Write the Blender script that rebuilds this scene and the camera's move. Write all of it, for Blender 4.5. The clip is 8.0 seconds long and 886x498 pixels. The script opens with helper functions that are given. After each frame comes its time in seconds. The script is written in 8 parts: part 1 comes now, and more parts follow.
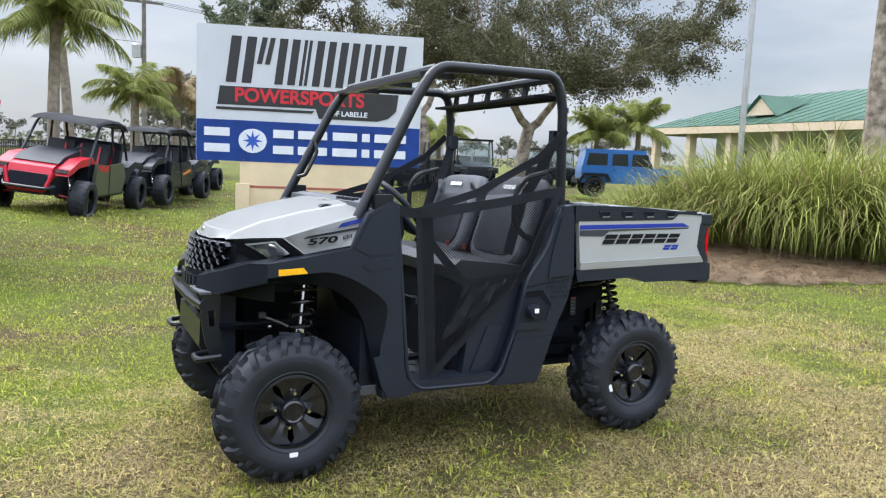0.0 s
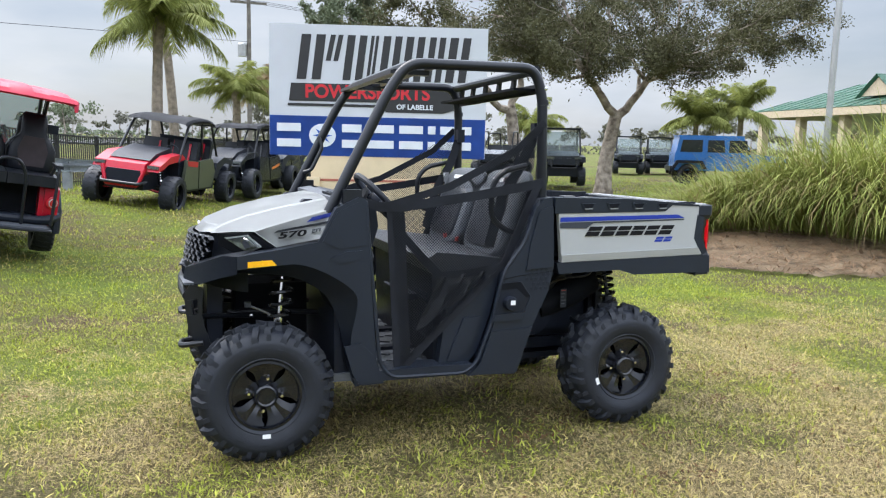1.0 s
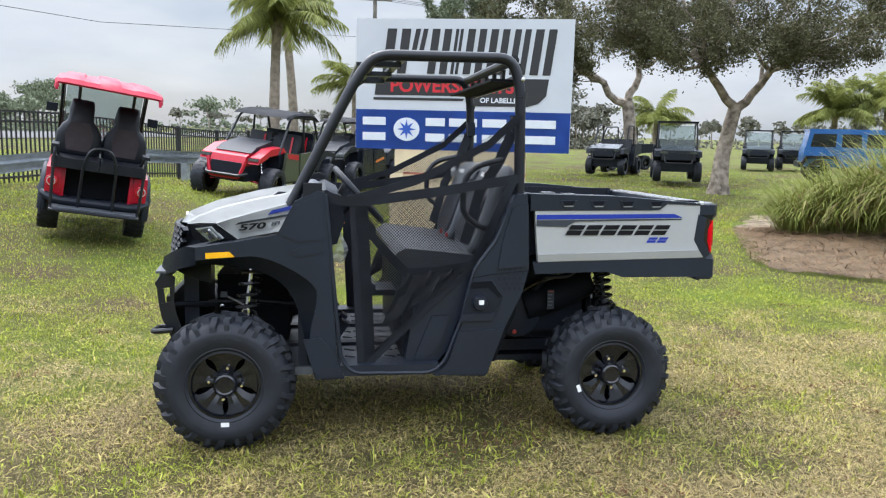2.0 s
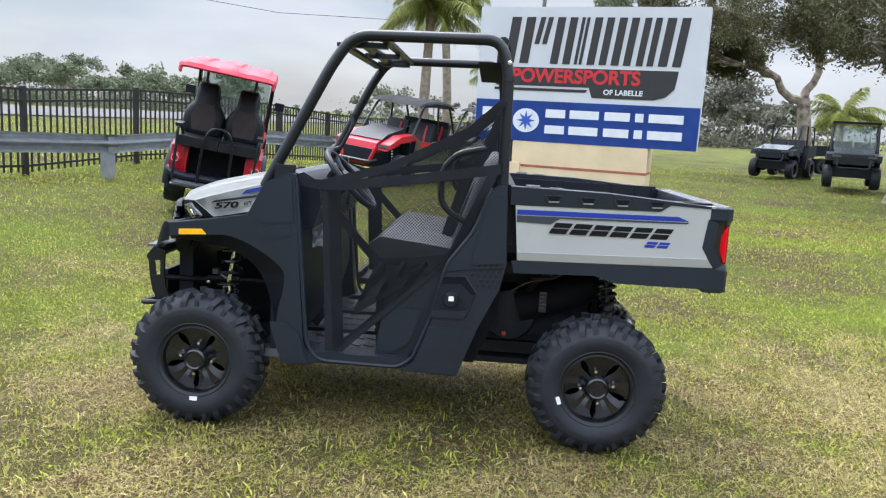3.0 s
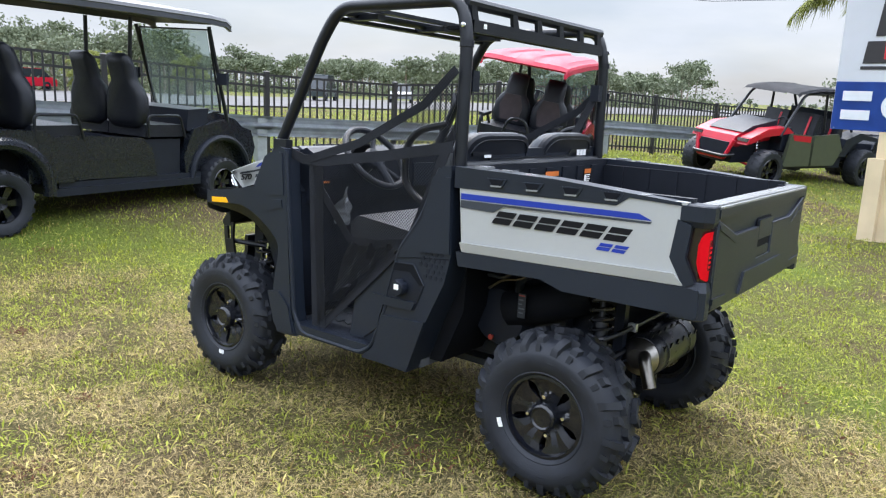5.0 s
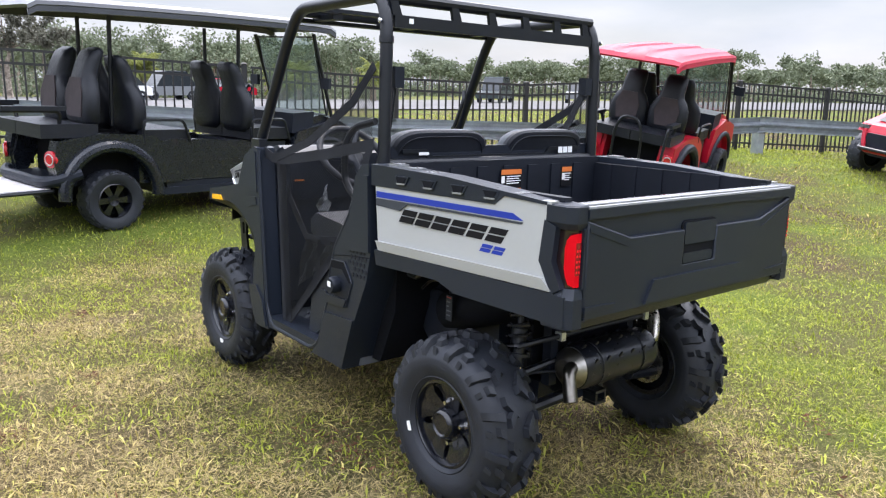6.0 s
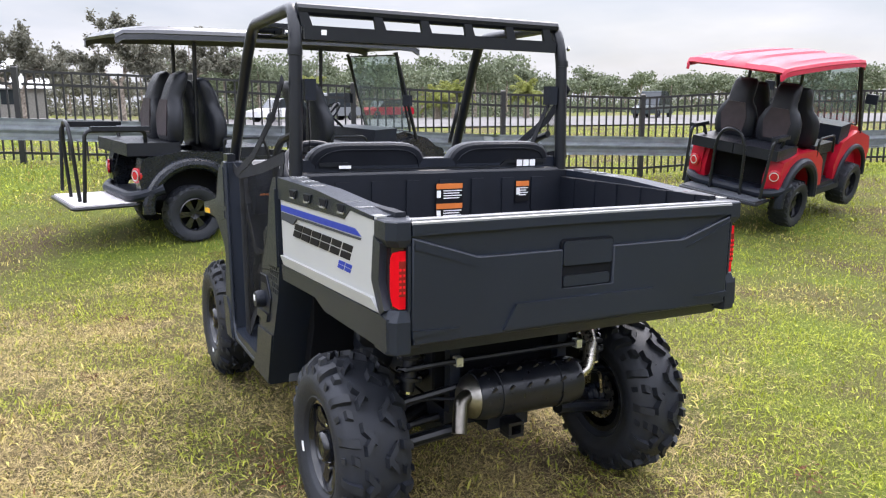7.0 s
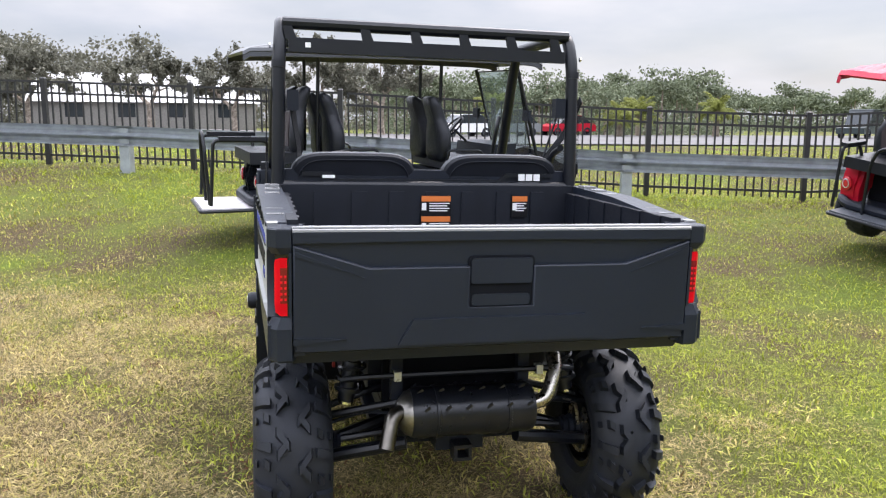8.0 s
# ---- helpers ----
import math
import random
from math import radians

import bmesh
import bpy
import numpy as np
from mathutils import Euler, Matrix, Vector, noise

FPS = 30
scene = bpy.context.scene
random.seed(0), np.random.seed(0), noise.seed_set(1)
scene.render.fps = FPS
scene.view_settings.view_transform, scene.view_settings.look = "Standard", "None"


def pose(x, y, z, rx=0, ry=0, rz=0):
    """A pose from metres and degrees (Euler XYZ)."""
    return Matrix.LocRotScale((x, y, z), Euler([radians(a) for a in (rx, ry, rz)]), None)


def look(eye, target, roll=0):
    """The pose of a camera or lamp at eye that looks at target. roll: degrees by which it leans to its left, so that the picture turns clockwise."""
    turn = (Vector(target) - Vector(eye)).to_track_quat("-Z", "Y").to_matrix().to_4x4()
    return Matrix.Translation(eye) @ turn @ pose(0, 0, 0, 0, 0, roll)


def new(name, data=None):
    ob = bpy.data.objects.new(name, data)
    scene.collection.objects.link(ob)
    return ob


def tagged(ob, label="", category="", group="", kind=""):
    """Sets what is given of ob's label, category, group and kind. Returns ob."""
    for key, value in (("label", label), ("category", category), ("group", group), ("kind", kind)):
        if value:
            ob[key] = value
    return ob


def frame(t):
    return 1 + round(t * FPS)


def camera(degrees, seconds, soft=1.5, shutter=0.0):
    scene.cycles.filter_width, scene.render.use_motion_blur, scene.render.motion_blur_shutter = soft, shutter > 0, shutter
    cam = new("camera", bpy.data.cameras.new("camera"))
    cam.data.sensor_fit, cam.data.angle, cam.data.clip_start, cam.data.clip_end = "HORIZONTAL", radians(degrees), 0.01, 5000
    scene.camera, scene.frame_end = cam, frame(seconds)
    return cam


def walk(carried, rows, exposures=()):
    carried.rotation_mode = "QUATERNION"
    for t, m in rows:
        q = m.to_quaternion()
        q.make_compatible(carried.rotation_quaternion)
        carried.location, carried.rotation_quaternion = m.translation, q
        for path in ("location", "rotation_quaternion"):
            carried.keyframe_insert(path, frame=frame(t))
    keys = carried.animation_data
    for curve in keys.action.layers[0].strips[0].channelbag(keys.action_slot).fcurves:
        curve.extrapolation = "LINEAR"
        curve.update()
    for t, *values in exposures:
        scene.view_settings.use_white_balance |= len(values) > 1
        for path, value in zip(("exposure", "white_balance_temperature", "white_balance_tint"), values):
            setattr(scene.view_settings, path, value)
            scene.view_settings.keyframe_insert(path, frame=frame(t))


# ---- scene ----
cam = camera(60.1, 8.0, soft=1.2)
PATH = [
    (0, (-1.807, -3.761, 1.422), (-0.908, -1.991, 1.18), 2.5),
    (0.5, (-1.57, -3.937, 1.427), (-0.787, -2.115, 1.171), 1.9),
    (1, (-1.274, -4.074, 1.466), (-0.626, -2.203, 1.189), 1.4),
    (1.5, (-0.904, -4.172, 1.479), (-0.412, -2.255, 1.194), 1.0),
    (3, (0.376, -4.037, 1.485), (0.27, -2.069, 1.148), 3.2),
    (3.5, (0.891, -3.87, 1.462), (0.502, -1.94, 1.11), 3.4),
    (4, (1.361, -3.697, 1.47), (0.697, -1.848, 1.097), 3.1),
    (4.5, (1.791, -3.398, 1.476), (0.86, -1.672, 1.085), 2.7),
    (5.8, (2.754, -2.478, 1.495), (1.303, -1.164, 1.084), 1.2),
    (6, (2.885, -2.318, 1.491), (1.376, -1.072, 1.08), 0.8),
    (6.5, (3.144, -1.906, 1.488), (1.508, -0.825, 1.093), 0.2),
    (7, (3.304, -1.444, 1.468), (1.556, -0.547, 1.099), -0.4),
    (7.5, (3.454, -1.058, 1.47), (1.61, -0.363, 1.13), -0.5),
    (8, (3.539, -0.66, 1.447), (1.618, -0.209, 1.12), 0.2),
]
walk(cam, [(t, look(eye, target, roll)) for t, eye, target, roll in PATH], exposures=[(0, 1.47, 6480, 11), (3.5, 1.47, 6480, 11), (4.5, 1.53, 6450, 11), (6, 1.70, 6650, 15.5), (7, 1.72, 6830, 17), (8, 1.60, 6850, 16.5)])

from mathutils.bvhtree import BVHTree

# ---- light ----
SUN_TURN, SUN_HEIGHT = radians(-35), radians(60)
world = bpy.data.worlds.new("sky")
scene.world = world
world.use_nodes = True
wn, wl = world.node_tree.nodes, world.node_tree.links
sky = wn.new("ShaderNodeTexSky")
sky.sky_type, sky.sun_disc = "NISHITA", False
sky.sun_elevation, sky.sun_rotation = SUN_HEIGHT, SUN_TURN
sky.air_density, sky.dust_density = 1.0, 2.0
wtc = wn.new("ShaderNodeTexCoord")
wmap = wn.new("ShaderNodeMapping")
wmap.inputs["Scale"].default_value = (1.0, 1.0, 3.5)
wnoise = wn.new("ShaderNodeTexNoise")
wnoise.inputs["Scale"].default_value, wnoise.inputs["Detail"].default_value = 2.2, 7.0
wnoise.inputs["Roughness"].default_value = 0.55
wramp = wn.new("ShaderNodeValToRGB")
wramp.color_ramp.elements[0].position, wramp.color_ramp.elements[1].position = 0.36, 0.62
wramp.color_ramp.elements[0].color = (0.55, 0.55, 0.55, 1)
wramp.color_ramp.elements[1].color = (0.97, 0.97, 0.97, 1)
wcloud = wn.new("ShaderNodeValToRGB")
wcloud.color_ramp.elements[0].position, wcloud.color_ramp.elements[1].position = 0.3, 0.75
wcloud.color_ramp.elements[0].color = (5.3, 6.1, 7.2, 1)
wcloud.color_ramp.elements[1].color = (8.0, 8.4, 9.0, 1)
wnoise2 = wn.new("ShaderNodeTexNoise")
wnoise2.inputs["Scale"].default_value, wnoise2.inputs["Detail"].default_value = 4.0, 6.0
wmix = wn.new("ShaderNodeMix")
wmix.data_type = "RGBA"
wl.new(wtc.outputs["Generated"], wmap.inputs["Vector"])
wl.new(wmap.outputs["Vector"], wnoise.inputs["Vector"])
wl.new(wmap.outputs["Vector"], wnoise2.inputs["Vector"])
wl.new(wnoise.outputs["Fac"], wramp.inputs["Fac"])
wl.new(wnoise2.outputs["Fac"], wcloud.inputs["Fac"])
wl.new(wramp.outputs["Color"], wmix.inputs[0])
wl.new(sky.outputs["Color"], wmix.inputs[6])
wl.new(wcloud.outputs["Color"], wmix.inputs[7])
# an overcast sky is several times as bright overhead as at the horizon
wsep = wn.new("ShaderNodeSeparateXYZ")
wrise = wn.new("ShaderNodeMapRange")
wrise.inputs["From Min"].default_value, wrise.inputs["From Max"].default_value = 0.20, 0.55
wrise.inputs["To Min"].default_value, wrise.inputs["To Max"].default_value = 0.94, 4.65
wvec = wn.new("ShaderNodeVectorMath")
wvec.operation = "SCALE"
wl.new(wtc.outputs["Generated"], wsep.inputs["Vector"])
wl.new(wsep.outputs["Z"], wrise.inputs["Value"])
wl.new(wmix.outputs[2], wvec.inputs[0])
wl.new(wrise.outputs["Result"], wvec.inputs["Scale"])
wl.new(wvec.outputs["Vector"], wn["Background"].inputs["Color"])
wn["Background"].inputs["Strength"].default_value = 0.043

sun_data = bpy.data.lights.new("sun", "SUN")
sun_data.energy, sun_data.angle, sun_data.color = 1.2, radians(35), (1.0, 0.99, 0.97)
sun = new("sun", sun_data)
sun.rotation_euler = Vector((-math.sin(SUN_TURN) * math.cos(SUN_HEIGHT), -math.cos(SUN_TURN) * math.cos(SUN_HEIGHT), -math.sin(SUN_HEIGHT))).to_track_quat("-Z", "Y").to_euler()


# ---- materials ----
def surface(name, colour, rough=0.6, metal=0.0, vary=0.15, scale=8.0, bump=0.0, bump_scale=60.0, second=None, coat=0.0, spec=0.5, per_object=0.0):
    """A material with two scales of colour change and a fine relief. second: a colour that shows in patches."""
    m = bpy.data.materials.new(name)
    m.use_nodes = True
    n, l = m.node_tree.nodes, m.node_tree.links
    b = n["Principled BSDF"]
    b.inputs["Metallic"].default_value = metal
    b.inputs["Coat Weight"].default_value = coat
    b.inputs["Specular IOR Level"].default_value = spec
    tc = n.new("ShaderNodeTexCoord")
    big = n.new("ShaderNodeTexNoise")
    big.inputs["Scale"].default_value, big.inputs["Detail"].default_value = scale, 6.0
    fine = n.new("ShaderNodeTexNoise")
    fine.inputs["Scale"].default_value, fine.inputs["Detail"].default_value = bump_scale, 4.0
    l.new(tc.outputs["Object"], big.inputs["Vector"])
    l.new(tc.outputs["Object"], fine.inputs["Vector"])
    ramp = n.new("ShaderNodeValToRGB")
    c0, c1 = colour, second or colour
    ramp.color_ramp.elements[0].position, ramp.color_ramp.elements[1].position = 0.35, 0.65
    ramp.color_ramp.elements[0].color = (*[c * (1 - vary) for c in c0], 1)
    ramp.color_ramp.elements[1].color = (*[min(1, c * (1 + vary)) for c in c1], 1)
    l.new(big.outputs["Fac"], ramp.inputs["Fac"])
    hsv = n.new("ShaderNodeHueSaturation")
    val = n.new("ShaderNodeMapRange")
    val.inputs["To Min"].default_value, val.inputs["To Max"].default_value = 1 - vary * 0.8, 1 + vary * 0.8
    l.new(fine.outputs["Fac"], val.inputs["Value"])
    if per_object:
        info = n.new("ShaderNodeObjectInfo")
        rnd = n.new("ShaderNodeMapRange")
        rnd.inputs["To Min"].default_value, rnd.inputs["To Max"].default_value = 1 - per_object, 1 + per_object
        mul = n.new("ShaderNodeMath")
        mul.operation = "MULTIPLY"
        l.new(info.outputs["Random"], rnd.inputs["Value"])
        l.new(rnd.outputs["Result"], mul.inputs[0])
        l.new(val.outputs["Result"], mul.inputs[1])
        l.new(mul.outputs["Value"], hsv.inputs["Value"])
    else:
        l.new(val.outputs["Result"], hsv.inputs["Value"])
    l.new(ramp.outputs["Color"], hsv.inputs["Color"])
    l.new(hsv.outputs["Color"], b.inputs["Base Color"])
    rr = n.new("ShaderNodeMapRange")
    rr.inputs["To Min"].default_value, rr.inputs["To Max"].default_value = max(0.02, rough - 0.08), min(1, rough + 0.08)
    l.new(fine.outputs["Fac"], rr.inputs["Value"])
    l.new(rr.outputs["Result"], b.inputs["Roughness"])
    if bump:
        bp = n.new("ShaderNodeBump")
        bp.inputs["Strength"].default_value, bp.inputs["Distance"].default_value = bump, 0.01
        l.new(fine.outputs["Fac"], bp.inputs["Height"])
        l.new(bp.outputs["Normal"], b.inputs["Normal"])
    return m


def glass(name, tint=(0.85, 0.93, 0.92), clear=0.7):
    m = bpy.data.materials.new(name)
    m.use_nodes = True
    n, l = m.node_tree.nodes, m.node_tree.links
    b = n["Principled BSDF"]
    b.inputs["Base Color"].default_value = (*[c * 0.3 for c in tint], 1)
    b.inputs["Roughness"].default_value = 0.05
    tr = n.new("ShaderNodeBsdfTransparent")
    tr.inputs["Color"].default_value = (*tint, 1)
    mix = n.new("ShaderNodeMixShader")
    mix.inputs["Fac"].default_value = 1 - clear
    l.new(tr.outputs["BSDF"], mix.inputs[1])
    l.new(b.outputs["BSDF"], mix.inputs[2])
    l.new(mix.outputs["Shader"], n["Material Output"].inputs["Surface"])
    return m


def lens_red(name, colour, glow):
    m = surface(name, colour, 0.3, vary=0.05, spec=0.15)
    b = m.node_tree.nodes["Principled BSDF"]
    b.inputs["Emission Color"].default_value = (*colour, 1)
    b.inputs["Emission Strength"].default_value = glow
    return m


def net_fabric(name, size, hole):
    """Woven net with real openings: threads stay, the holes let light through."""
    m = surface(name, (0.016, 0.018, 0.024), 0.7, vary=0.2, spec=0.3)
    n, l = m.node_tree.nodes, m.node_tree.links
    tc = n.new("ShaderNodeTexCoord")
    mp = n.new("ShaderNodeMapping")
    mp.inputs["Rotation"].default_value = (0, radians(45), 0)
    mp.inputs["Scale"].default_value = (1 / size, 0.0, 1 / size)
    vor = n.new("ShaderNodeTexVoronoi")
    vor.inputs["Scale"].default_value = 1.0
    vor.inputs["Randomness"].default_value = 0.0
    cmp = n.new("ShaderNodeMath")
    cmp.operation, cmp.inputs[1].default_value = "LESS_THAN", hole
    tr = n.new("ShaderNodeBsdfTransparent")
    mix = n.new("ShaderNodeMixShader")
    l.new(tc.outputs["Object"], mp.inputs["Vector"])
    l.new(mp.outputs["Vector"], vor.inputs["Vector"])
    l.new(vor.outputs["Distance"], cmp.inputs[0])
    l.new(cmp.outputs["Value"], mix.inputs["Fac"])
    l.new(n["Principled BSDF"].outputs["BSDF"], mix.inputs[1])
    l.new(tr.outputs["BSDF"], mix.inputs[2])
    l.new(mix.outputs["Shader"], n["Material Output"].inputs["Surface"])
    return m


M = {
    # Blackest plastic: the shade of wheel wells, gaps and undersides is put into it
    "well": surface("shaded_matt_black", (0.0040, 0.0048, 0.0075), 0.75, vary=0.2, spec=0.15),
    # Sky glint on rail and tailgate edges is put into this pale grey
    "plastic_gloss": surface("pale_glint_plastic", (0.20, 0.205, 0.21), 0.22, vary=0.05, scale=12, spec=0.8),
    "aluminium_trim": surface("bright_trim", (0.50, 0.52, 0.53), 0.3, 0.5, vary=0.05),
    "steel_dark": surface("dark_steel", (0.135, 0.125, 0.11), 0.32, 1.0, vary=0.2, scale=20),
    "steel_grey": surface("dull_steel", (0.30, 0.285, 0.26), 0.36, 1.0, vary=0.25, scale=14),
    "dark_red": surface("smoked_red_lens", (0.17, 0.004, 0.008), 0.2, vary=0.1, coat=0.4),
    "floor_grey": surface("worn_floor_plastic", (0.075, 0.082, 0.095), 0.5, vary=0.2, scale=6, bump=0.15, bump_scale=300),
    "plastic": surface("moulded_plastic", (0.0098, 0.0140, 0.0235), 0.40, vary=0.1, scale=3, bump=0.12, bump_scale=900, spec=0.36),
    "plastic_dark": surface("dark_plastic", (0.0095, 0.0125, 0.0205), 0.45, vary=0.15, bump=0.1, bump_scale=400, spec=0.25),
    "paint": surface("silver_paint", (0.350, 0.357, 0.352), 0.55, vary=0.03, scale=2, coat=0.04, spec=0.15),
    "cage": surface("black_powder_coat", (0.0060, 0.0075, 0.0115), 0.34, vary=0.1, bump=0.05, bump_scale=800, spec=0.4),
    "rubber": surface("tyre_rubber", (0.0112, 0.0136, 0.0200), 0.58, vary=0.2, scale=14, bump=0.15, bump_scale=250, spec=0.38),
    "rim": surface("gloss_black_rim", (0.0060, 0.0070, 0.0105), 0.20, vary=0.1, coat=0.3, spec=0.4),
    "steel": surface("bare_steel", (0.5, 0.47, 0.42), 0.28, 1.0, vary=0.15, scale=20),
    "chrome": surface("chrome", (0.75, 0.75, 0.75), 0.12, 1.0, vary=0.05),
    "heatshield": surface("heat_shield", (0.009, 0.0105, 0.0155), 0.30, 0.15, vary=0.2, scale=20),
    "vinyl": surface("grey_vinyl", (0.070, 0.077, 0.090), 0.55, vary=0.12, bump=0.2, bump_scale=500),
    "seat_vinyl": surface("seat_vinyl", (0.026, 0.029, 0.036), 0.36, vary=0.12, bump=0.2, bump_scale=500),
    "vinyl_black": surface("black_vinyl", (0.0105, 0.0122, 0.0175), 0.42, vary=0.12, bump=0.2, bump_scale=400, spec=0.28),
    "strap": surface("webbing", (0.0105, 0.0120, 0.0165), 0.8, vary=0.2, bump=0.3, bump_scale=600, spec=0.25),
    "liner": surface("bed_liner", (0.0062, 0.0082, 0.0135), 0.5, vary=0.15, bump=0.15, bump_scale=300, spec=0.3),
    "fabric": surface("slack_cloth", (0.022, 0.025, 0.033), 0.5, vary=0.2, bump=0.3, bump_scale=60),
    "blue": surface("blue_decal", (0.014, 0.034, 0.27), 0.5, vary=0.04, spec=0.25),
    "grey": surface("grey_decal", (0.030, 0.034, 0.040), 0.6, vary=0.05, spec=0.2),
    "black": surface("black_decal", (0.006, 0.006, 0.0075), 0.6, vary=0.05, spec=0.15),
    "amber": surface("amber_reflector", (0.85, 0.42, 0.01), 0.25, vary=0.05, coat=0.6),
    "red_lens": lens_red("red_lens", (0.62, 0.006, 0.014), 0.10),
    "dark_lens": surface("smoked_lens", (0.016, 0.008, 0.009), 0.2, vary=0.1, coat=0.4),
    "lamp_glass": surface("lamp_glass", (0.085, 0.095, 0.092), 0.12, vary=0.4, scale=30, coat=1.0),
    "white": surface("white_label", (0.78, 0.78, 0.78), 0.5, vary=0.04),
    "orange": surface("orange_label", (0.58, 0.155, 0.03), 0.5, vary=0.05),
    "spring": surface("spring_steel", (0.03, 0.031, 0.036), 0.25, 0.3, vary=0.1),
    "red_plastic": surface("red_plastic", (0.26, 0.025, 0.018), 0.4, vary=0.1),
    "net": net_fabric("window_net", 0.0098, 0.43),
}


# ---- mesh helpers ----
def finish(bm, mesh_name, material, smooth=True, angle=35):
    bmesh.ops.recalc_face_normals(bm, faces=bm.faces)
    me = bpy.data.meshes.new(mesh_name)
    if smooth:
        limit = radians(angle)
        for f in bm.faces:
            f.smooth = True
        for e in bm.edges:
            e.smooth = len(e.link_faces) == 2 and e.calc_face_angle(0) < limit
    bm.to_mesh(me)
    bm.free()
    for mt in material if isinstance(material, (list, tuple)) else [material]:
        me.materials.append(mt)
    return me


def part(name, bm, material, parent=None, label="", smooth=True, kind=""):
    ob = new(name, finish(bm, name, material, smooth))
    if parent:
        ob.parent = parent
    return tagged(ob, label, kind=kind)


def thing(name, label, category, m=Matrix(), group="", kind=""):
    ob = new(name)
    ob.empty_display_size = 0.2
    ob.matrix_world = m
    return tagged(ob, label, category, group, kind)


def bevel(bm, size, seg=1, faces=None):
    edges = bm.edges[:] if faces is None else list({e for f in faces for e in f.edges})
    edges = [e for e in edges if len(e.link_faces) == 2 and e.calc_face_angle(0) > radians(20)]
    bmesh.ops.bevel(bm, geom=edges, offset=size, segments=seg, affect="EDGES", clamp_overlap=True)


def add_box(bm, x0, x1, y0, y1, z0, z1, b=0.0):
    v = [bm.verts.new((x, y, z)) for x in (x0, x1) for y in (y0, y1) for z in (z0, z1)]
    fs = [bm.faces.new([v[i] for i in q]) for q in ((0, 1, 3, 2), (4, 6, 7, 5), (0, 4, 5, 1), (2, 3, 7, 6), (0, 2, 6, 4), (1, 5, 7, 3))]
    if b:
        bevel(bm, b, 1, fs)
    return fs


def boxes(*dims, b=0.0):
    bm = bmesh.new()
    for d in dims:
        add_box(bm, *d, b=b)
    return bm


def add_prism(bm, outline, a0, a1, axis="y", b=0.0, taper=None):
    """An outline of (u, v) pulled from a0 to a1 along axis: y takes (x, z), x takes (y, z), z takes (x, y).
    taper: (factor, centre) by which the far end shrinks."""
    def at(u, v, a):
        return {"y": (u, a, v), "x": (a, u, v), "z": (u, v, a)}[axis]
    cu = sum(p[0] for p in outline) / len(outline)
    cv = sum(p[1] for p in outline) / len(outline)
    k = taper or 1.0
    lo = [bm.verts.new(at(u, v, a0)) for u, v in outline]
    hi = [bm.verts.new(at(cu + (u - cu) * k, cv + (v - cv) * k, a1)) for u, v in outline]
    n = len(outline)
    fs = [bm.faces.new(lo[::-1]), bm.faces.new(hi)]
    fs += [bm.faces.new((lo[i], lo[(i + 1) % n], hi[(i + 1) % n], hi[i])) for i in range(n)]
    if b:
        bevel(bm, b, 1, fs)
    return fs


def prism(outline, a0, a1, axis="y", b=0.0, taper=None):
    bm = bmesh.new()
    add_prism(bm, outline, a0, a1, axis, b, taper)
    return bm


def rounded(points, radius, steps=5):
    """A path whose inner corners are rounded."""
    pts = [Vector(p) for p in points]
    out = [pts[0]]
    for a, p, c in zip(pts, pts[1:], pts[2:]):
        u, w = (a - p), (c - p)
        r = min(radius, u.length * 0.48, w.length * 0.48)
        s, e = p + u.normalized() * r, p + w.normalized() * r
        for i in range(steps + 1):
            t = i / steps
            out.append(s * (1 - t) ** 2 + p * 2 * t * (1 - t) + e * t * t)
    return out + [pts[-1]]


def add_tube(bm, points, radius, seg=10, caps=True, squash=1.0):
    """radius: one number, or one for each point."""
    pts = [Vector(p) for p in points]
    rs = radius if isinstance(radius, (list, tuple)) else [radius] * len(pts)
    rings, side = [], None
    for i, p in enumerate(pts):
        d = (pts[min(i + 1, len(pts) - 1)] - pts[max(i - 1, 0)]).normalized()
        if side is None:
            side = d.orthogonal().normalized()
        side = (side - d * side.dot(d)).normalized()
        up = d.cross(side)
        rings.append([bm.verts.new(p + (side * math.cos(2 * math.pi * k / seg) + up * squash * math.sin(2 * math.pi * k / seg)) * rs[i]) for k in range(seg)])
    for a, c in zip(rings, rings[1:]):
        for k in range(seg):
            bm.faces.new((a[k], a[(k + 1) % seg], c[(k + 1) % seg], c[k]))
    if caps:
        bm.faces.new(rings[0][::-1])
        bm.faces.new(rings[-1])


def tube(points, radius, seg=10, corner=0.0, squash=1.0):
    bm = bmesh.new()
    add_tube(bm, rounded(points, corner) if corner else points, radius, seg, squash=squash)
    return bm


def add_lathe(bm, profile, seg=32, axis="y", centre=(0, 0, 0), closed=False, caps=True):
    """profile of (radius, along axis), turned round the axis."""
    c, rings = Vector(centre), []
    for r, a in profile:
        ring = []
        for k in range(seg):
            t = 2 * math.pi * k / seg
            u, w = r * math.cos(t), r * math.sin(t)
            ring.append(bm.verts.new(c + Vector({"y": (u, a, w), "x": (a, u, w), "z": (u, w, a)}[axis])))
        rings.append(ring)
    pairs = list(zip(rings, rings[1:])) + ([(rings[-1], rings[0])] if closed else [])
    for p, q in pairs:
        for k in range(seg):
            bm.faces.new((p[k], p[(k + 1) % seg], q[(k + 1) % seg], q[k]))
    if not closed and caps:
        for ring in (rings[0], rings[-1]):
            if (ring[0].co - ring[seg // 2].co).length > 1e-4:
                bm.faces.new(ring)


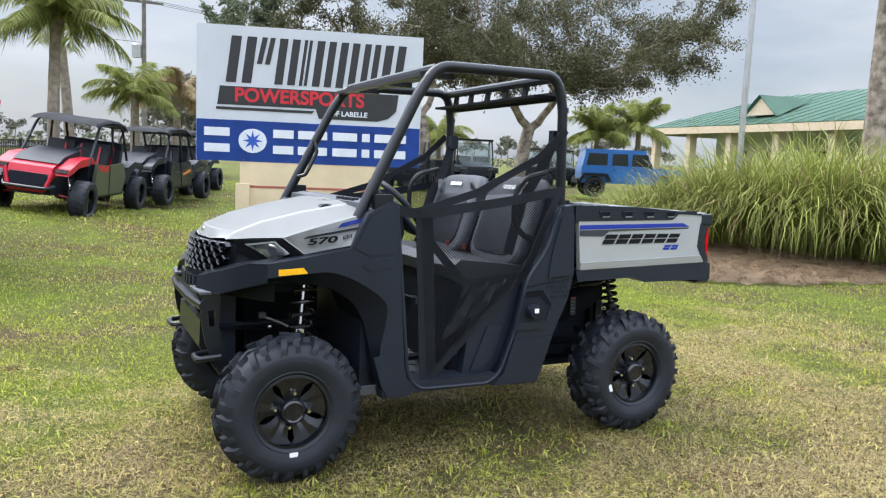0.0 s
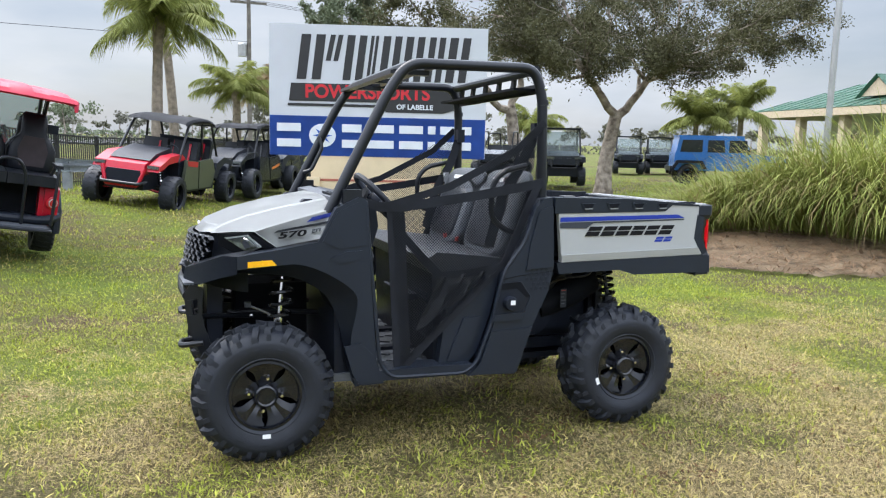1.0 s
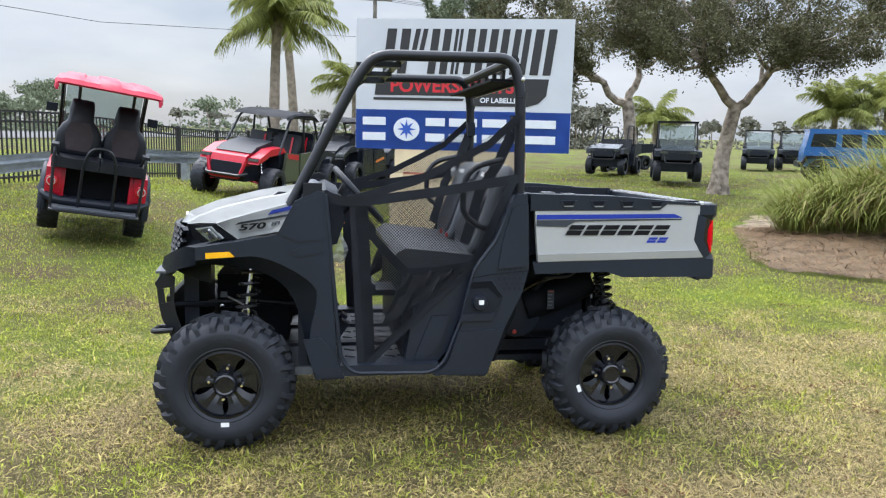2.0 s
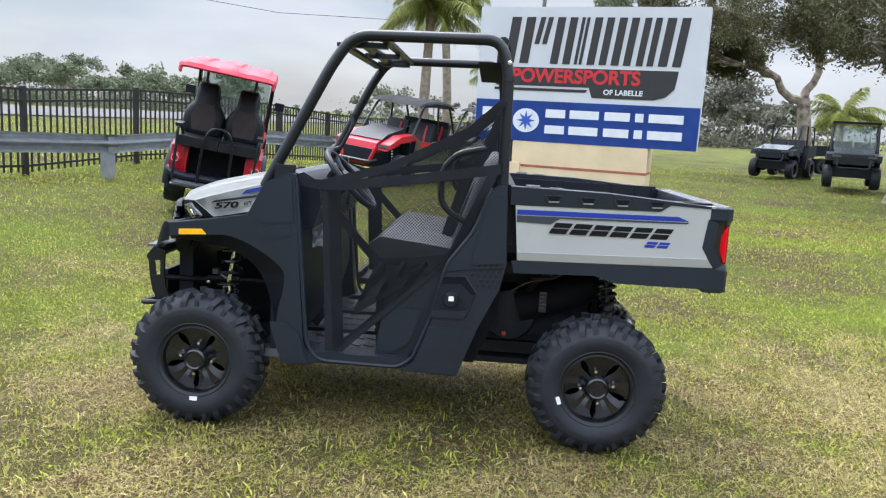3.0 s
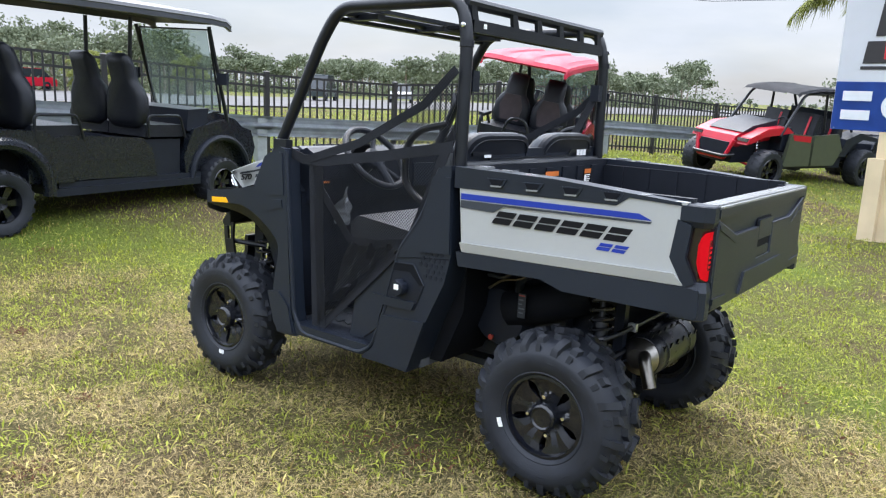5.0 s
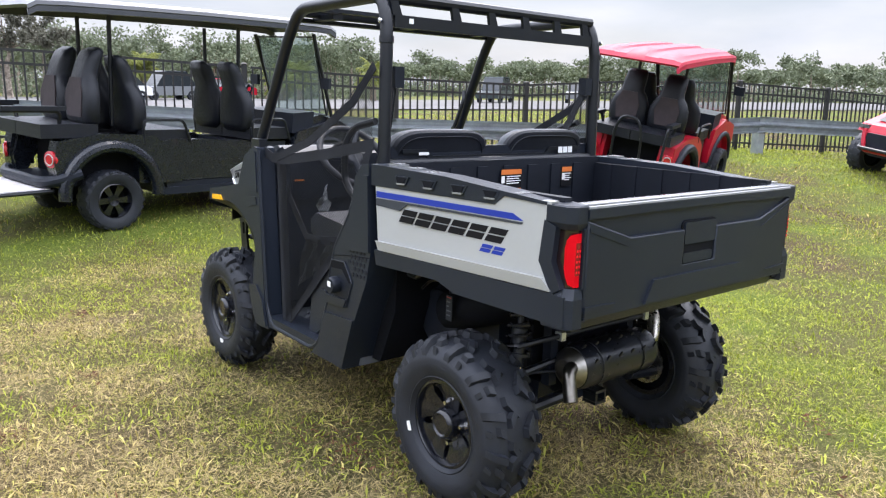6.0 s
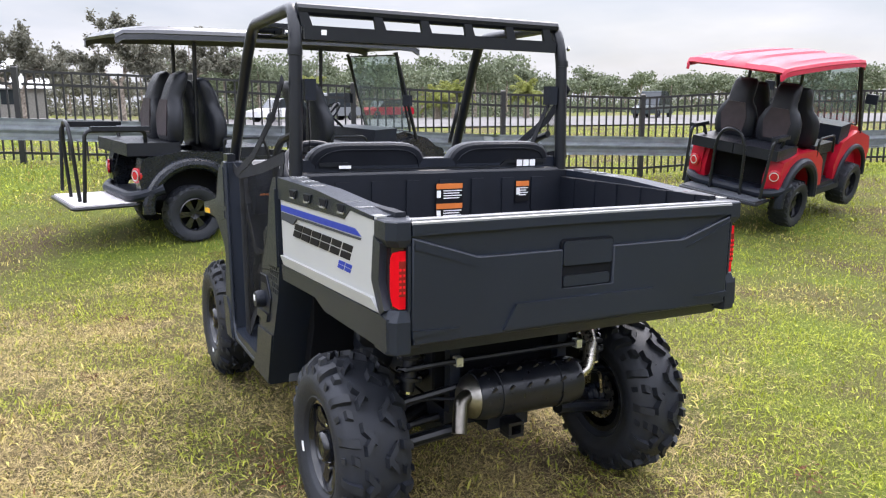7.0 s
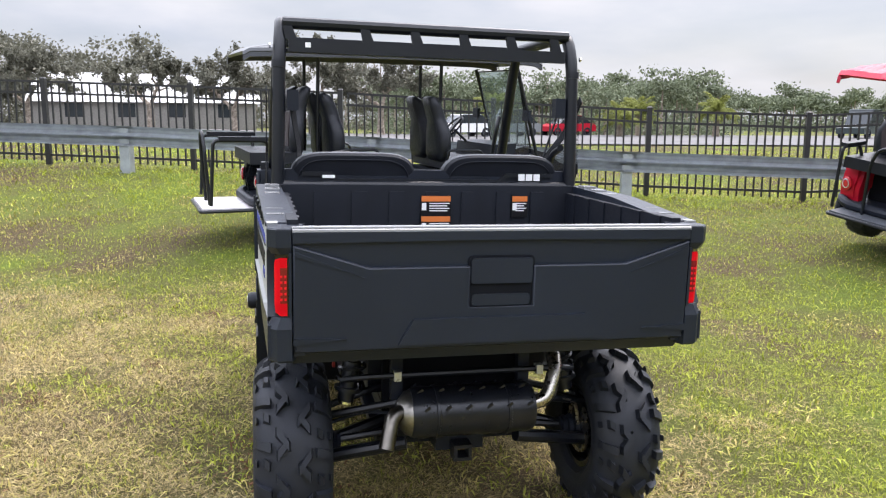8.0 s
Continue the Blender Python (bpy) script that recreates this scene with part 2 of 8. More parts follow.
def lathe(profile, seg=32, axis="y", centre=(0, 0, 0), closed=False):
    bm = bmesh.new()
    add_lathe(bm, profile, seg, axis, centre, closed)
    bmesh.ops.remove_doubles(bm, verts=bm.verts, dist=1e-5)
    return bm


def strap_quad(bm, pts, width, thick=0.004, side=(0, 1, 0)):
    """A flat strap along points, lying in the plane across side."""
    s = Vector(side).normalized()
    pts = [Vector(p) for p in pts]
    rows = []
    for i, p in enumerate(pts):
        d = (pts[min(i + 1, len(pts) - 1)] - pts[max(i - 1, 0)]).normalized()
        w = d.cross(s).normalized() * width / 2
        rows.append([bm.verts.new(p + w + s * thick / 2), bm.verts.new(p - w + s * thick / 2), bm.verts.new(p - w - s * thick / 2), bm.verts.new(p + w - s * thick / 2)])
    for a, c in zip(rows, rows[1:]):
        for k in range(4):
            bm.faces.new((a[k], a[(k + 1) % 4], c[(k + 1) % 4], c[k]))
    bm.faces.new(rows[0][::-1])
    bm.faces.new(rows[-1])


def smooth01(a, b, x):
    t = min(1.0, max(0.0, (x - a) / (b - a)))
    return t * t * (3 - 2 * t)


# ---- ground ----
def fence_x(y):
    return -7.0 + 0.297 * (y - 7.2)


def ground_z(x, y):
    """Height of the lawn: level by the vehicle, rising towards the road."""
    d = (x - fence_x(y)) * 0.96
    bank = min(0.85, 0.42 + 0.031 * max(0.0, 6 - y))
    z = bank * (1 - smooth01(0.0, 6.5, d))
    if y > 10:
        z *= 1 - smooth01(10, 20, y) * smooth01(-5.0, -1.0, d)
    z -= 0.024 * (min(max(y, -0.7), 9.5) + 0.7) * (1 - smooth01(10, 22, y)) * (1 - smooth01(12, 30, abs(x))) * (1 - 0.85 * smooth01(7.5, 11, y) * (1 - smooth01(-1.5, 1.5, x)))
    # humps of the bank by the two carts
    z += 0.04 * math.exp(-((x + 4.15) ** 2 / 0.9 + (y - 6.6) ** 2 / 3.0)) + 0.05 * math.exp(-((x + 5.3) ** 2 / 2.2 + (y - 0.8) ** 2 / 5.0))
    z += 0.32 * math.exp(-((x - 9.0) ** 2 / 9 + (y - 6.0) ** 2 / 7))
    if abs(x) < 14 and abs(y) < 14:
        z += 0.012 * noise.noise((x * 0.9, y * 0.9, 0)) - 0.004
    return z


def ground_material():
    m = bpy.data.materials.new("lawn")
    m.use_nodes = True
    n, l = m.node_tree.nodes, m.node_tree.links
    b = n["Principled BSDF"]
    b.inputs["Roughness"].default_value = 0.95
    b.inputs["Specular IOR Level"].default_value = 0.1
    tc = n.new("ShaderNodeTexCoord")

    def tex(scale, detail, rough=0.6):
        t = n.new("ShaderNodeTexNoise")
        t.inputs["Scale"].default_value, t.inputs["Detail"].default_value, t.inputs["Roughness"].default_value = scale, detail, rough
        l.new(tc.outputs["Object"], t.inputs["Vector"])
        return t

    def ramp(src, stops):
        r = n.new("ShaderNodeValToRGB")
        while len(r.color_ramp.elements) < len(stops):
            r.color_ramp.elements.new(0.5)
        for e, (p, c) in zip(r.color_ramp.elements, stops):
            e.position, e.color = p, (*c, 1)
        l.new(src, r.inputs["Fac"])
        return r
    patch = ramp(tex(0.55, 5).outputs["Fac"], [(0.38, (0, 0, 0)), (0.62, (1, 1, 1))])
    straw = ramp(tex(110, 8, 0.8).outputs["Fac"], [(0.34, (0.016, 0.012, 0.008)), (0.5, (0.085, 0.062, 0.036)), (0.66, (0.27, 0.21, 0.13))])
    off = n.new("ShaderNodeVectorMath")
    off.operation, off.inputs[1].default_value = "SUBTRACT", (0.8, -1.35, 0)
    flatten = n.new("ShaderNodeVectorMath")
    flatten.operation, flatten.inputs[1].default_value = "MULTIPLY", (0.256, 0.455, 0)
    far = n.new("ShaderNodeVectorMath")
    far.operation = "LENGTH"
    l.new(tc.outputs["Object"], off.inputs[0])
    l.new(off.outputs["Vector"], flatten.inputs[0])
    l.new(flatten.outputs["Vector"], far.inputs[0])
    worn = n.new("ShaderNodeMapRange")
    worn.inputs["To Min"].default_value = 0.25
    worn.inputs["From Min"].default_value, worn.inputs["From Max"].default_value = 0.45, 1.25
    l.new(far.outputs["Value"], worn.inputs["Value"])
    both = n.new("ShaderNodeMath")
    both.operation = "MULTIPLY"
    l.new(patch.outputs["Color"], both.inputs[0])
    l.new(worn.outputs["Result"], both.inputs[1])
    green = ramp(tex(60, 6, 0.75).outputs["Fac"], [(0.3, (0.026, 0.040, 0.008)), (0.52, (0.125, 0.165, 0.028)), (0.72, (0.23, 0.27, 0.06))])
    mix = n.new("ShaderNodeMix")
    mix.data_type = "RGBA"
    l.new(both.outputs["Value"], mix.inputs[0])
    l.new(straw.outputs["Color"], mix.inputs[6])
    l.new(green.outputs["Color"], mix.inputs[7])
    l.new(mix.outputs[2], b.inputs["Base Color"])
    bp = n.new("ShaderNodeBump")
    bp.inputs["Strength"].default_value, bp.inputs["Distance"].default_value = 1.0, 0.03
    l.new(tex(120, 6).outputs["Fac"], bp.inputs["Height"])
    l.new(bp.outputs["Normal"], b.inputs["Normal"])
    return m


M["lawn"] = ground_material()


def build_ground():
    bm = bmesh.new()
    def axis_steps():
        near = [i * 0.5 for i in range(-40, 41)]
        far = [24, 30, 40, 60, 90, 150, 300, 700, 2000]
        return [-f for f in far[::-1]] + near + far
    xs = ys = axis_steps()
    grid = [[bm.verts.new((x, y, ground_z(x, y))) for y in ys] for x in xs]
    for i in range(len(xs) - 1):
        for j in range(len(ys) - 1):
            bm.faces.new((grid[i][j], grid[i + 1][j], grid[i + 1][j + 1], grid[i][j + 1]))
    g = part("ground", bm, M["lawn"])
    return tagged(g, "mown lawn, green with patches of dry straw", "ground", kind="structure")


build_ground()

# ---- the utility vehicle: its front points to -x, its left side to -y ----
def mirror(points):
    return [(x, -y, z) for x, y, z in points]


def build_tyre(width, radius, rim_r):
    """Tyre with low shoulder and centre lugs on a round carcass, its axis along y, centred."""
    bm = bmesh.new()
    w = width / 2
    r = radius - 0.019
    prof = [(rim_r - 0.004, -w * 0.70), (rim_r + 0.010, -w * 0.80), (rim_r + 0.014, -w * 0.86), (rim_r + 0.018, -w * 0.88), (rim_r + 0.022, -w * 0.86), (rim_r + 0.05, -w * 0.975), (rim_r + 0.085, -w), (r - 0.047, -w * 0.955), (r - 0.020, -w * 0.82), (r - 0.005, -w * 0.55),
            (r, 0), (r - 0.005, w * 0.55), (r - 0.020, w * 0.82), (r - 0.047, w * 0.955), (rim_r + 0.085, w), (rim_r + 0.05, w * 0.975), (rim_r + 0.022, w * 0.86), (rim_r + 0.018, w * 0.88), (rim_r + 0.014, w * 0.86), (rim_r + 0.010, w * 0.80), (rim_r - 0.004, w * 0.70)]
    add_lathe(bm, prof, 64, closed=True)

    def crown(y):
        return float(np.interp(abs(y) / w, [0, 0.55, 0.82, 0.955, 1.0], [r, r - 0.005, r - 0.020, r - 0.047, r - 0.075]))

    def lug(t, ys, length, skew, high):
        """A block over the stations ys (shares of the half width), leaning by skew along the turn."""
        rows = []
        for i, f in enumerate(ys):
            k = i / (len(ys) - 1)
            y = f * w
            end = 0.006 if i == 0 else (-0.006 if i == len(ys) - 1 else 0.0)
            row = []
            for up in (-0.004, high):
                for e in (-1, 1):
                    a = t + (skew * k + e * length / 2 * (1.0 if up < 0 else 0.84)) / radius
                    yy = y + (end * (1 if ys[-1] > ys[0] else -1) if up > 0 else 0.0)
                    rr = crown(y) + up
                    row.append(bm.verts.new((rr * math.cos(a), yy, rr * math.sin(a))))
            rows.append(row)
        for (a0, a1, c0, c1), (b0, b1, d0, d1) in zip(rows, rows[1:]):
            for q in ((c0, c1, d1, d0), (a0, c0, d0, b0), (a1, b1, d1, c1)):
                bm.faces.new(q)
        for a0, a1, c0, c1 in (rows[0], rows[-1]):
            bm.faces.new((a0, a1, c1, c0))
    count = 13
    j = 2 * math.pi / count
    for i in range(count):
        for s in (-1, 1):
            t = (i + (0.5 if s > 0 else 0.0)) * j
            lug(t, (s * 0.998, s * 0.955, s * 0.88, s * 0.74, s * 0.52), 0.034, 0.026 * s, 0.0235)
            lug(t + 0.50 * j, (s * 0.992, s * 0.93, s * 0.86), 0.026, 0.003 * s, 0.0155)
            lug(t + 0.52 * j, (s * 0.76, s * 0.56), 0.034, 0.012 * s, 0.0200)
            lug(t + 0.16 * j, (s * 0.46, s * 0.08), 0.035, -0.050, 0.0225)
            lug(t + 0.66 * j, (s * 0.44, s * 0.12), 0.037, 0.038, 0.0225)
    return bm


def build_rim(width, rim_r):
    """The barrel of a cast rim, open to the outside, its outer face towards -y."""
    bm = bmesh.new()
    w = width / 2 * 0.72
    prof = [(rim_r + 0.004, -w), (rim_r + 0.006, -w - 0.006), (rim_r - 0.005, -w - 0.008), (rim_r - 0.010, -w + 0.004), (rim_r - 0.018, -w + 0.05), (rim_r - 0.022, w), (rim_r, w), (rim_r + 0.002, -w + 0.02)]
    add_lathe(bm, prof, 48, closed=True)
    return bm


def build_spoke(rim_r, face):
    """One spoke along +x: a broad paddle of two facets with a valley between them, notched at its flanks and widest at the rim."""
    bm = bmesh.new()
    e = rim_r - 0.006

    def at(r, a, d):
        return bm.verts.new((r * math.cos(radians(a)), face + d, r * math.sin(radians(a))))
    valley = [at(0.046, 0, 0.022), at(0.070, 0, 0.021), at(0.090, 0, 0.013), at(0.110, 0, 0.0075), at(e, 0, 0.001)]
    for s in (-1, 1):
        twist = 0.004 if s > 0 else 0.0
        flank = [at(0.046, s * 34, 0.024), at(0.068, s * 33, 0.020), at(0.096, s * 29, 0.013 + twist), at(0.122, s * 29.5, 0.006 + twist), at(e, s * 35.4, 0.000)]
        ridge = [at(0.046, s * 17, 0.018), at(0.070, s * 15, 0.014), at(0.094, s * 13, 0.008), at(0.120, s * 15, 0.002), at(e, s * 17, -0.003)]
        low = [at(r, s * a, 0.046) for r, a in ((0.046, 34), (0.068, 33), (0.096, 29), (0.122, 29.5), (e, 35.4))]
        for k in range(4):
            bm.faces.new((valley[k], valley[k + 1], ridge[k + 1], ridge[k]))
            bm.faces.new((ridge[k], ridge[k + 1], flank[k + 1], flank[k]))
            bm.faces.new((flank[k], flank[k + 1], low[k + 1], low[k]))
    bmesh.ops.recalc_face_normals(bm, faces=bm.faces[:])
    return bm


def build_wheel(parent, x, side, width, seed):
    """A wheel as a part: rim > tyre, hub cap, nuts, label. side -1: left."""
    radius, rim_r, z = 0.318, 0.155, 0.316
    face = -width / 2 * 0.72 + 0.012
    yc = side * (0.715 - width / 2)
    rim = part("wheel", build_rim(width, rim_r), M["rim"], parent, "gloss black cast rim with forked spokes")
    rim.matrix_local = pose(x, yc, z, 0, 0, 0 if side < 0 else 180) @ pose(0, 0, 0, 0, seed * 37.0, 0)
    part("tyre", build_tyre(width, radius, rim_r), M["rubber"], rim, "knobbly off-road rubber tyre")
    part("backing", lathe([(0.0005, face + 0.095), (rim_r - 0.021, face + 0.10), (rim_r - 0.021, face + 0.11)], 32), M["well"], rim)
    part("brake_drum", lathe([(0.0005, face + 0.062), (0.055, face + 0.062), (0.060, face + 0.07), (0.060, face + 0.10)], 20), M["well"], rim)
    spoke = finish(build_spoke(rim_r, face), "spoke", M["rim"], True, 12)
    for i in range(5):
        sp = new("spoke", spoke)
        sp.parent = rim
        sp.matrix_local = pose(0, 0, 0, 0, 72 * i + 18, 0)
    part("hub_cap", lathe([(0.058, face + 0.03), (0.057, face - 0.010), (0.051, face - 0.024), (0.043, face - 0.029), (0.037, face - 0.023), (0.0005, face - 0.022)], 14), M["rim"], rim)
    for i in range(4):
        a = math.pi / 2 * i + 0.5
        part("lug_nut", lathe([(0.0095, face + 0.03), (0.0095, face + 0.004), (0.0070, face - 0.002), (0.0005, face - 0.002)], 8, centre=(0.074 * math.cos(a), 0, 0.074 * math.sin(a))), M["chrome"], rim)
    tag = part("balance_weight", boxes((-0.011, 0.011, -0.002, 0.0, -0.004, 0.004)), M["white"], rim)
    tag.matrix_local = pose(0, 0, 0, 0, -seed * 37.0 - 20, 0) @ pose(0, face + 0.008, rim_r - 0.020)
    lab = part("label", boxes((-0.018, 0.018, -0.0025, 0.0, -0.010, 0.010)), M["white"], rim)
    lab.matrix_local = pose(0, 0, 0, 0, -seed * 37.0 + (14 if x > 0 else 0) * 5, 0) @ pose(0, -width / 2 * 0.90, -(rim_r + 0.028))
    return rim


def build_shock(parent, foot, top, coils=6, r=0.032, mt="chrome"):
    a, b = Vector(foot), Vector(top)
    d = b - a
    n = d.normalized()
    s = n.orthogonal().normalized()
    u = n.cross(s)
    bm = bmesh.new()
    add_tube(bm, [a, a + d * 0.45], 0.029, 12)
    add_tube(bm, [a + d * 0.4, b], 0.012, 8)
    add_tube(bm, [a + d * 0.12, a + d * 0.16], r + 0.006, 14)
    add_tube(bm, [a + d * 0.90, a + d * 0.94], r + 0.004, 14)
    body = part("shock_absorber", bm, M[mt], parent, "shock absorber with a bright foot")
    bm = bmesh.new()
    pts = []
    for i in range(coils * 12 + 1):
        t = i / (coils * 12)
        an = 2 * math.pi * coils * t
        pts.append(a + d * (0.16 + 0.74 * t) + (s * math.cos(an) + u * math.sin(an)) * r)
    add_tube(bm, pts, 0.0082, 6)
    part("coil_spring", bm, M["spring"], body, "black coil spring")
    part("shock_foot", tube([a - n * 0.01, a + n * 0.050], 0.025, 10), M["chrome"], body)


def block_word(bm, x0, x1, z0, z1, y, widths, slant=0.0, thick=0.003, gap=0.16):
    """A row of plain slanted bars that stands for a word mark."""
    total = sum(widths)
    u = x0
    for wd in widths:
        a, c = u, u + (x1 - x0) * wd / total
        g = (c - a) * gap
        add_prism(bm, [(a, z0), (c - g, z0), (c - g + slant, z1), (a + slant, z1)], y - thick, y)
        u = c


def glyph_text(name, body, size, m, material, parent, thick=0.001, shear=0.0, widen=1.0, bold=0.028):
    """Lettering in the built-in font, turned into a mesh."""
    cu = bpy.data.curves.new(name, "FONT")
    cu.body, cu.size, cu.extrude, cu.shear = body, size, thick, shear
    cu.offset = size * bold
    tmp = bpy.data.objects.new(name, cu)
    scene.collection.objects.link(tmp)
    dg = bpy.context.evaluated_depsgraph_get()
    me = bpy.data.meshes.new_from_object(tmp.evaluated_get(dg))
    bpy.data.objects.remove(tmp)
    me.materials.clear()
    me.materials.append(material)
    ob = new(name, me)
    ob.parent = parent
    ob.matrix_local = m @ Matrix.Diagonal((widen, 1, 1, 1))
    return ob


def build_vehicle():
    v = thing("utility_vehicle", "silver and charcoal two-seat utility vehicle with cargo bed on the lawn", "utility vehicle", pose(0, -0.015, -0.012, -1.2, 0, 0))
    # --- hood: rows from nose to cowl, columns from the middle to the side
    hood_rows = [
        [(-1.205, 0, 1.010), (-1.185, 0.18, 1.012), (-1.140, 0.29, 1.020), (-1.055, 0.46, 1.034), (-0.965, 0.617, 1.050), (-0.868, 0.622, 0.978)],
        [(-1.168, 0, 1.055), (-1.148, 0.19, 1.055), (-1.095, 0.30, 1.053), (-1.000, 0.47, 1.060), (-0.900, 0.625, 1.072), (-0.835, 0.632, 0.985)],
        [(-1.040, 0, 1.108), (-1.022, 0.20, 1.107), (-0.985, 0.32, 1.099), (-0.900, 0.48, 1.092), (-0.800, 0.634, 1.102), (-0.785, 0.650, 0.997)],
        [(-0.840, 0, 1.158), (-0.830, 0.22, 1.156), (-0.805, 0.35, 1.147), (-0.760, 0.50, 1.132), (-0.700, 0.640, 1.130), (-0.730, 0.668, 1.009)],
        [(-0.600, 0, 1.197), (-0.600, 0.25, 1.195), (-0.598, 0.38, 1.187), (-0.600, 0.52, 1.172), (-0.608, 0.645, 1.156), (-0.682, 0.682, 1.020)],
    ]
    # the raised middle ends in a small step along each side
    hood_rows = [row[:3] + [(row[2][0] + 0.003, row[2][1] + 0.008, row[2][2] - 0.005)] + row[3:] for row in hood_rows]
    bm = bmesh.new()
    grid = [[bm.verts.new((x, -y, z)) for x, y, z in row[::-1]] + [bm.verts.new(p) for p in row[1:]] for row in hood_rows]
    for a, c in zip(grid, grid[1:]):
        for k in range(len(a) - 1):
            bm.faces.new((a[k], a[k + 1], c[k + 1], c[k]))
    bmesh.ops.solidify(bm, geom=bm.faces[:], thickness=0.012)
    hood = part("hood", bm, M["paint"], v, "silver painted hood with creased sides")
    mod = hood.modifiers.new("soften", "BEVEL")
    mod.width, mod.segments, mod.limit_method, mod.angle_limit = 0.004, 2, "ANGLE", radians(18)
    part("emblem", lathe([(0.0005, 0.012), (0.020, 0.010), (0.024, 0.0)], 12, "x", (-1.188, 0, 1.03)), M["chrome"], hood)
    for y in (-0.33, 0.33):
        part("hood_latch", prism([(-0.73, 1.158), (-0.69, 1.160), (-0.66, 1.178), (-0.70, 1.180)], y - 0.028, y + 0.028, b=0.005), M["plastic_dark"], hood)
    shell = BVHTree.FromPolygons([q.co.copy() for q in hood.data.vertices], [tuple(q.vertices) for q in hood.data.polygons])
    for s in (-1, 1):
        # side graphics
        def on_side(x, z):
            f, g = (x + 0.965) / 0.357, (x + 0.868) / 0.186
            yt, zt, yb, zb = 0.617 + 0.028 * f, 1.050 + 0.106 * f, 0.622 + 0.060 * g, 0.978 + 0.042 * g
            return Vector((x, s * (yt + (zt - z) / (zt - zb) * (yb - yt)), z))
        def on_skin(x, z):
            hit = shell.ray_cast(Vector((x, s * 2.0, z)), Vector((0, -s, 0)))[0]
            return hit if hit is not None else on_side(x, z)
        for ol, mt in (([(-0.735, 1.092), (-0.634, 1.117), (-0.626, 1.136), (-0.712, 1.114)], "blue"), ([(-0.880, 1.044), (-0.645, 1.088), (-0.640, 1.099), (-0.860, 1.057)], "grey")):
            bm = bmesh.new()
            low, high = [], []
            for k in range(9):
                f = k / 8
                for row, p, q in ((low, ol[0], ol[1]), (high, ol[3], ol[2])):
                    row.append(bm.verts.new(on_skin(p[0] + (q[0] - p[0]) * f, p[1] + (q[1] - p[1]) * f) + Vector((0, s * 0.0055, 0))))
            for k in range(8):
                bm.faces.new((low[k], low[k + 1], high[k + 1], high[k]))
            bmesh.ops.solidify(bm, geom=bm.faces[:], thickness=0.002)
            part("stripe", bm, M[mt], hood)
        near = s < 0
        for nm, word, size, x, z, mt, wide in (("model_number", "570", 0.037, -0.862 if near else -0.735, 1.019 if near else 1.034, "black", 2.25), ("engine_mark", "EFI", 0.020, -0.742 if near else -0.662, 1.046 if near else 1.056, "grey", 1.7)):
            base = (on_side(x, z) + Vector((0, s * 0.012, 0))) if word == "570" else (on_skin(x + (0.025 if near else -0.025), z) + Vector((0, s * 0.008, 0)))
            out = (on_side(x + 0.1, z) - on_side(x, z)).cross(on_side(x, z + 0.05) - on_side(x, z)).normalized() * (1 if near else -1)
            along = Vector((1, 0, 0.13) if near else (-1, 0, -0.13))
            along = (along - out * along.dot(out)).normalized()
            up = out.cross(along)
            m = Matrix((along, up, out)).transposed().to_4x4()
            m.translation = base
            glyph_text(nm, word, size, m, M[mt], hood, shear=0.2, widen=wide, bold=0.030)
    # --- cowl, between hood and windscreen frame
    part("cowl", prism([(-0.60, 1.13), (-0.60, 1.197), (-0.535, 1.208), (-0.50, 1.19), (-0.50, 1.10)], -0.56, 0.56, b=0.006), M["vinyl"], v, "grey plastic cowl")
    bm = boxes(*[(-0.585 + 0.02 * i, -0.575 + 0.02 * i, -0.42 + 0.05 * j, -0.385 + 0.05 * j, 1.199, 1.212) for i in range(2) for j in range(5)])
    part("cowl_vent", bm, M["plastic_dark"], v)
    # --- nose: grille, fascia, lamps
    def nose_ring(z, grow):
        back = 0.075 * smooth01(0.875, 0.94, z)
        return [(-1.215 - grow, 0.0, z), (-1.185 - grow, 0.20, z), (-1.105 - grow * 0.8 + back * 0.3, 0.40 - back * 0.3, z), (-1.02 - grow * 0.4 + back, 0.56 - back * 0.4, z), (-0.86 if z > 0.9 else -0.99, 0.60 - back * 0.2, z)]
    bm = bmesh.new()
    rings = []
    for z, gr in ((0.775, 0.035), (0.83, 0.045), (0.875, 0.03), (0.94, -0.02), (1.006, -0.030)):
        half = nose_ring(z, gr)
        rings.append([bm.verts.new(p) for p in mirror(half[::-1])] + [bm.verts.new(p) for p in half[1:]])
    for a, c in zip(rings, rings[1:]):
        for k in range(len(a) - 1):
            bm.faces.new((a[k], a[k + 1], c[k + 1], c[k]))
    bmesh.ops.solidify(bm, geom=bm.faces[:], thickness=0.02)
    nose = part("front_fascia", bm, M["plastic"], v, "dark charcoal moulded nose")
    bm = bmesh.new()
    cols = []
    for i in range(9):
        y = -0.36 + i * 0.09
        cols.append([bm.verts.new((-1.222 + 0.68 * y * y - 0.010, y, 0.868)), bm.verts.new((-1.222 + 0.68 * y * y + 0.012, y, 1.004))])
    for a, c in zip(cols, cols[1:]):
        bm.faces.new((a[0], a[1], c[1], c[0]))
    bmesh.ops.solidify(bm, geom=bm.faces[:], thickness=0.012)
    part("grille_back", bm, M["well"], nose)
    cell = finish(lathe([(0.0315, 0.012), (0.0315, -0.006), (0.027, -0.013), (0.0225, -0.006), (0.0225, 0.012)], 6, "x", closed=True), "grille_cell", M["rim"], True, 20)
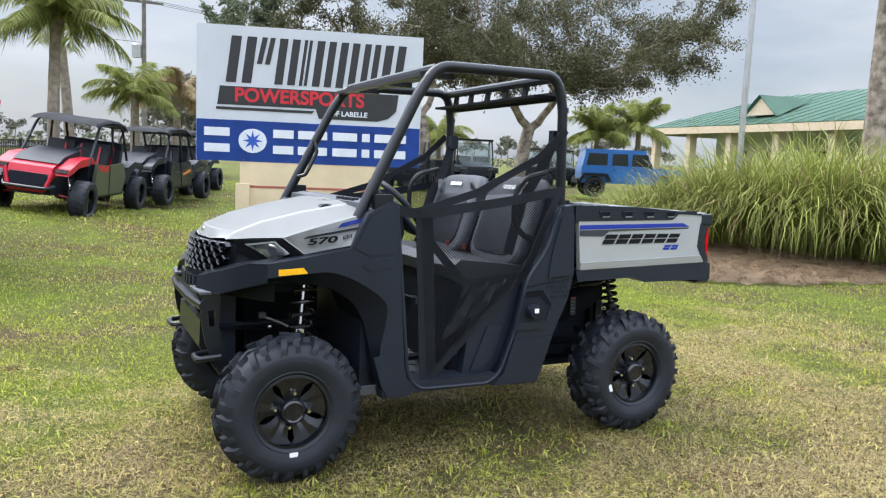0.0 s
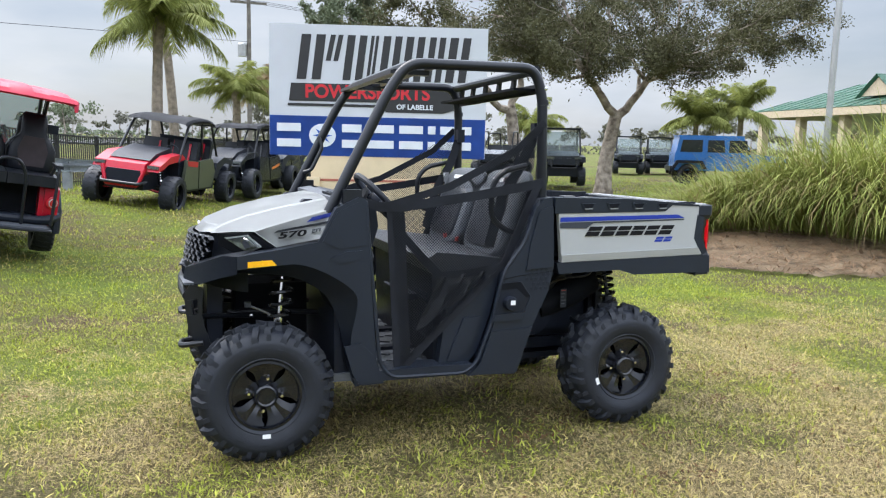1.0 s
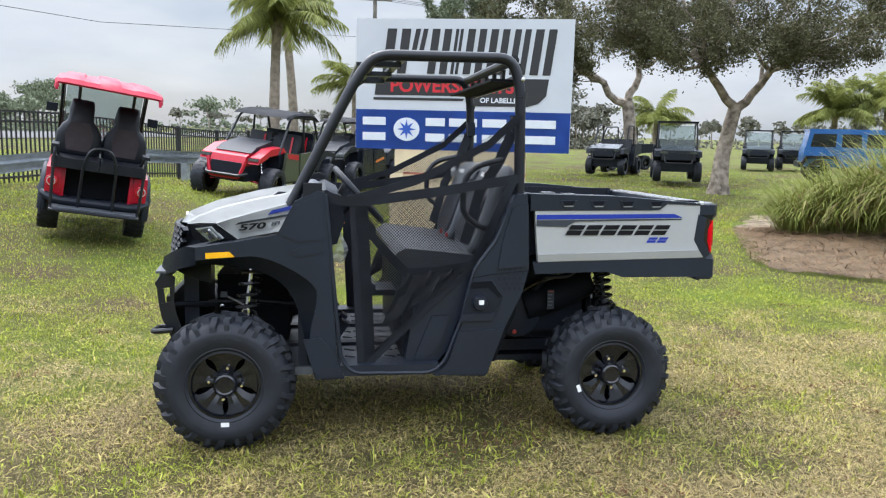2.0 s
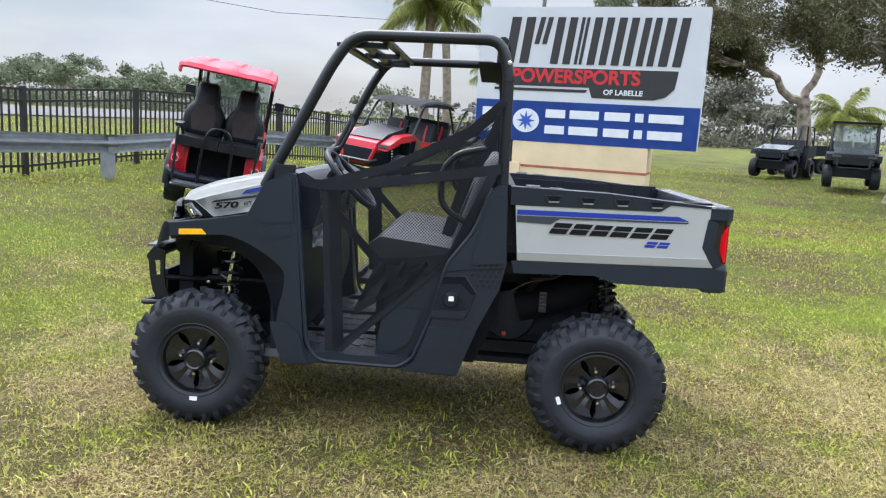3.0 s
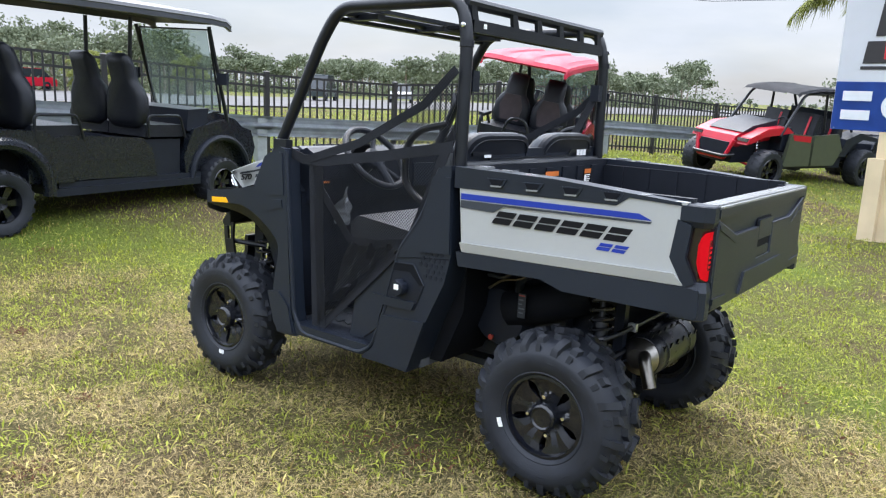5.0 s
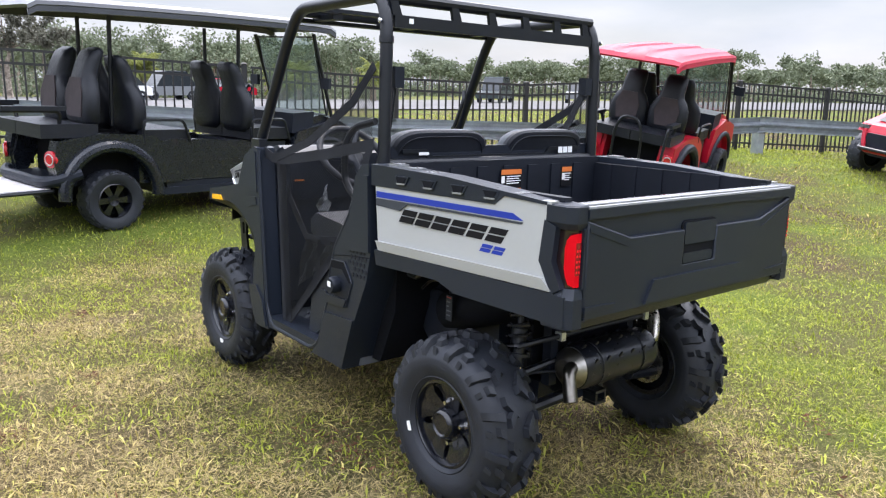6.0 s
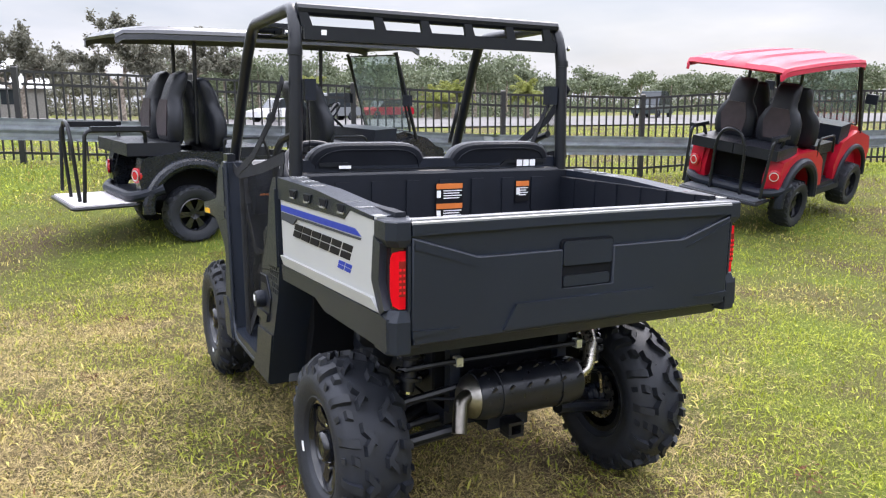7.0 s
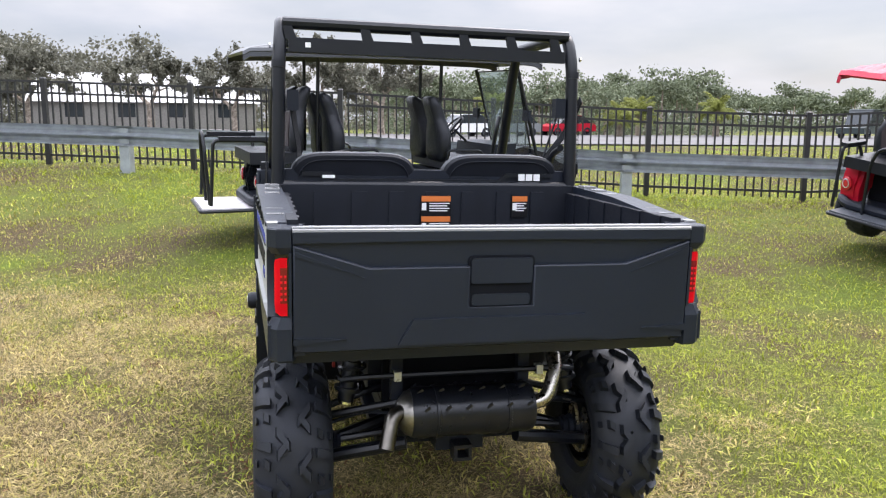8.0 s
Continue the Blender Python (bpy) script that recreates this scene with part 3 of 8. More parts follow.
    for row in range(5):
        z = 0.990 - row * 0.0275
        for col in range(12):
            y = (col - 5.5 + (row % 2) * 0.5) * 0.0615
            if abs(y) > 0.365 - row * 0.008:
                continue
            x = -1.222 + 0.68 * y * y - 0.004 - 0.0055 * row
            c = new("grille_cell", cell)
            c.parent = nose
            c.matrix_local = pose(x, y, z, 0, 0, math.degrees(math.atan(1.36 * y)) * -1) @ Matrix.Diagonal((1, 1.12, 0.60, 1))
    for i in range(7):
        y = (i - 3) * 0.055
        part("raised_mark", boxes((-1.270 + 0.5 * y * y, -1.255 + 0.5 * y * y, y - 0.02, y + 0.02, 0.795, 0.838), b=0.002), M["plastic_dark"], nose)
    for s in (-1, 1):
        off = Vector((-0.012, s * 0.008, 0))

        def plate(ol, lift, thick):
            bm = bmesh.new()
            front = [bm.verts.new(Vector((x, s * y, z)) + off * lift) for x, y, z in ol]
            back = [bm.verts.new(q.co - off.normalized() * thick) for q in front]
            bm.faces.new(front)
            bm.faces.new(back[::-1])
            for k in range(len(ol)):
                bm.faces.new((front[k], front[k - 1], back[k - 1], back[k]))
            return bm
        hl = part("headlight", plate([(-1.105, 0.385, 1.020), (-0.972, 0.600, 1.042), (-0.872, 0.618, 0.976), (-0.945, 0.560, 0.932), (-1.020, 0.470, 0.930), (-1.100, 0.375, 0.965)], 0.4, 0.03), M["well"], v, "angular headlight behind clear lens")
        part("lens_rim", plate([(-1.062, 0.428, 1.008), (-0.972, 0.578, 1.033), (-0.918, 0.596, 0.980), (-0.962, 0.532, 0.944)], 1.7, 0.012), M["aluminium_trim"], hl, "bright inner outline of the lamp")
        part("lens", plate([(-1.047, 0.441, 1.002), (-0.974, 0.570, 1.026), (-0.928, 0.587, 0.981), (-0.964, 0.536, 0.951)], 2.3, 0.010), M["lamp_glass"], hl, "clear headlight lens")
        part("reflector", plate([(-0.985, 0.545, 1.008), (-0.958, 0.572, 1.004), (-0.940, 0.574, 0.980), (-0.966, 0.545, 0.968)], 2.8, 0.008), M["chrome"], hl)
    # --- front fenders
    fend = [(-1.045, 0.950), (-0.868, 0.976), (-0.690, 1.008), (-0.612, 1.158), (-0.508, 1.207), (-0.478, 1.200), (-0.462, 0.967), (-0.420, 0.440), (-0.385, 0.335), (-0.490, 0.330)]
    # edge of the wheel arch (x, z) and, beside it, the crease where the flare meets the flat side
    arch = [(-0.500, 0.330, -0.492, 0.335), (-0.545, 0.384, -0.532, 0.390), (-0.574, 0.543, -0.550, 0.550), (-0.602, 0.674, -0.512, 0.690), (-0.660, 0.775, -0.515, 0.785), (-0.774, 0.842, -0.745, 0.916), (-0.917, 0.866, -0.905, 0.903), (-1.045, 0.872, -1.045, 0.892)]
    for _ in range(2):
        cornered = [arch[0]]
        for a, c in zip(arch, arch[1:]):
            cornered += [tuple(p * 0.75 + q * 0.25 for p, q in zip(a, c)), tuple(p * 0.25 + q * 0.75 for p, q in zip(a, c))]
        arch = cornered + [arch[-1]]
    fend += [(ox, oz) for x, z, ox, oz in arch[2:]]
    for s in (-1, 1):
        f = part("front_fender", prism(fend, s * 0.700, s * 0.610, b=0.010), M["plastic"], v, "charcoal plastic fender, angular")
        # crease panels standing proud
        part("fender_panel", prism([(-0.672, 1.010), (-0.606, 1.140), (-0.512, 1.186), (-0.490, 1.180), (-0.478, 0.990), (-0.600, 0.974)], s * 0.7045, s * 0.697, b=0.003), M["plastic"], f)
        part("fender_crease", prism([(-0.640, 0.934), (-0.560, 0.962), (-0.492, 0.966), (-0.486, 0.930), (-0.590, 0.905)], s * 0.7045, s * 0.697, b=0.003), M["plastic"], f)
        bm = bmesh.new()
        rows = [(bm.verts.new((ox, s * 0.6985, oz)), bm.verts.new((x, s * 0.650, z))) for x, z, ox, oz in arch]
        for a, c in zip(rows, rows[1:]):
            bm.faces.new((a[0], a[1], c[1], c[0]))
        bmesh.ops.solidify(bm, geom=bm.faces[:], thickness=0.012)
        part("arch_flare", bm, M["plastic"], f)
        part("fender_step", prism([(-0.575, 0.524), (-0.500, 0.534), (-0.435, 0.470), (-0.400, 0.345), (-0.505, 0.340), (-0.535, 0.390)], s * 0.708, s * 0.697, b=0.004), M["plastic"], f)
        part("side_reflector", prism([(-1.000, 0.926), (-0.897, 0.932), (-0.876, 0.908), (-1.000, 0.900)], s * 0.7055, s * 0.700), M["amber"], f, "amber side reflector")
        # wrap to the nose
        bm = bmesh.new()
        top = [(-1.045, s * 0.700, 0.950), (-1.10, s * 0.62, 0.945), (-1.18, s * 0.47, 0.900), (-1.255, s * 0.28, 0.852)]
        low = [(-1.045, s * 0.700, 0.872), (-1.11, s * 0.64, 0.850), (-1.20, s * 0.49, 0.800), (-1.27, s * 0.29, 0.778)]
        inn = [(-0.95, s * 0.600, 0.975), (-1.02, s * 0.560, 0.955), (-1.10, s * 0.42, 0.925), (-1.20, s * 0.27, 0.880)]
        rows = [[bm.verts.new(p) for p in q] for q in (inn, top, low)]
        for a, c in zip(rows, rows[1:]):
            for k in range(3):
                bm.faces.new((a[k], a[k + 1], c[k + 1], c[k]))
        bmesh.ops.solidify(bm, geom=bm.faces[:], thickness=0.018)
        part("fender_nose", bm, M["plastic"], f)
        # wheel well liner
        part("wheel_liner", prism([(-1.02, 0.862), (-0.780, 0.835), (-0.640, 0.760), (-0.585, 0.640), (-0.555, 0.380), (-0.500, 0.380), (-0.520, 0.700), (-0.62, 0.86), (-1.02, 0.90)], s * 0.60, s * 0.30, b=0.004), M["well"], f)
    # --- bumper guard
    for s in (-1, 1):
        bm = bmesh.new()
        for ol in ([(-1.300, 0.800), (-1.270, 0.838), (-1.215, 0.820), (-1.218, 0.770), (-1.298, 0.762)], [(-1.298, 0.762), (-1.270, 0.764), (-1.262, 0.695), (-1.292, 0.690)], [(-1.240, 0.767), (-1.218, 0.770), (-1.222, 0.700), (-1.240, 0.698)],
                   [(-1.292, 0.690), (-1.222, 0.700), (-1.212, 0.640), (-1.280, 0.620)], [(-1.280, 0.620), (-1.212, 0.640), (-1.160, 0.480), (-1.110, 0.380), (-1.140, 0.365), (-1.215, 0.470)]):
            add_prism(bm, ol, s * 0.43, s * 0.417)
        bp = part("bumper", bm, M["cage"], v, "black steel brush guard plate with cut-outs")
        bp.matrix_local = pose(0.035, 0, -0.045)
        part("bumper_arm", tube([(-1.25, s * 0.40, 0.68), (-1.08, s * 0.30, 0.66), (-0.98, s * 0.24, 0.64)], 0.014, 8, 0.05), M["cage"], bp)
        part("top_wing", prism([(-1.302, s * 0.43), (-1.215, s * 0.43), (-1.225, s * 0.22), (-1.318, s * 0.22)], 0.836, 0.846, "z", b=0.003), M["vinyl"], bp, "worn grey top plate")
        part("bolt", lathe([(0.010, 0.0), (0.010, -0.006 * 1.0), (0.0005, -0.008)], 8, centre=(-1.00, s * 0.417, 0.674)), M["chrome"], bp)
        part("tow_hook", tube([(-1.22, s * 0.33, 0.565), (-1.315, s * 0.34, 0.555), (-1.32, s * 0.46, 0.560), (-1.22, s * 0.47, 0.570)], 0.013, 8, 0.03), M["cage"], bp)
    bp = part("bumper_bar", tube([(-1.285, -0.43, 0.785), (-1.305, -0.2, 0.785), (-1.305, 0.2, 0.785), (-1.285, 0.43, 0.785)], 0.022, 10, 0.05), M["cage"], v, "black steel brush guard bar")
    bp.matrix_local = pose(0.035, 0, -0.045)
    part("top_plate", prism([(-0.43, 0.80), (-0.30, 0.828), (0.30, 0.828), (0.43, 0.80), (0.43, 0.785), (-0.43, 0.785)], -1.30, -1.29, "x"), M["cage"], bp)
    part("skid_plate", prism([(-1.280, 0.70), (-1.285, 0.58), (-1.14, 0.36), (-0.95, 0.30), (-0.95, 0.32), (-1.12, 0.39), (-1.255, 0.59), (-1.255, 0.70)], -0.30, 0.30, b=0.004), M["cage"], bp)
    # --- rocker, floor, firewall
    for s in (-1, 1):
        part("rocker_panel", prism([(-0.52, 0.328), (-0.44, 0.345), (0.02, 0.345), (0.06, 0.36), (0.06, 0.395), (-0.42, 0.395), (-0.45, 0.37), (-0.53, 0.365)], s * 0.695, s * 0.56, b=0.006), M["plastic"], v)
        part("door_sill", tube([(-0.475, s * 0.690, 1.19), (-0.455, s * 0.692, 0.96), (-0.405, s * 0.692, 0.43), (-0.35, s * 0.692, 0.358), (0.02, s * 0.692, 0.352), (0.085, s * 0.692, 0.40), (0.160, s * 0.692, 0.60), (0.215, s * 0.692, 0.84), (0.325, s * 0.692, 0.99), (0.40, s * 0.685, 1.19)], 0.010, 8, 0.05), M["plastic"], v, "rounded door-opening lip")
    part("floor_pan", boxes((-0.66, 0.30, -0.62, 0.62, 0.335, 0.372), b=0.006), M["floor_grey"], v)
    bm = bmesh.new()
    add_prism(bm, [(0, 0), (0.05, -0.025), (0.055, 0.02), (0.012, 0.06)], 0.372, 0.379, "z")
    rib = finish(bm, "floor_rib", M["vinyl"], False)
    for i in range(6):
        for j in range(10):
            q = new("floor_rib", rib)
            q.parent, q.matrix_local = v, pose(-0.44 + i * 0.065, -0.585 + j * 0.13, 0)
    part("firewall", prism([(-0.60, 0.35), (-0.52, 0.36), (-0.45, 0.62), (-0.47, 1.0), (-0.60, 1.12)], -0.60, 0.60, b=0.008), M["plastic_dark"], v)
    for y in (-0.40, -0.22):
        p = part("pedal", boxes((-0.02, 0.02, -0.035, 0.035, -0.05, 0.05), b=0.005), M["plastic_dark"], v)
        p.matrix_local = pose(-0.40, y, 0.50, 0, 35, 0)
    # --- dash and steering
    dash = part("dashboard", prism([(-0.55, 0.93), (-0.55, 1.175), (-0.47, 1.205), (-0.40, 1.17), (-0.385, 1.06), (-0.42, 0.95)], -0.57, 0.57, b=0.012), M["plastic_dark"], v, "black moulded dashboard")
    part("gauge", lathe([(0.065, 0.0), (0.065, -0.015), (0.055, -0.018), (0.0005, -0.012)], 20, "x"), M["black"], dash).matrix_local = pose(-0.41, -0.28, 1.18, 0, -30, 180)
    part("glovebox", boxes((-0.392, -0.378, 0.12, 0.50, 1.0, 1.12), b=0.006), M["plastic"], dash)
    part("trim_line", boxes((-0.40, -0.385, -0.55, -0.50, 1.045, 1.054)), M["orange"], dash)
    # steering wheel
    sw = part("steering_wheel", tube([(0, 0, 0), (0.17, 0, 0)], 0.018, 8), M["plastic_dark"], v, "black steering wheel on a tilted column")
    sw.matrix_local = pose(-0.305, -0.275, 1.165, 0, 48, 0)
    bm = bmesh.new()
    add_tube(bm, [(0.172 * math.cos(2 * math.pi * i / 36), 0.172 * math.sin(2 * math.pi * i / 36), 0) for i in range(37)], 0.016, 10, caps=False)
    part("wheel_rim", bm, M["vinyl_black"], sw)
    for a in (150, 270, 30):
        part("spoke", tube([(0, 0, -0.02), (0.165 * math.cos(radians(a)), 0.165 * math.sin(radians(a)), 0)], 0.013, 8), M["plastic_dark"], sw)
    part("hub", lathe([(0.055, -0.03), (0.058, 0.0), (0.045, 0.012), (0.0005, 0.014)], 16, "z"), M["plastic_dark"], sw)
    part("steering_column", tube([(-0.325, -0.275, 1.150), (-0.40, -0.275, 1.08), (-0.56, -0.275, 0.92)], 0.030, 10), M["plastic_dark"], v)
    # --- seats
    part("seat_bench", prism([(-0.145, 0.845), (-0.150, 0.900), (-0.10, 0.935), (0.10, 0.915), (0.26, 0.895), (0.26, 0.83), (-0.10, 0.82)], -0.60, 0.60, b=0.022), M["seat_vinyl"], v, "black vinyl bench seat")
    part("seat_box", prism([(-0.10, 0.372), (-0.115, 0.825), (0.28, 0.825), (0.30, 0.372)], -0.575, 0.575, b=0.012), M["plastic_dark"], v, "black under-seat box")
    bm = bmesh.new()
    for i in range(9):
        for j in range(7):
            add_box(bm, -0.121, -0.112, -0.50 + j * 0.03, -0.478 + j * 0.03, 0.46 + i * 0.03, 0.478 + i * 0.03)
    part("seat_vent", bm, M["plastic"], v)
    part("cup_tray", boxes((-0.24, -0.12, -0.36, -0.12, 0.66, 0.69), (-0.24, -0.22, -0.36, -0.12, 0.69, 0.72), b=0.006), M["plastic"], v)
    for y0, y1, in ((-0.585, -0.035), (0.035, 0.585)):
        c = (y0 + y1) / 2

        def cushion(mid, wide, zc, high, layers, power=5.5):
            """A padded panel with a rounded outline, leaning back. layers: (depth, share of the outline)."""
            bm = bmesh.new()
            rings = []
            for d, k in layers:
                ring = []
                for i in range(36):
                    a = 2 * math.pi * (i + 0.5) / 36
                    ca, sa = math.cos(a), math.sin(a)
                    y = mid + wide * k * math.copysign(abs(ca) ** (2 / power), ca) * (1.0 - 0.05 * max(0.0, sa) ** 2)
                    z = zc + (high - wide * (1 - k)) * math.copysign(abs(sa) ** (2 / power), sa)
                    ring.append(bm.verts.new((d + 0.215 + (z - 0.90) * 0.34, y, z)))
                rings.append(ring)
            for a, q in zip(rings, rings[1:]):
                for i in range(36):
                    bm.faces.new((a[i], a[(i + 1) % 36], q[(i + 1) % 36], q[i]))
            bm.faces.new(rings[0][::-1])
            bm.faces.new(rings[-1])
            return bm
        sb = part("seat_back", cushion(c, 0.262, 1.106, 0.226, ((0.0, 0.82), (0.006, 0.93), (0.022, 0.985), (0.045, 1.0), (0.060, 0.99))), M["vinyl"], v, "grey vinyl backrest with rounded shoulders")
        part("back_shell", cushion(c, 0.262, 1.106, 0.226, ((0.060, 0.99), (0.078, 0.985), (0.090, 0.95), (0.095, 0.88))), M["vinyl_black"], sb, "black rear shell of the backrest")
        part("back_cushion", cushion(c, 0.205, 1.075, 0.150, ((-0.014, 0.86), (-0.010, 0.95), (0.004, 1.0), (0.02, 1.0))), M["vinyl_black"], sb)
        bm = bmesh.new()
        loop = [(0.097 + 0.215 + (z - 0.90) * 0.34, y, z) for y, z in [(c + 0.228 * math.copysign(abs(math.cos(a)) ** 0.38, math.cos(a)) * (1.0 - 0.05 * max(0.0, math.sin(a)) ** 2), 1.106 + 0.196 * math.copysign(abs(math.sin(a)) ** 0.38, math.sin(a))) for a in [2 * math.pi * i / 36 for i in range(37)]]]
        add_tube(bm, loop, 0.0028, 5, caps=False)
        part("piping", bm, M["vinyl_black"], sb)
        bm = bmesh.new()
        block_word(bm, c - 0.07, c + 0.07, 0.0, 0.022, 0.0, [1.0, 1.1, 0.8, 1.1, 1.0, 0.4, 0.9], 0.0)
        wm = part("word_mark", bm, M["white"], sb)
        wm.matrix_local = pose(0.335, c, 1.268, 0, 18, 0) @ pose(0, 0, 0, 0, 0, -90) @ pose(-c, 0, 0)
        # shoulder bolster bars
        s = -1 if c < 0 else 1
        part("hip_bar", tube([(0.36, s * 0.60, 1.36), (0.23, s * 0.615, 1.33), (0.17, s * 0.62, 1.26), (0.17, s * 0.62, 1.10), (0.25, s * 0.615, 1.04), (0.33, s * 0.60, 1.02)], 0.015, 8, 0.06), M["cage"], v, "black curved shoulder guard")
        # belt
        bm = bmesh.new()
        strap_quad(bm, [(0.42, s * 0.555, 1.50), (0.36, s * 0.53, 1.35), (0.27, s * 0.52, 1.20), (0.20, s * 0.53, 0.95)], 0.05, 0.004, (0.4, 1, 0))
        belt = part("seat_belt", bm, M["strap"], v, "black seat belt hanging from its reel")
        part("belt_reel", boxes((0.410, 0.455, s * 0.555 - 0.022, s * 0.555 + 0.022, 1.49, 1.57), b=0.012), M["plastic_dark"], belt)
        part("belt_tongue", boxes((0.30, 0.335, s * 0.50 - 0.02, s * 0.50 + 0.02, 1.24, 1.30), b=0.004), M["chrome"], belt)
        part("buckle", boxes((0.175, 0.190, s * 0.10 - 0.008, s * 0.10 + 0.008, 0.93, 0.955), b=0.003), M["red_plastic"], belt, "red buckle button")
    part("seat_bridge", prism([(-0.13, 1.10), (-0.13, 1.292), (-0.085, 1.262), (-0.04, 1.246), (0.0, 1.241), (0.04, 1.246), (0.085, 1.262), (0.13, 1.292), (0.13, 1.10)], 0.335, 0.392, "x", b=0.012), M["vinyl_black"], v, "black saddle between the backrests")
    part("seat_rail", boxes((0.395, 0.425, -0.60, 0.60, 1.15, 1.262), b=0.006), M["plastic_dark"], v, "black panel behind the seats")
    part("rail_rib", prism([(-0.52, 1.252), (-0.40, 1.252), (-0.37, 1.225), (0.30, 1.225), (0.33, 1.252), (0.54, 1.252), (0.54, 1.236), (0.34, 1.236), (0.31, 1.208), (-0.38, 1.208), (-0.41, 1.236), (-0.52, 1.236)], 0.425, 0.436, "x", b=0.002), M["cage"], v)
    for i in range(3):
        part("label", boxes((0.437, 0.4385, 0.385 + i * 0.034, 0.413 + i * 0.034, 1.222, 1.250)), M["white"], v)
    part("label", boxes((0.437, 0.4385, -0.44, -0.39, 1.228, 1.240)), M["white"], v)
    # --- tank panels beside the seats
    tank = [(0.462, 1.205), (0.420, 1.200), (0.372, 1.150), (0.330, 0.985), (0.225, 0.840), (0.170, 0.600), (0.095, 0.395), (0.030, 0.340), (0.285, 0.330), (0.375, 0.570), (0.455, 0.740), (0.482, 0.860)]
    for s in (-1, 1):
        tp = part("side_panel", prism(tank, s * 0.700, s * 0.560, b=0.010), M["plastic"], v, "charcoal plastic side panel with moulded edges")
        part("lower_panel", prism([(-0.10, 0.37), (0.04, 0.37), (0.10, 0.44), (0.165, 0.62), (0.215, 0.84), (0.16, 0.84), (0.02, 0.76), (-0.06, 0.66)], s * 0.640, s * 0.57, b=0.008), M["plastic"], tp)
        part("lower_crease", prism([(-0.055, 0.407), (-0.013, 0.403), (0.067, 0.464), (0.112, 0.618), (0.028, 0.615)], s * 0.650, s * 0.636, b=0.005), M["plastic"], tp)
        bm = bmesh.new()
        for i in range(5):
            for j in range(5):
                x, z = 0.335 + i * 0.026 + (j % 2) * 0.013, 0.755 + j * 0.024
                if x < 0.36 and z < 0.80:
                    continue
                add_prism(bm, [(x + 0.009 * math.cos(k * math.pi / 3), z + 0.010 * math.sin(k * math.pi / 3)) for k in range(6)], s * 0.7025, s * 0.699)
        part("side_vent", bm, M["plastic_dark"], tp)
        part("upper_crease", prism([(0.330, 0.850), (0.348, 0.975), (0.392, 1.140), (0.440, 1.160), (0.466, 1.160), (0.478, 0.862)], s * 0.708, s * 0.697, b=0.007), M["plastic"], tp)
        part("panel_seam", tube([(0.205, s * 0.7005, 0.806), (0.300, s * 0.7005, 0.822), (0.475, s * 0.7005, 0.840)], 0.0022, 6), M["well"], tp)
        part("bottom_crease", prism([(0.150, 0.552), (0.338, 0.560), (0.370, 0.565), (0.290, 0.340), (0.040, 0.340), (0.100, 0.400)], s * 0.708, s * 0.697, b=0.006), M["plastic"], tp)
        if s < 0:
            # Flat plates on the panel: the recess's shade is put into their darker plastics
            rec = part("fuel_recess", prism([(0.203, 0.784), (0.160, 0.616), (0.310, 0.620), (0.354, 0.717), (0.300, 0.790)], -0.7025, -0.699), M["plastic_dark"], tp, "recess round the fuel cap, drawn flat with its shade in dark plates")
            part("recess_shade", prism([(0.203, 0.788), (0.196, 0.755), (0.285, 0.760), (0.336, 0.712), (0.358, 0.717), (0.302, 0.794)], -0.7045, -0.700, b=0.001), M["well"], rec)
            part("recess_ledge", prism([(0.150, 0.600), (0.305, 0.604), (0.325, 0.640), (0.166, 0.636)], -0.712, -0.700, b=0.004), M["plastic"], rec)
            part("recess_edge", tube([(0.158, -0.703, 0.616), (0.203, -0.703, 0.788), (0.302, -0.703, 0.794), (0.358, -0.703, 0.717), (0.312, -0.703, 0.606)], 0.0035, 6), M["plastic"], rec)
            cap = part("fuel_cap", lathe([(0.034, 0.0), (0.036, -0.03), (0.030, -0.045), (0.0005, -0.047)], 14, centre=(0.244, -0.695, 0.690)), M["plastic_dark"], tp, "black ridged fuel cap")
            part("label", boxes((0.235, 0.259, -0.7435, -0.742, 0.686, 0.708)), M["white"], cap)
    # --- roll cage
    r = 0.0255
    for s in (-1, 1):
        part("cage_side", tube([(-0.635, s * 0.625, 1.13), (-0.345, s * 0.600, 1.700), (-0.255, s * 0.590, 1.826), (0.395, s * 0.595, 1.834), (0.436, s * 0.605, 1.70), (0.445, s * 0.620, 0.95)], r, 12, 0.10), M["cage"], v, "black tubular roll-cage hoop")
        part("cage_clamp", tube([(0.437, s * 0.607, 1.680), (0.438, s * 0.608, 1.655)], 0.0285, 12), M["cage"], v)
        part("cage_bolt", lathe([(0.010, 0.0), (0.010, -0.006), (0.0005, -0.008)], 8, centre=(0.437, s * 0.606 + (-0.03 if s < 0 else 0.036), 1.735)), M["chrome"], v)
        part("pillar_foot", boxes((-0.575, -0.49, s * 0.66 - 0.02, s * 0.66 + 0.02, 1.10, 1.24), b=0.008), M["cage"], v)
    part("cage_front_bar", tube([(-0.25, -0.585, 1.815), (-0.25, 0.585, 1.815)], 0.024, 10), M["cage"], v)
    part("cage_rear_bar", tube([(0.405, -0.59, 1.826), (0.405, 0.59, 1.826)], 0.024, 10), M["cage"], v)
    part("cage_lower_bar", tube([(0.440, -0.61, 1.200), (0.440, 0.61, 1.200)], 0.018, 10), M["cage"], v)
    bm = bmesh.new()
    for x0, x1 in ((-0.335, -0.29), (-0.145, -0.105)):
        add_box(bm, x0, x1, -0.58, 0.58, 1.775 + (x0 + 0.335) * 0.18, 1.792 + (x0 + 0.335) * 0.18, 0.003)
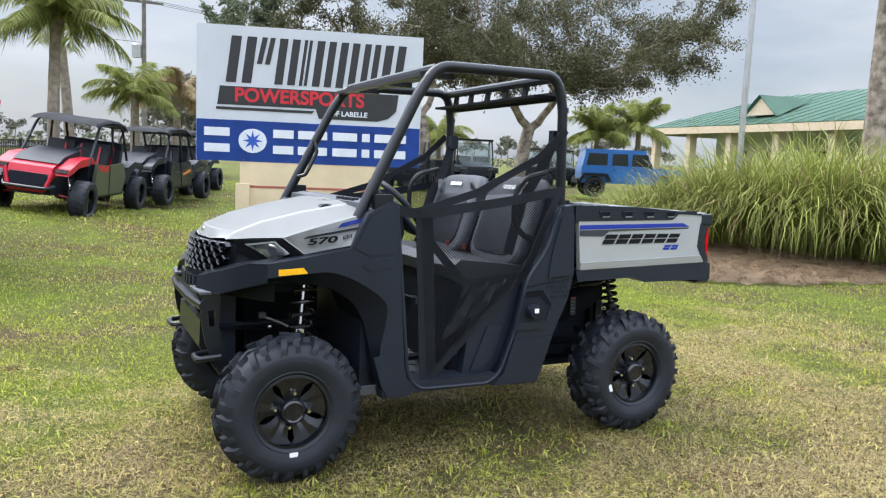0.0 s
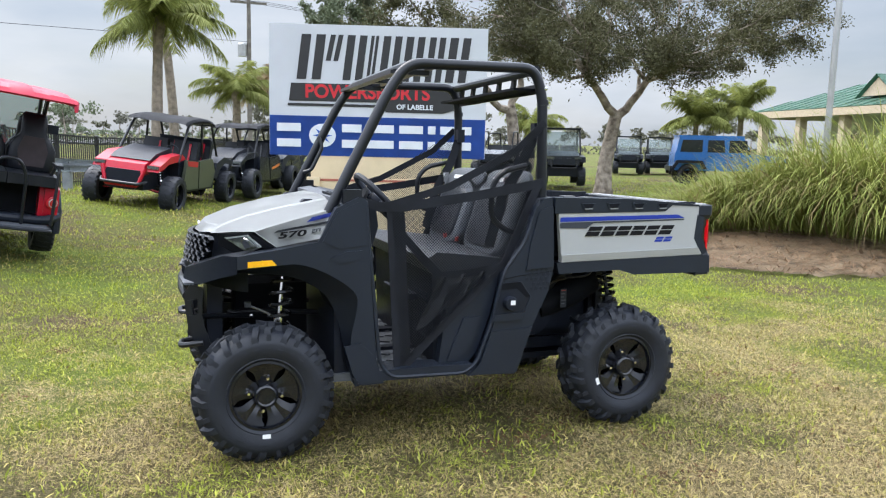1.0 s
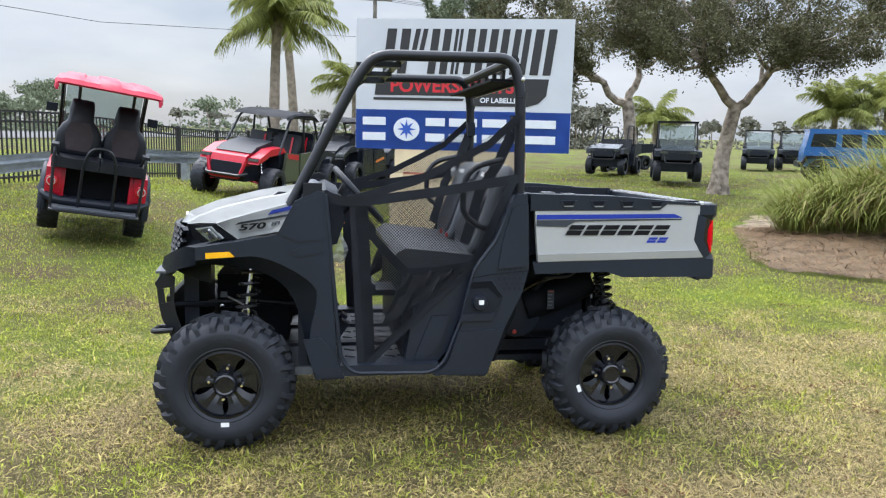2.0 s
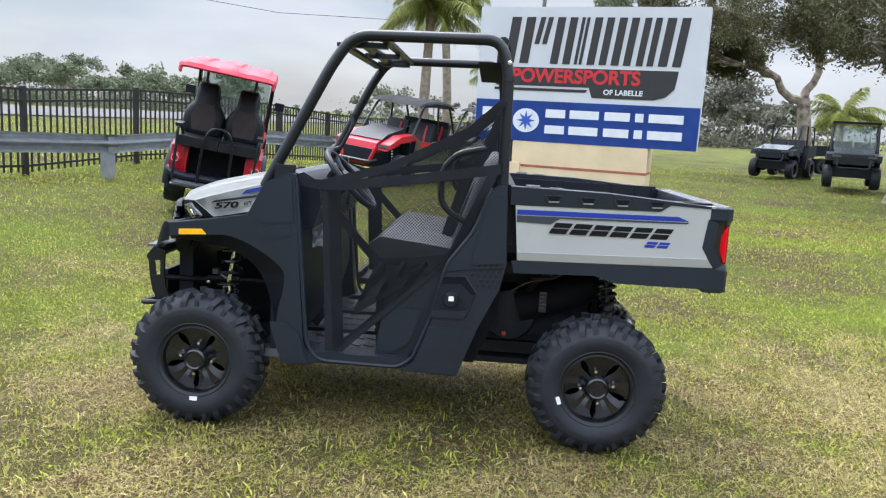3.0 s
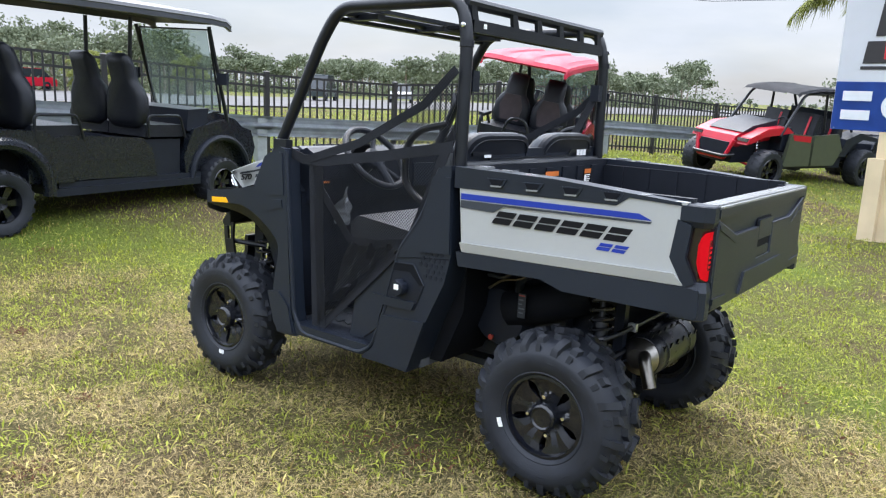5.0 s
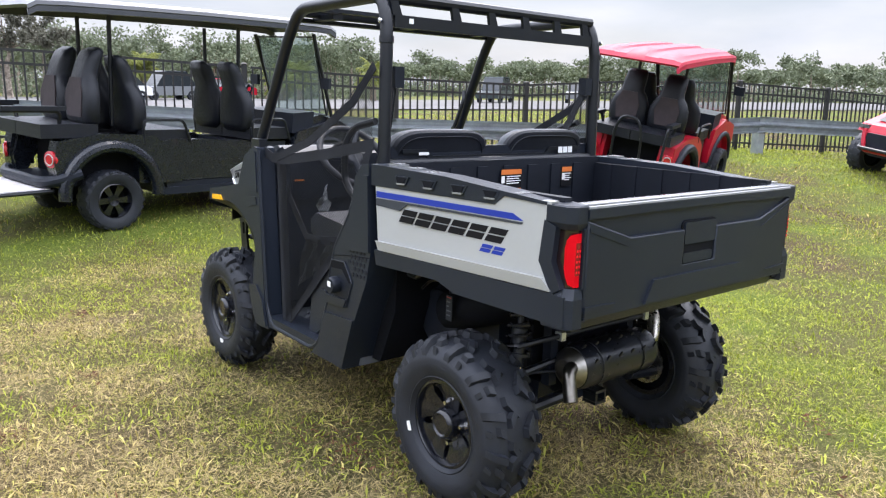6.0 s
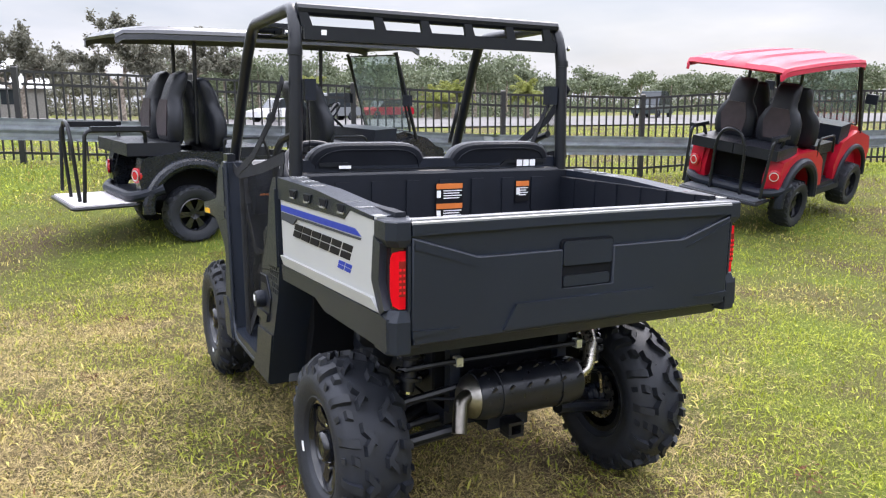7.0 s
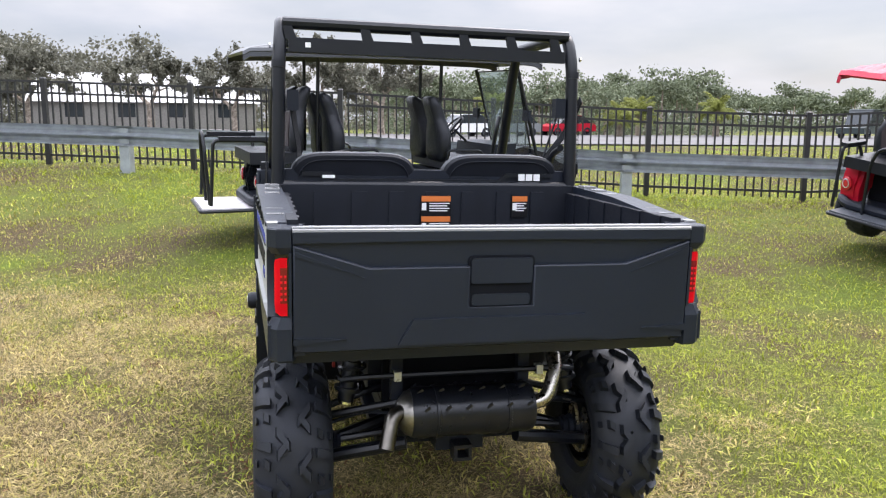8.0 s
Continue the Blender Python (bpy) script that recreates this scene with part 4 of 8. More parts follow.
    for y in (-0.50, -0.02, 0.44):
        add_box(bm, -0.30, -0.12, y, y + 0.05, 1.782, 1.806, 0.003)
    part("front_header_frame", bm, M["cage"], v, "black roof header frame with openings")
    bm = bmesh.new()
    add_box(bm, 0.425, 0.440, -0.57, 0.57, 1.715, 1.762, 0.004)
    for y in (-0.56, -0.26, -0.06, 0.14, 0.34, 0.53):
        add_prism(bm, [(y - 0.02, 1.76), (y + 0.025, 1.76), (y + 0.005, 1.812), (y - 0.03, 1.812)], 0.422, 0.438, "x")
    part("rear_header_frame", bm, M["cage"], v, "black rear roof frame with slots")
    part("rear_header_shelf", boxes((0.30, 0.425, -0.56, 0.56, 1.728, 1.740), b=0.003), M["well"], v)
    part("label", boxes((0.4405, 0.442, -0.505, -0.484, 1.733, 1.752)), M["white"], v)
    part("grab_handle", tube([(-0.47, 0.575, 1.50), (-0.45, 0.555, 1.44), (-0.52, 0.555, 1.30), (-0.56, 0.575, 1.29)], 0.011, 8, 0.03), M["cage"], v, "black grab handle on the pillar")
    # --- door nets
    for s in (-1, 1):
        y = s * 0.655
        bm = bmesh.new()
        f = bm.faces.new([bm.verts.new((a, y, c)) for a, c in ((-0.34, 1.150), (0.41, 1.285), (0.33, 0.985), (0.22, 0.865), (-0.29, 0.400))])
        f2 = bm.faces.new([bm.verts.new((a, y + s * 0.003, c)) for a, c in ((-0.06, 1.245), (0.415, 1.56), (0.425, 1.30), (0.20, 1.255))])
        bmesh.ops.solidify(bm, geom=[f, f2], thickness=0.0015)
        net = part("door_net", bm, M["net"], v, "black mesh door net with webbing straps")
        for nm, pts, wd in (
                ("top_strap", [(-0.53, y, 1.195), (-0.40, y, 1.160), (-0.30, y, 1.158), (0.08, y, 1.212), (0.43, y, 1.275)], 0.045),
                ("front_strap", [(-0.325, y - s * 0.004, 1.170), (-0.305, y - s * 0.004, 0.80), (-0.282, y - s * 0.004, 0.385)], 0.085),
                ("lower_strap", [(-0.285, y - s * 0.006, 0.385), (-0.02, y - s * 0.006, 0.640), (0.24, y - s * 0.006, 0.890), (0.41, y, 1.28)], 0.040),
                ("cross_strap", [(-0.29, y - s * 0.008, 1.03), (-0.19, y - s * 0.008, 0.92), (-0.09, y - s * 0.008, 0.815)], 0.038),
                ("middle_strap", [(-0.115, y - s * 0.007, 0.828), (0.05, y - s * 0.007, 0.835), (0.215, y - s * 0.007, 0.862)], 0.034),
                ("upper_strap", [(-0.36, y + s * 0.002, 1.165), (-0.06, y + s * 0.002, 1.255), (0.28, y, 1.43), (0.43, y, 1.57)], 0.036)):
            bm = bmesh.new()
            strap_quad(bm, pts, wd)
            part(nm, bm, M["strap"], net)
        # slack fabric below the net
        bm = bmesh.new()
        cols = []
        for i in range(13):
            t = i / 12
            a = Vector((-0.105 + 0.30 * t, 0, 0.822 + 0.030 * t))
            c = Vector((-0.215 + 0.405 * t, 0, 0.560 + 0.270 * t))
            row = []
            for k in range(5):
                p = a.lerp(c, k / 4)
                row.append(bm.verts.new((p.x, y + s * (-0.010 + 0.011 * math.sin(k * 1.3 + i * 1.5) + 0.005 * math.sin(i * 2.9)), p.z)))
            cols.append(row)
        for a, c in zip(cols, cols[1:]):
            for k in range(4):
                bm.faces.new((a[k], a[k + 1], c[k + 1], c[k]))
        bmesh.ops.solidify(bm, geom=bm.faces[:], thickness=0.003)
        part("slack_fabric", bm, M["fabric"], net, "wrinkled slack black fabric")
    # --- cargo bed
    bed = part("cargo_bed", boxes((0.47, 1.40, -0.60, 0.60, 0.90, 0.935), b=0.006), M["liner"], v, "black ribbed cargo box")
    part("front_wall", boxes((0.47, 0.50, -0.61, 0.61, 0.937, 1.205), b=0.006), M["liner"], bed)
    rib = finish(boxes((0.50, 0.508, -0.03, 0.03, 0.95, 1.18), b=0.004), "liner_rib", M["liner"])
    side_rib = finish(boxes((-0.028, 0.028, -0.006, 0.006, 0.95, 1.175), b=0.003), "liner_rib", M["liner"])
    for i in range(7):
        q = new("liner_rib", rib)
        q.parent, q.matrix_local = bed, pose(0, -0.45 + i * 0.15, 0)
    for s in (-1, 1):
        part("side_wall", boxes((0.502, 1.372, s * 0.594 - 0.016, s * 0.594 + 0.016, 0.937, 1.176), b=0.006), M["liner"], bed)
        for i in range(6):
            q = new("liner_rib", side_rib)
            q.parent, q.matrix_local = bed, pose(0.58 + i * 0.14, s * 0.578, 0)
    for y0, y1, z0, z1, rows in ((-0.05, 0.075, 1.000, 1.165, 2), (0.335, 0.405, 1.075, 1.165, 1)):
        lab = part("warning_label", boxes((0.508, 0.511, y0, y1, z0, z1)), M["black"], bed, "orange and black warning label")
        for k in range(rows):
            zz = z1 - k * (z1 - z0) * 0.5
            part("orange_band", boxes((0.511, 0.5125, y0 + 0.002, y1 - 0.002, zz - 0.024, zz - 0.002)), M["orange"], lab)
            bm = bmesh.new()
            for q in range(4):
                add_box(bm, 0.511, 0.5125, y0 + 0.035 * rows * 0.5, y1 - 0.006 - 0.01 * (q % 2), zz - 0.034 - q * 0.010, zz - 0.030 - q * 0.010)
            add_box(bm, 0.511, 0.5125, y0 + 0.004, y0 + 0.022, zz - 0.06, zz - 0.030)
            part("label_print", bm, M["white"], lab)
    panel = [(0.503, 1.128), (1.130, 1.135), (1.180, 1.166), (1.372, 1.168), (1.350, 1.100), (1.338, 0.985), (1.388, 0.897), (0.526, 0.880)]
    for s in (-1, 1):
        def yy(x, extra=0.0):
            return s * (0.694 + extra - 0.030 * smooth01(0.5, 1.45, x))

        def skin(ol, depth0, depth1, mt, nm, par, b=0.0, lab=""):
            """An outline on the slightly tapering side of the bed."""
            bm = bmesh.new()
            fs = add_prism(bm, ol, 0, 1)
            for q in bm.verts:
                q.co.y = yy(q.co.x, depth0) if q.co.y < 0.5 else yy(q.co.x, depth1)
            if b:
                bevel(bm, b, 1, fs)
            return part(nm, bm, M[mt], par, lab)
        sp = skin(panel, 0.0, -0.03, "paint", "bed_side", v, 0.006, "silver bed side panel with blue and grey stripes")
        skin([(0.512, 1.106), (1.216, 1.114), (1.262, 1.095), (0.512, 1.084)], 0.0025, -0.001, "blue", "stripe", sp)
        skin([(0.512, 1.080), (1.262, 1.091), (1.255, 1.084), (0.700, 1.076), (0.660, 1.050), (0.512, 1.052)], 0.0025, -0.001, "grey", "stripe", sp)
        band = skin([(0.526, 0.882), (0.522, 0.918), (1.352, 0.936), (1.384, 0.900)], 0.0020, -0.002, "paint", "lower_band", sp)
        for q in band.data.vertices:
            if q.co.z > 0.91 and s * q.co.y > s * yy(q.co.x):
                q.co.y += s * 0.010
        for nm, x0, x1, z0, z1, count, mt in (("word_mark", 0.655, 1.185, 1.010, 1.058, 6, "black"), ("model_mark", 1.075, 1.185, 0.972, 0.998, 2, "blue")):
            pitch, h = (x1 - x0) / count, z1 - z0
            sl = (0.030 if s < 0 else -0.030) * h / 0.048
            for q in range(count):
                a, c = x0 + q * pitch, x0 + (q + 0.84) * pitch
                bar = skin([(a, z0), (c, z0), (c + sl * 0.46, z0 + h * 0.46), (a + sl * 0.46, z0 + h * 0.46)], 0.0025, -0.001, mt, nm, sp)
                skin([(a + sl * 0.56, z0 + h * 0.56), (c + sl * 0.56, z0 + h * 0.56), (c + sl, z1), (a + sl, z1)], 0.0025, -0.001, mt, "upper_bar", bar)
        # rail above the panel, with pockets
        rail = skin([(0.480, 1.125), (0.480, 1.205), (0.900, 1.198), (1.352, 1.166), (1.352, 1.156), (1.178, 1.163), (1.135, 1.132)], 0.004, -0.085, "plastic", "bed_rail", v, 0.008, "charcoal bed rail with tie-down pockets")
        for i in range(4):
            x = 0.625 + i * 0.150
            # Flat plates: the pocket's shade is put into black, the ledge's glint into grey
            skin([(x, 1.175), (x + 0.085, 1.177), (x + 0.066, 1.146), (x + 0.018, 1.145)], 0.0055, 0.0, "plastic", "pocket_rim", rail)
            skin([(x + 0.012, 1.172), (x + 0.073, 1.173), (x + 0.060, 1.152), (x + 0.024, 1.151)], 0.0075, 0.0, "well", "pocket_shade", rail)
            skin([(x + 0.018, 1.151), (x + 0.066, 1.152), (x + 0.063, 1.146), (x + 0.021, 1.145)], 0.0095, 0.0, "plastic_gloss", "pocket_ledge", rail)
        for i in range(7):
            # Sky sheen on the rail top is put into the teeth's pale colour
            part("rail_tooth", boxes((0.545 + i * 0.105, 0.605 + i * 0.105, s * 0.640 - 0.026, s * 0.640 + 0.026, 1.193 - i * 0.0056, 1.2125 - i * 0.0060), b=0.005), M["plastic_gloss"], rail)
        skin([(0.500, 0.878), (1.385, 0.894), (1.436, 0.890), (1.440, 0.800), (0.960, 0.803), (0.870, 0.832), (0.515, 0.822)], 0.002, -0.10, "plastic", "bed_skirt", v, 0.008, "charcoal lower bed moulding")
        # rear corner: blocks above and below the lamp, which wraps round the corner
        def corner_ring(k):
            return [(1.352, s * 0.560), (1.352, s * (0.6655 - k)), (1.4300 - k * 0.4, s * (0.6655 - k)), (1.4555 - k * 0.7, s * (0.642 - k)), (1.4555 - k * 0.7, s * 0.6005)]

        def loft(levels):
            bm = bmesh.new()
            rings = [[bm.verts.new((x, y, z)) for x, y in corner_ring(k)] for z, k in levels]
            for a, c in zip(rings, rings[1:]):
                for q in range(len(a)):
                    bm.faces.new((a[q], a[(q + 1) % len(a)], c[(q + 1) % len(a)], c[q]))
            bm.faces.new(rings[0][::-1])
            bm.faces.new(rings[-1])
            return bm
        rc = part("rear_corner", loft(((1.090, 0.012), (1.110, 0.0), (1.158, 0.0), (1.162, 0.004))), M["plastic"], v, smooth=False, label="charcoal corner frame round the tail lamp")
        part("lower_block", loft(((0.786, 0.006), (0.792, 0.0), (0.882, 0.0), (0.914, 0.012))), M["plastic"], rc, smooth=False)
        skin([(1.345, 1.112), (1.392, 1.096), (1.381, 0.990), (1.420, 0.912), (1.386, 0.890), (1.330, 0.985)], 0.001, -0.03, "plastic", "front_rim", rc, 0.003)
        part("inner_rim", boxes((1.40, 1.4550, s * 0.6045 - 0.004, s * 0.6045 + 0.004, 0.912, 1.094), b=0.002), M["plastic"], rc)
        tl = part("tail_light", loft(((0.905, 0.022), (1.096, 0.022))), M["dark_lens"], v, "red tail lamp wrapping the corner")
        wrap = [(1.413, 0.6450, 0.975, 1.034), (1.421, 0.6465, 0.950, 1.060), (1.431, 0.6440, 0.926, 1.074), (1.4445, 0.6310, 0.918, 1.080), (1.4465, 0.612, 0.918, 1.080)]
        bm = bmesh.new()
        cols = []
        for x, y, za, zb in wrap:
            cols.append([bm.verts.new((x, s * y, z)) for z in (za, za + (zb - za) * 0.2, zb - (zb - za) * 0.2, zb)])
        for a, c in zip(cols, cols[1:]):
            for q in range(3):
                bm.faces.new((a[q], c[q], c[q + 1], a[q + 1]))
        bmesh.ops.solidify(bm, geom=bm.faces[:], thickness=0.010)
        part("lamp_ring", bm, M["red_lens"], tl, "bright red lamp lens")
        part("lamp_window", boxes((1.44, 1.4478, s * 0.6215 - 0.0095, s * 0.6215 + 0.0095, 0.954, 1.052), b=0.001), M["dark_red"], tl, "smoked red inner lens")
        for i in range(5):
            for k in range(2):
                part("lamp_diode", boxes((1.447, 1.4490, s * (0.617 + k * 0.011) - 0.003, s * (0.617 + k * 0.011) + 0.003, 0.961 + i * 0.016, 0.968 + i * 0.016)), M["red_lens"], tl)
    # --- tailgate
    prof = [(1.385, 1.155), (1.444, 1.152), (1.446, 1.105), (1.442, 1.050), (1.440, 0.860), (1.436, 0.812), (1.405, 0.768), (1.375, 0.780), (1.375, 1.10)]
    tg = part("tailgate", prism(prof, -0.597, 0.597, b=0.006), M["plastic"], v, "charcoal moulded tailgate with latch recess")
    # Cap and edge are pale because the sky's glint is painted into them
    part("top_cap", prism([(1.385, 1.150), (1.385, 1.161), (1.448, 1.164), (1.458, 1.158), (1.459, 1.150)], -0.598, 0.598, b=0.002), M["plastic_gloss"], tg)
    part("top_edge", tube([(1.450, -0.597, 1.1635), (1.450, 0.597, 1.1635)], 0.0032, 6), M["plastic_gloss"], tg, "pale top edge with the sky's glint in its colour")
    band = [(-0.597, 1.152), (0.597, 1.152), (0.597, 1.121), (0.10, 1.126), (-0.10, 1.126), (-0.597, 1.121)]
    part("upper_band", prism(band, 1.438, 1.459, "x", b=0.003), M["plastic"], tg)
    bm = bmesh.new()
    a, b2, c2, d, e, f2, g2, h, i2, j2, k2, l2 = [bm.verts.new((1.458, y, z)) for y, z in ((-0.597, 1.117), (-0.385, 1.050), (-0.096, 1.050), (-0.096, 0.928), (0.096, 0.928), (0.096, 1.050), (0.385, 1.050), (0.597, 1.117), (0.597, 0.850), (0.590, 0.815), (-0.590, 0.815), (-0.597, 0.850))]
    faces = [bm.faces.new(q) for q in ((a, b2, l2), (b2, c2, d, l2), (l2, d, e, i2), (l2, i2, j2, k2), (g2, h, i2), (f2, g2, i2, e))]
    bmesh.ops.recalc_face_normals(bm, faces=faces)
    ext = bmesh.ops.extrude_face_region(bm, geom=faces)
    for q in ext["geom"]:
        if isinstance(q, bmesh.types.BMVert):
            q.co.x = 1.432
    sk = part("lower_skin", bm, M["plastic"], tg)
    mod = sk.modifiers.new("soften", "BEVEL")
    mod.width, mod.segments, mod.limit_method, mod.angle_limit = 0.005, 2, "ANGLE", radians(40)
    part("lower_lip", prism([(1.40, 0.770), (1.432, 0.806), (1.4575, 0.816), (1.4575, 0.822), (1.40, 0.822)], -0.592, 0.592, b=0.002), M["plastic"], tg)
    for s in (-1, 1):
        part("side_rib", prism([(s * 0.597, 0.856), (s * 0.450, 0.850), (s * 0.597, 0.836)], 1.452, 1.464, "x", b=0.003), M["plastic"], tg)
        part("crease", prism([(s * 0.590, 1.098), (s * 0.400, 1.022), (s * 0.590, 1.085)], 1.450, 1.461, "x", b=0.002), M["plastic"], tg)
    part("lower_panel", prism([(-0.262, 0.900), (0.262, 0.900), (0.305, 0.826), (-0.305, 0.826)], 1.450, 1.4675, "x", b=0.003), M["plastic"], tg)
    def rounded(y1, z0, z1, r):
        out = []
        for cy, cz, a0 in ((y1 - r, z1 - r, 0), (-y1 + r, z1 - r, 90), (-y1 + r, z0 + r, 180), (y1 - r, z0 + r, 270)):
            out += [(cy + r * math.cos(radians(a0 + k * 30)), cz + r * math.sin(radians(a0 + k * 30))) for k in range(4)]
        return out
    part("latch_recess", prism(rounded(0.101, 0.921, 1.079, 0.016), 1.436, 1.4490, "x"), M["well"], tg, "black latch recess with rounded corners")
    part("latch_handle", prism(rounded(0.093, 0.998, 1.072, 0.008), 1.440, 1.4565, "x", b=0.004), M["plastic"], tg)
    part("latch_rib", prism(rounded(0.088, 0.932, 0.966, 0.010), 1.440, 1.4525, "x", b=0.004), M["plastic"], tg)
    # --- frame, drive line, suspension
    part("frame", boxes((-1.10, 0.97, -0.24, -0.18, 0.33, 0.39), (-1.10, 0.97, 0.18, 0.24, 0.33, 0.39), (-1.10, -1.04, -0.24, 0.24, 0.33, 0.39), (0.45, 0.52, -0.55, 0.55, 0.795, 0.850), (0.99, 1.03, -0.25, -0.21, 0.395, 0.84), (0.99, 1.03, 0.21, 0.25, 0.395, 0.84), b=0.006), M["plastic_dark"], v, "black steel frame")
    part("skid_tray", boxes((-0.95, 0.90, -0.28, 0.28, 0.285, 0.315), b=0.006), M["plastic_dark"], v)
    part("engine", boxes((0.42, 0.92, -0.24, 0.26, 0.40, 0.80), (0.50, 0.80, -0.30, 0.30, 0.45, 0.66), b=0.03), M["plastic_dark"], v)
    part("clutch_cover", lathe([(0.135, 0.10), (0.140, 0.0), (0.120, -0.05), (0.05, -0.06), (0.0005, -0.06)], 24, centre=(0.52, -0.33, 0.56)), M["plastic_dark"], v, "round black clutch cover")
    part("clutch_duct", tube([(0.56, -0.34, 0.60), (0.75, -0.35, 0.66), (0.90, -0.30, 0.72)], 0.085, 14, 0.08), M["well"], v)
    lab = part("label", boxes((0.655, 0.69, -0.456, -0.453, 0.60, 0.70)), M["grey"], v)
    for k in range(5):
        part("label_print", boxes((0.659, 0.686 - 0.006 * (k % 3), -0.4572, -0.4558, 0.690 - k * 0.018, 0.695 - k * 0.018)), M["red_plastic" if k == 0 else "vinyl"], lab)
    part("intake_hose", tube([(0.60, -0.36, 0.66), (0.64, -0.42, 0.76), (0.74, -0.43, 0.80), (0.80, -0.36, 0.82)], 0.020, 10, 0.05), M["plastic_dark"], v, "black corrugated intake hose")
    part("fuel_line", tube([(0.52, -0.47, 0.70), (0.60, -0.49, 0.755), (0.68, -0.49, 0.765), (0.72, -0.46, 0.81)], 0.006, 6, 0.04), M["steel_dark"], v)
    part("drain_plug", lathe([(0.012, 0.0), (0.012, -0.010), (0.0005, -0.012)], 8, centre=(0.50, -0.395, 0.47)), M["red_plastic"], v, "small red plug")
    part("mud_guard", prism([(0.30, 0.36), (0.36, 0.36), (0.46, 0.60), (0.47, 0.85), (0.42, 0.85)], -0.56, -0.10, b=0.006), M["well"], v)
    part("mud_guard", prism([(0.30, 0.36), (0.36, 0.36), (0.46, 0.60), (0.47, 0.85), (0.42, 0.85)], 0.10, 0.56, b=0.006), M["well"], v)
    part("prop_handle", tube([(0.60, -0.60, 0.79), (0.70, -0.64, 0.80), (0.74, -0.64, 0.835)], 0.009, 8, 0.03), M["cage"], v)
    for s in (-1, 1):
        for x, lo in ((-0.927, 0.34), (0.927, 0.355)):
            for dx in (-0.13, 0.13):
                part("suspension_arm", tube([(x + dx, s * 0.20, lo), (x + dx * 0.3, s * 0.55, 0.275)], 0.024, 10), M["cage"], v)
                part("suspension_arm", tube([(x + dx * 0.8, s * 0.22, lo + 0.14), (x + dx * 0.2, s * 0.54, 0.42)], 0.014, 8), M["cage"], v)
            part("drive_shaft", tube([(x, s * 0.12, 0.36), (x, s * 0.52, 0.32)], 0.014, 8), M["cage"], v)
            bm = bmesh.new()
            add_tube(bm, [(x, s * (0.50 - 0.012 * k), 0.32) for k in range(8)], [0.045 - 0.002 * k + 0.008 * (k % 2) for k in range(8)], 14)
            part("shaft_boot", bm, M["plastic_dark"], v)
            part("brake_disc", lathe([(0.10, -0.004), (0.10, 0.004), (0.04, 0.004), (0.04, -0.004)], 24, centre=(x, s * 0.50, 0.316), closed=True), M["steel"], v)
            part("knuckle", boxes((x - 0.04, x + 0.04, s * 0.52 - 0.03, s * 0.52 + 0.03, 0.24, 0.44), b=0.01), M["cage"], v)
        build_shock(v, (-0.865, s * 0.50, 0.43), (-0.815, s * 0.46, 0.87), 6, 0.050)
        build_shock(v, (1.00, s * 0.405, 0.500), (0.975, s * 0.345, 0.80), 6, 0.042, "cage")
        part("tie_rod", tube([(-0.80, s * 0.15, 0.43), (-0.83, s * 0.53, 0.36)], 0.010, 8), M["cage"], v)
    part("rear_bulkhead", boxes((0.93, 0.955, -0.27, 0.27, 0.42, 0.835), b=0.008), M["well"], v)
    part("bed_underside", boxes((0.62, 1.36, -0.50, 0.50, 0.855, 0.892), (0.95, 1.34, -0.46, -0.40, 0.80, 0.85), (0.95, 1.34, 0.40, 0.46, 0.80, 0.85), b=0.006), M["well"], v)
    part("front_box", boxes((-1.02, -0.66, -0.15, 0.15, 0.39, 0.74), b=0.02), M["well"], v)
    part("radiator", boxes((-1.16, -1.09, -0.30, 0.30, 0.46, 0.80), b=0.008), M["plastic_dark"], v)
    part("front_gearcase", lathe([(0.0005, -0.13), (0.07, -0.12), (0.10, -0.05), (0.10, 0.05), (0.07, 0.12), (0.0005, 0.13)], 16, centre=(-0.90, 0, 0.36)), M["plastic_dark"], v)
    for s in (-1, 1):
        part("frame_tube", tube([(-1.12, s * 0.22, 0.36), (-1.16, s * 0.26, 0.62), (-1.08, s * 0.30, 0.84), (-0.80, s * 0.40, 0.88), (-0.56, s * 0.42, 0.86)], 0.016, 10, 0.08), M["cage"], v)
        part("frame_tube", tube([(-1.06, s * 0.17, 0.60), (-0.80, s * 0.17, 0.60), (-0.60, s * 0.17, 0.58)], 0.014, 8, 0.05), M["cage"], v)
        part("brake_caliper", boxes((-0.885, -0.835, s * 0.50 - 0.035, s * 0.50 + 0.035, 0.34, 0.43), b=0.012), M["plastic_dark"], v)
        part("brake_hose", tube([(-0.84, s * 0.48, 0.42), (-0.80, s * 0.46, 0.54), (-0.86, s * 0.36, 0.62), (-0.98, s * 0.28, 0.66)], 0.006, 6, 0.06), M["plastic_gloss"], v)
        part("hose_clip", boxes((-0.985, -0.955, s * 0.30 - 0.012, s * 0.30 + 0.012, 0.65, 0.675), b=0.004), M["vinyl"], v)
    part("rear_gearcase", boxes((0.80, 1.02, -0.085, 0.09, 0.300, 0.395), b=0.035), M["plastic_dark"], v)
    part("hitch", boxes((1.02, 1.085, -0.032, 0.032, 0.282, 0.294), (1.02, 1.085, -0.032, 0.032, 0.328, 0.340), (1.02, 1.085, -0.032, -0.021, 0.296, 0.326), (1.02, 1.085, 0.021, 0.032, 0.296, 0.326), b=0.003), M["cage"], v, "black square hitch receiver")
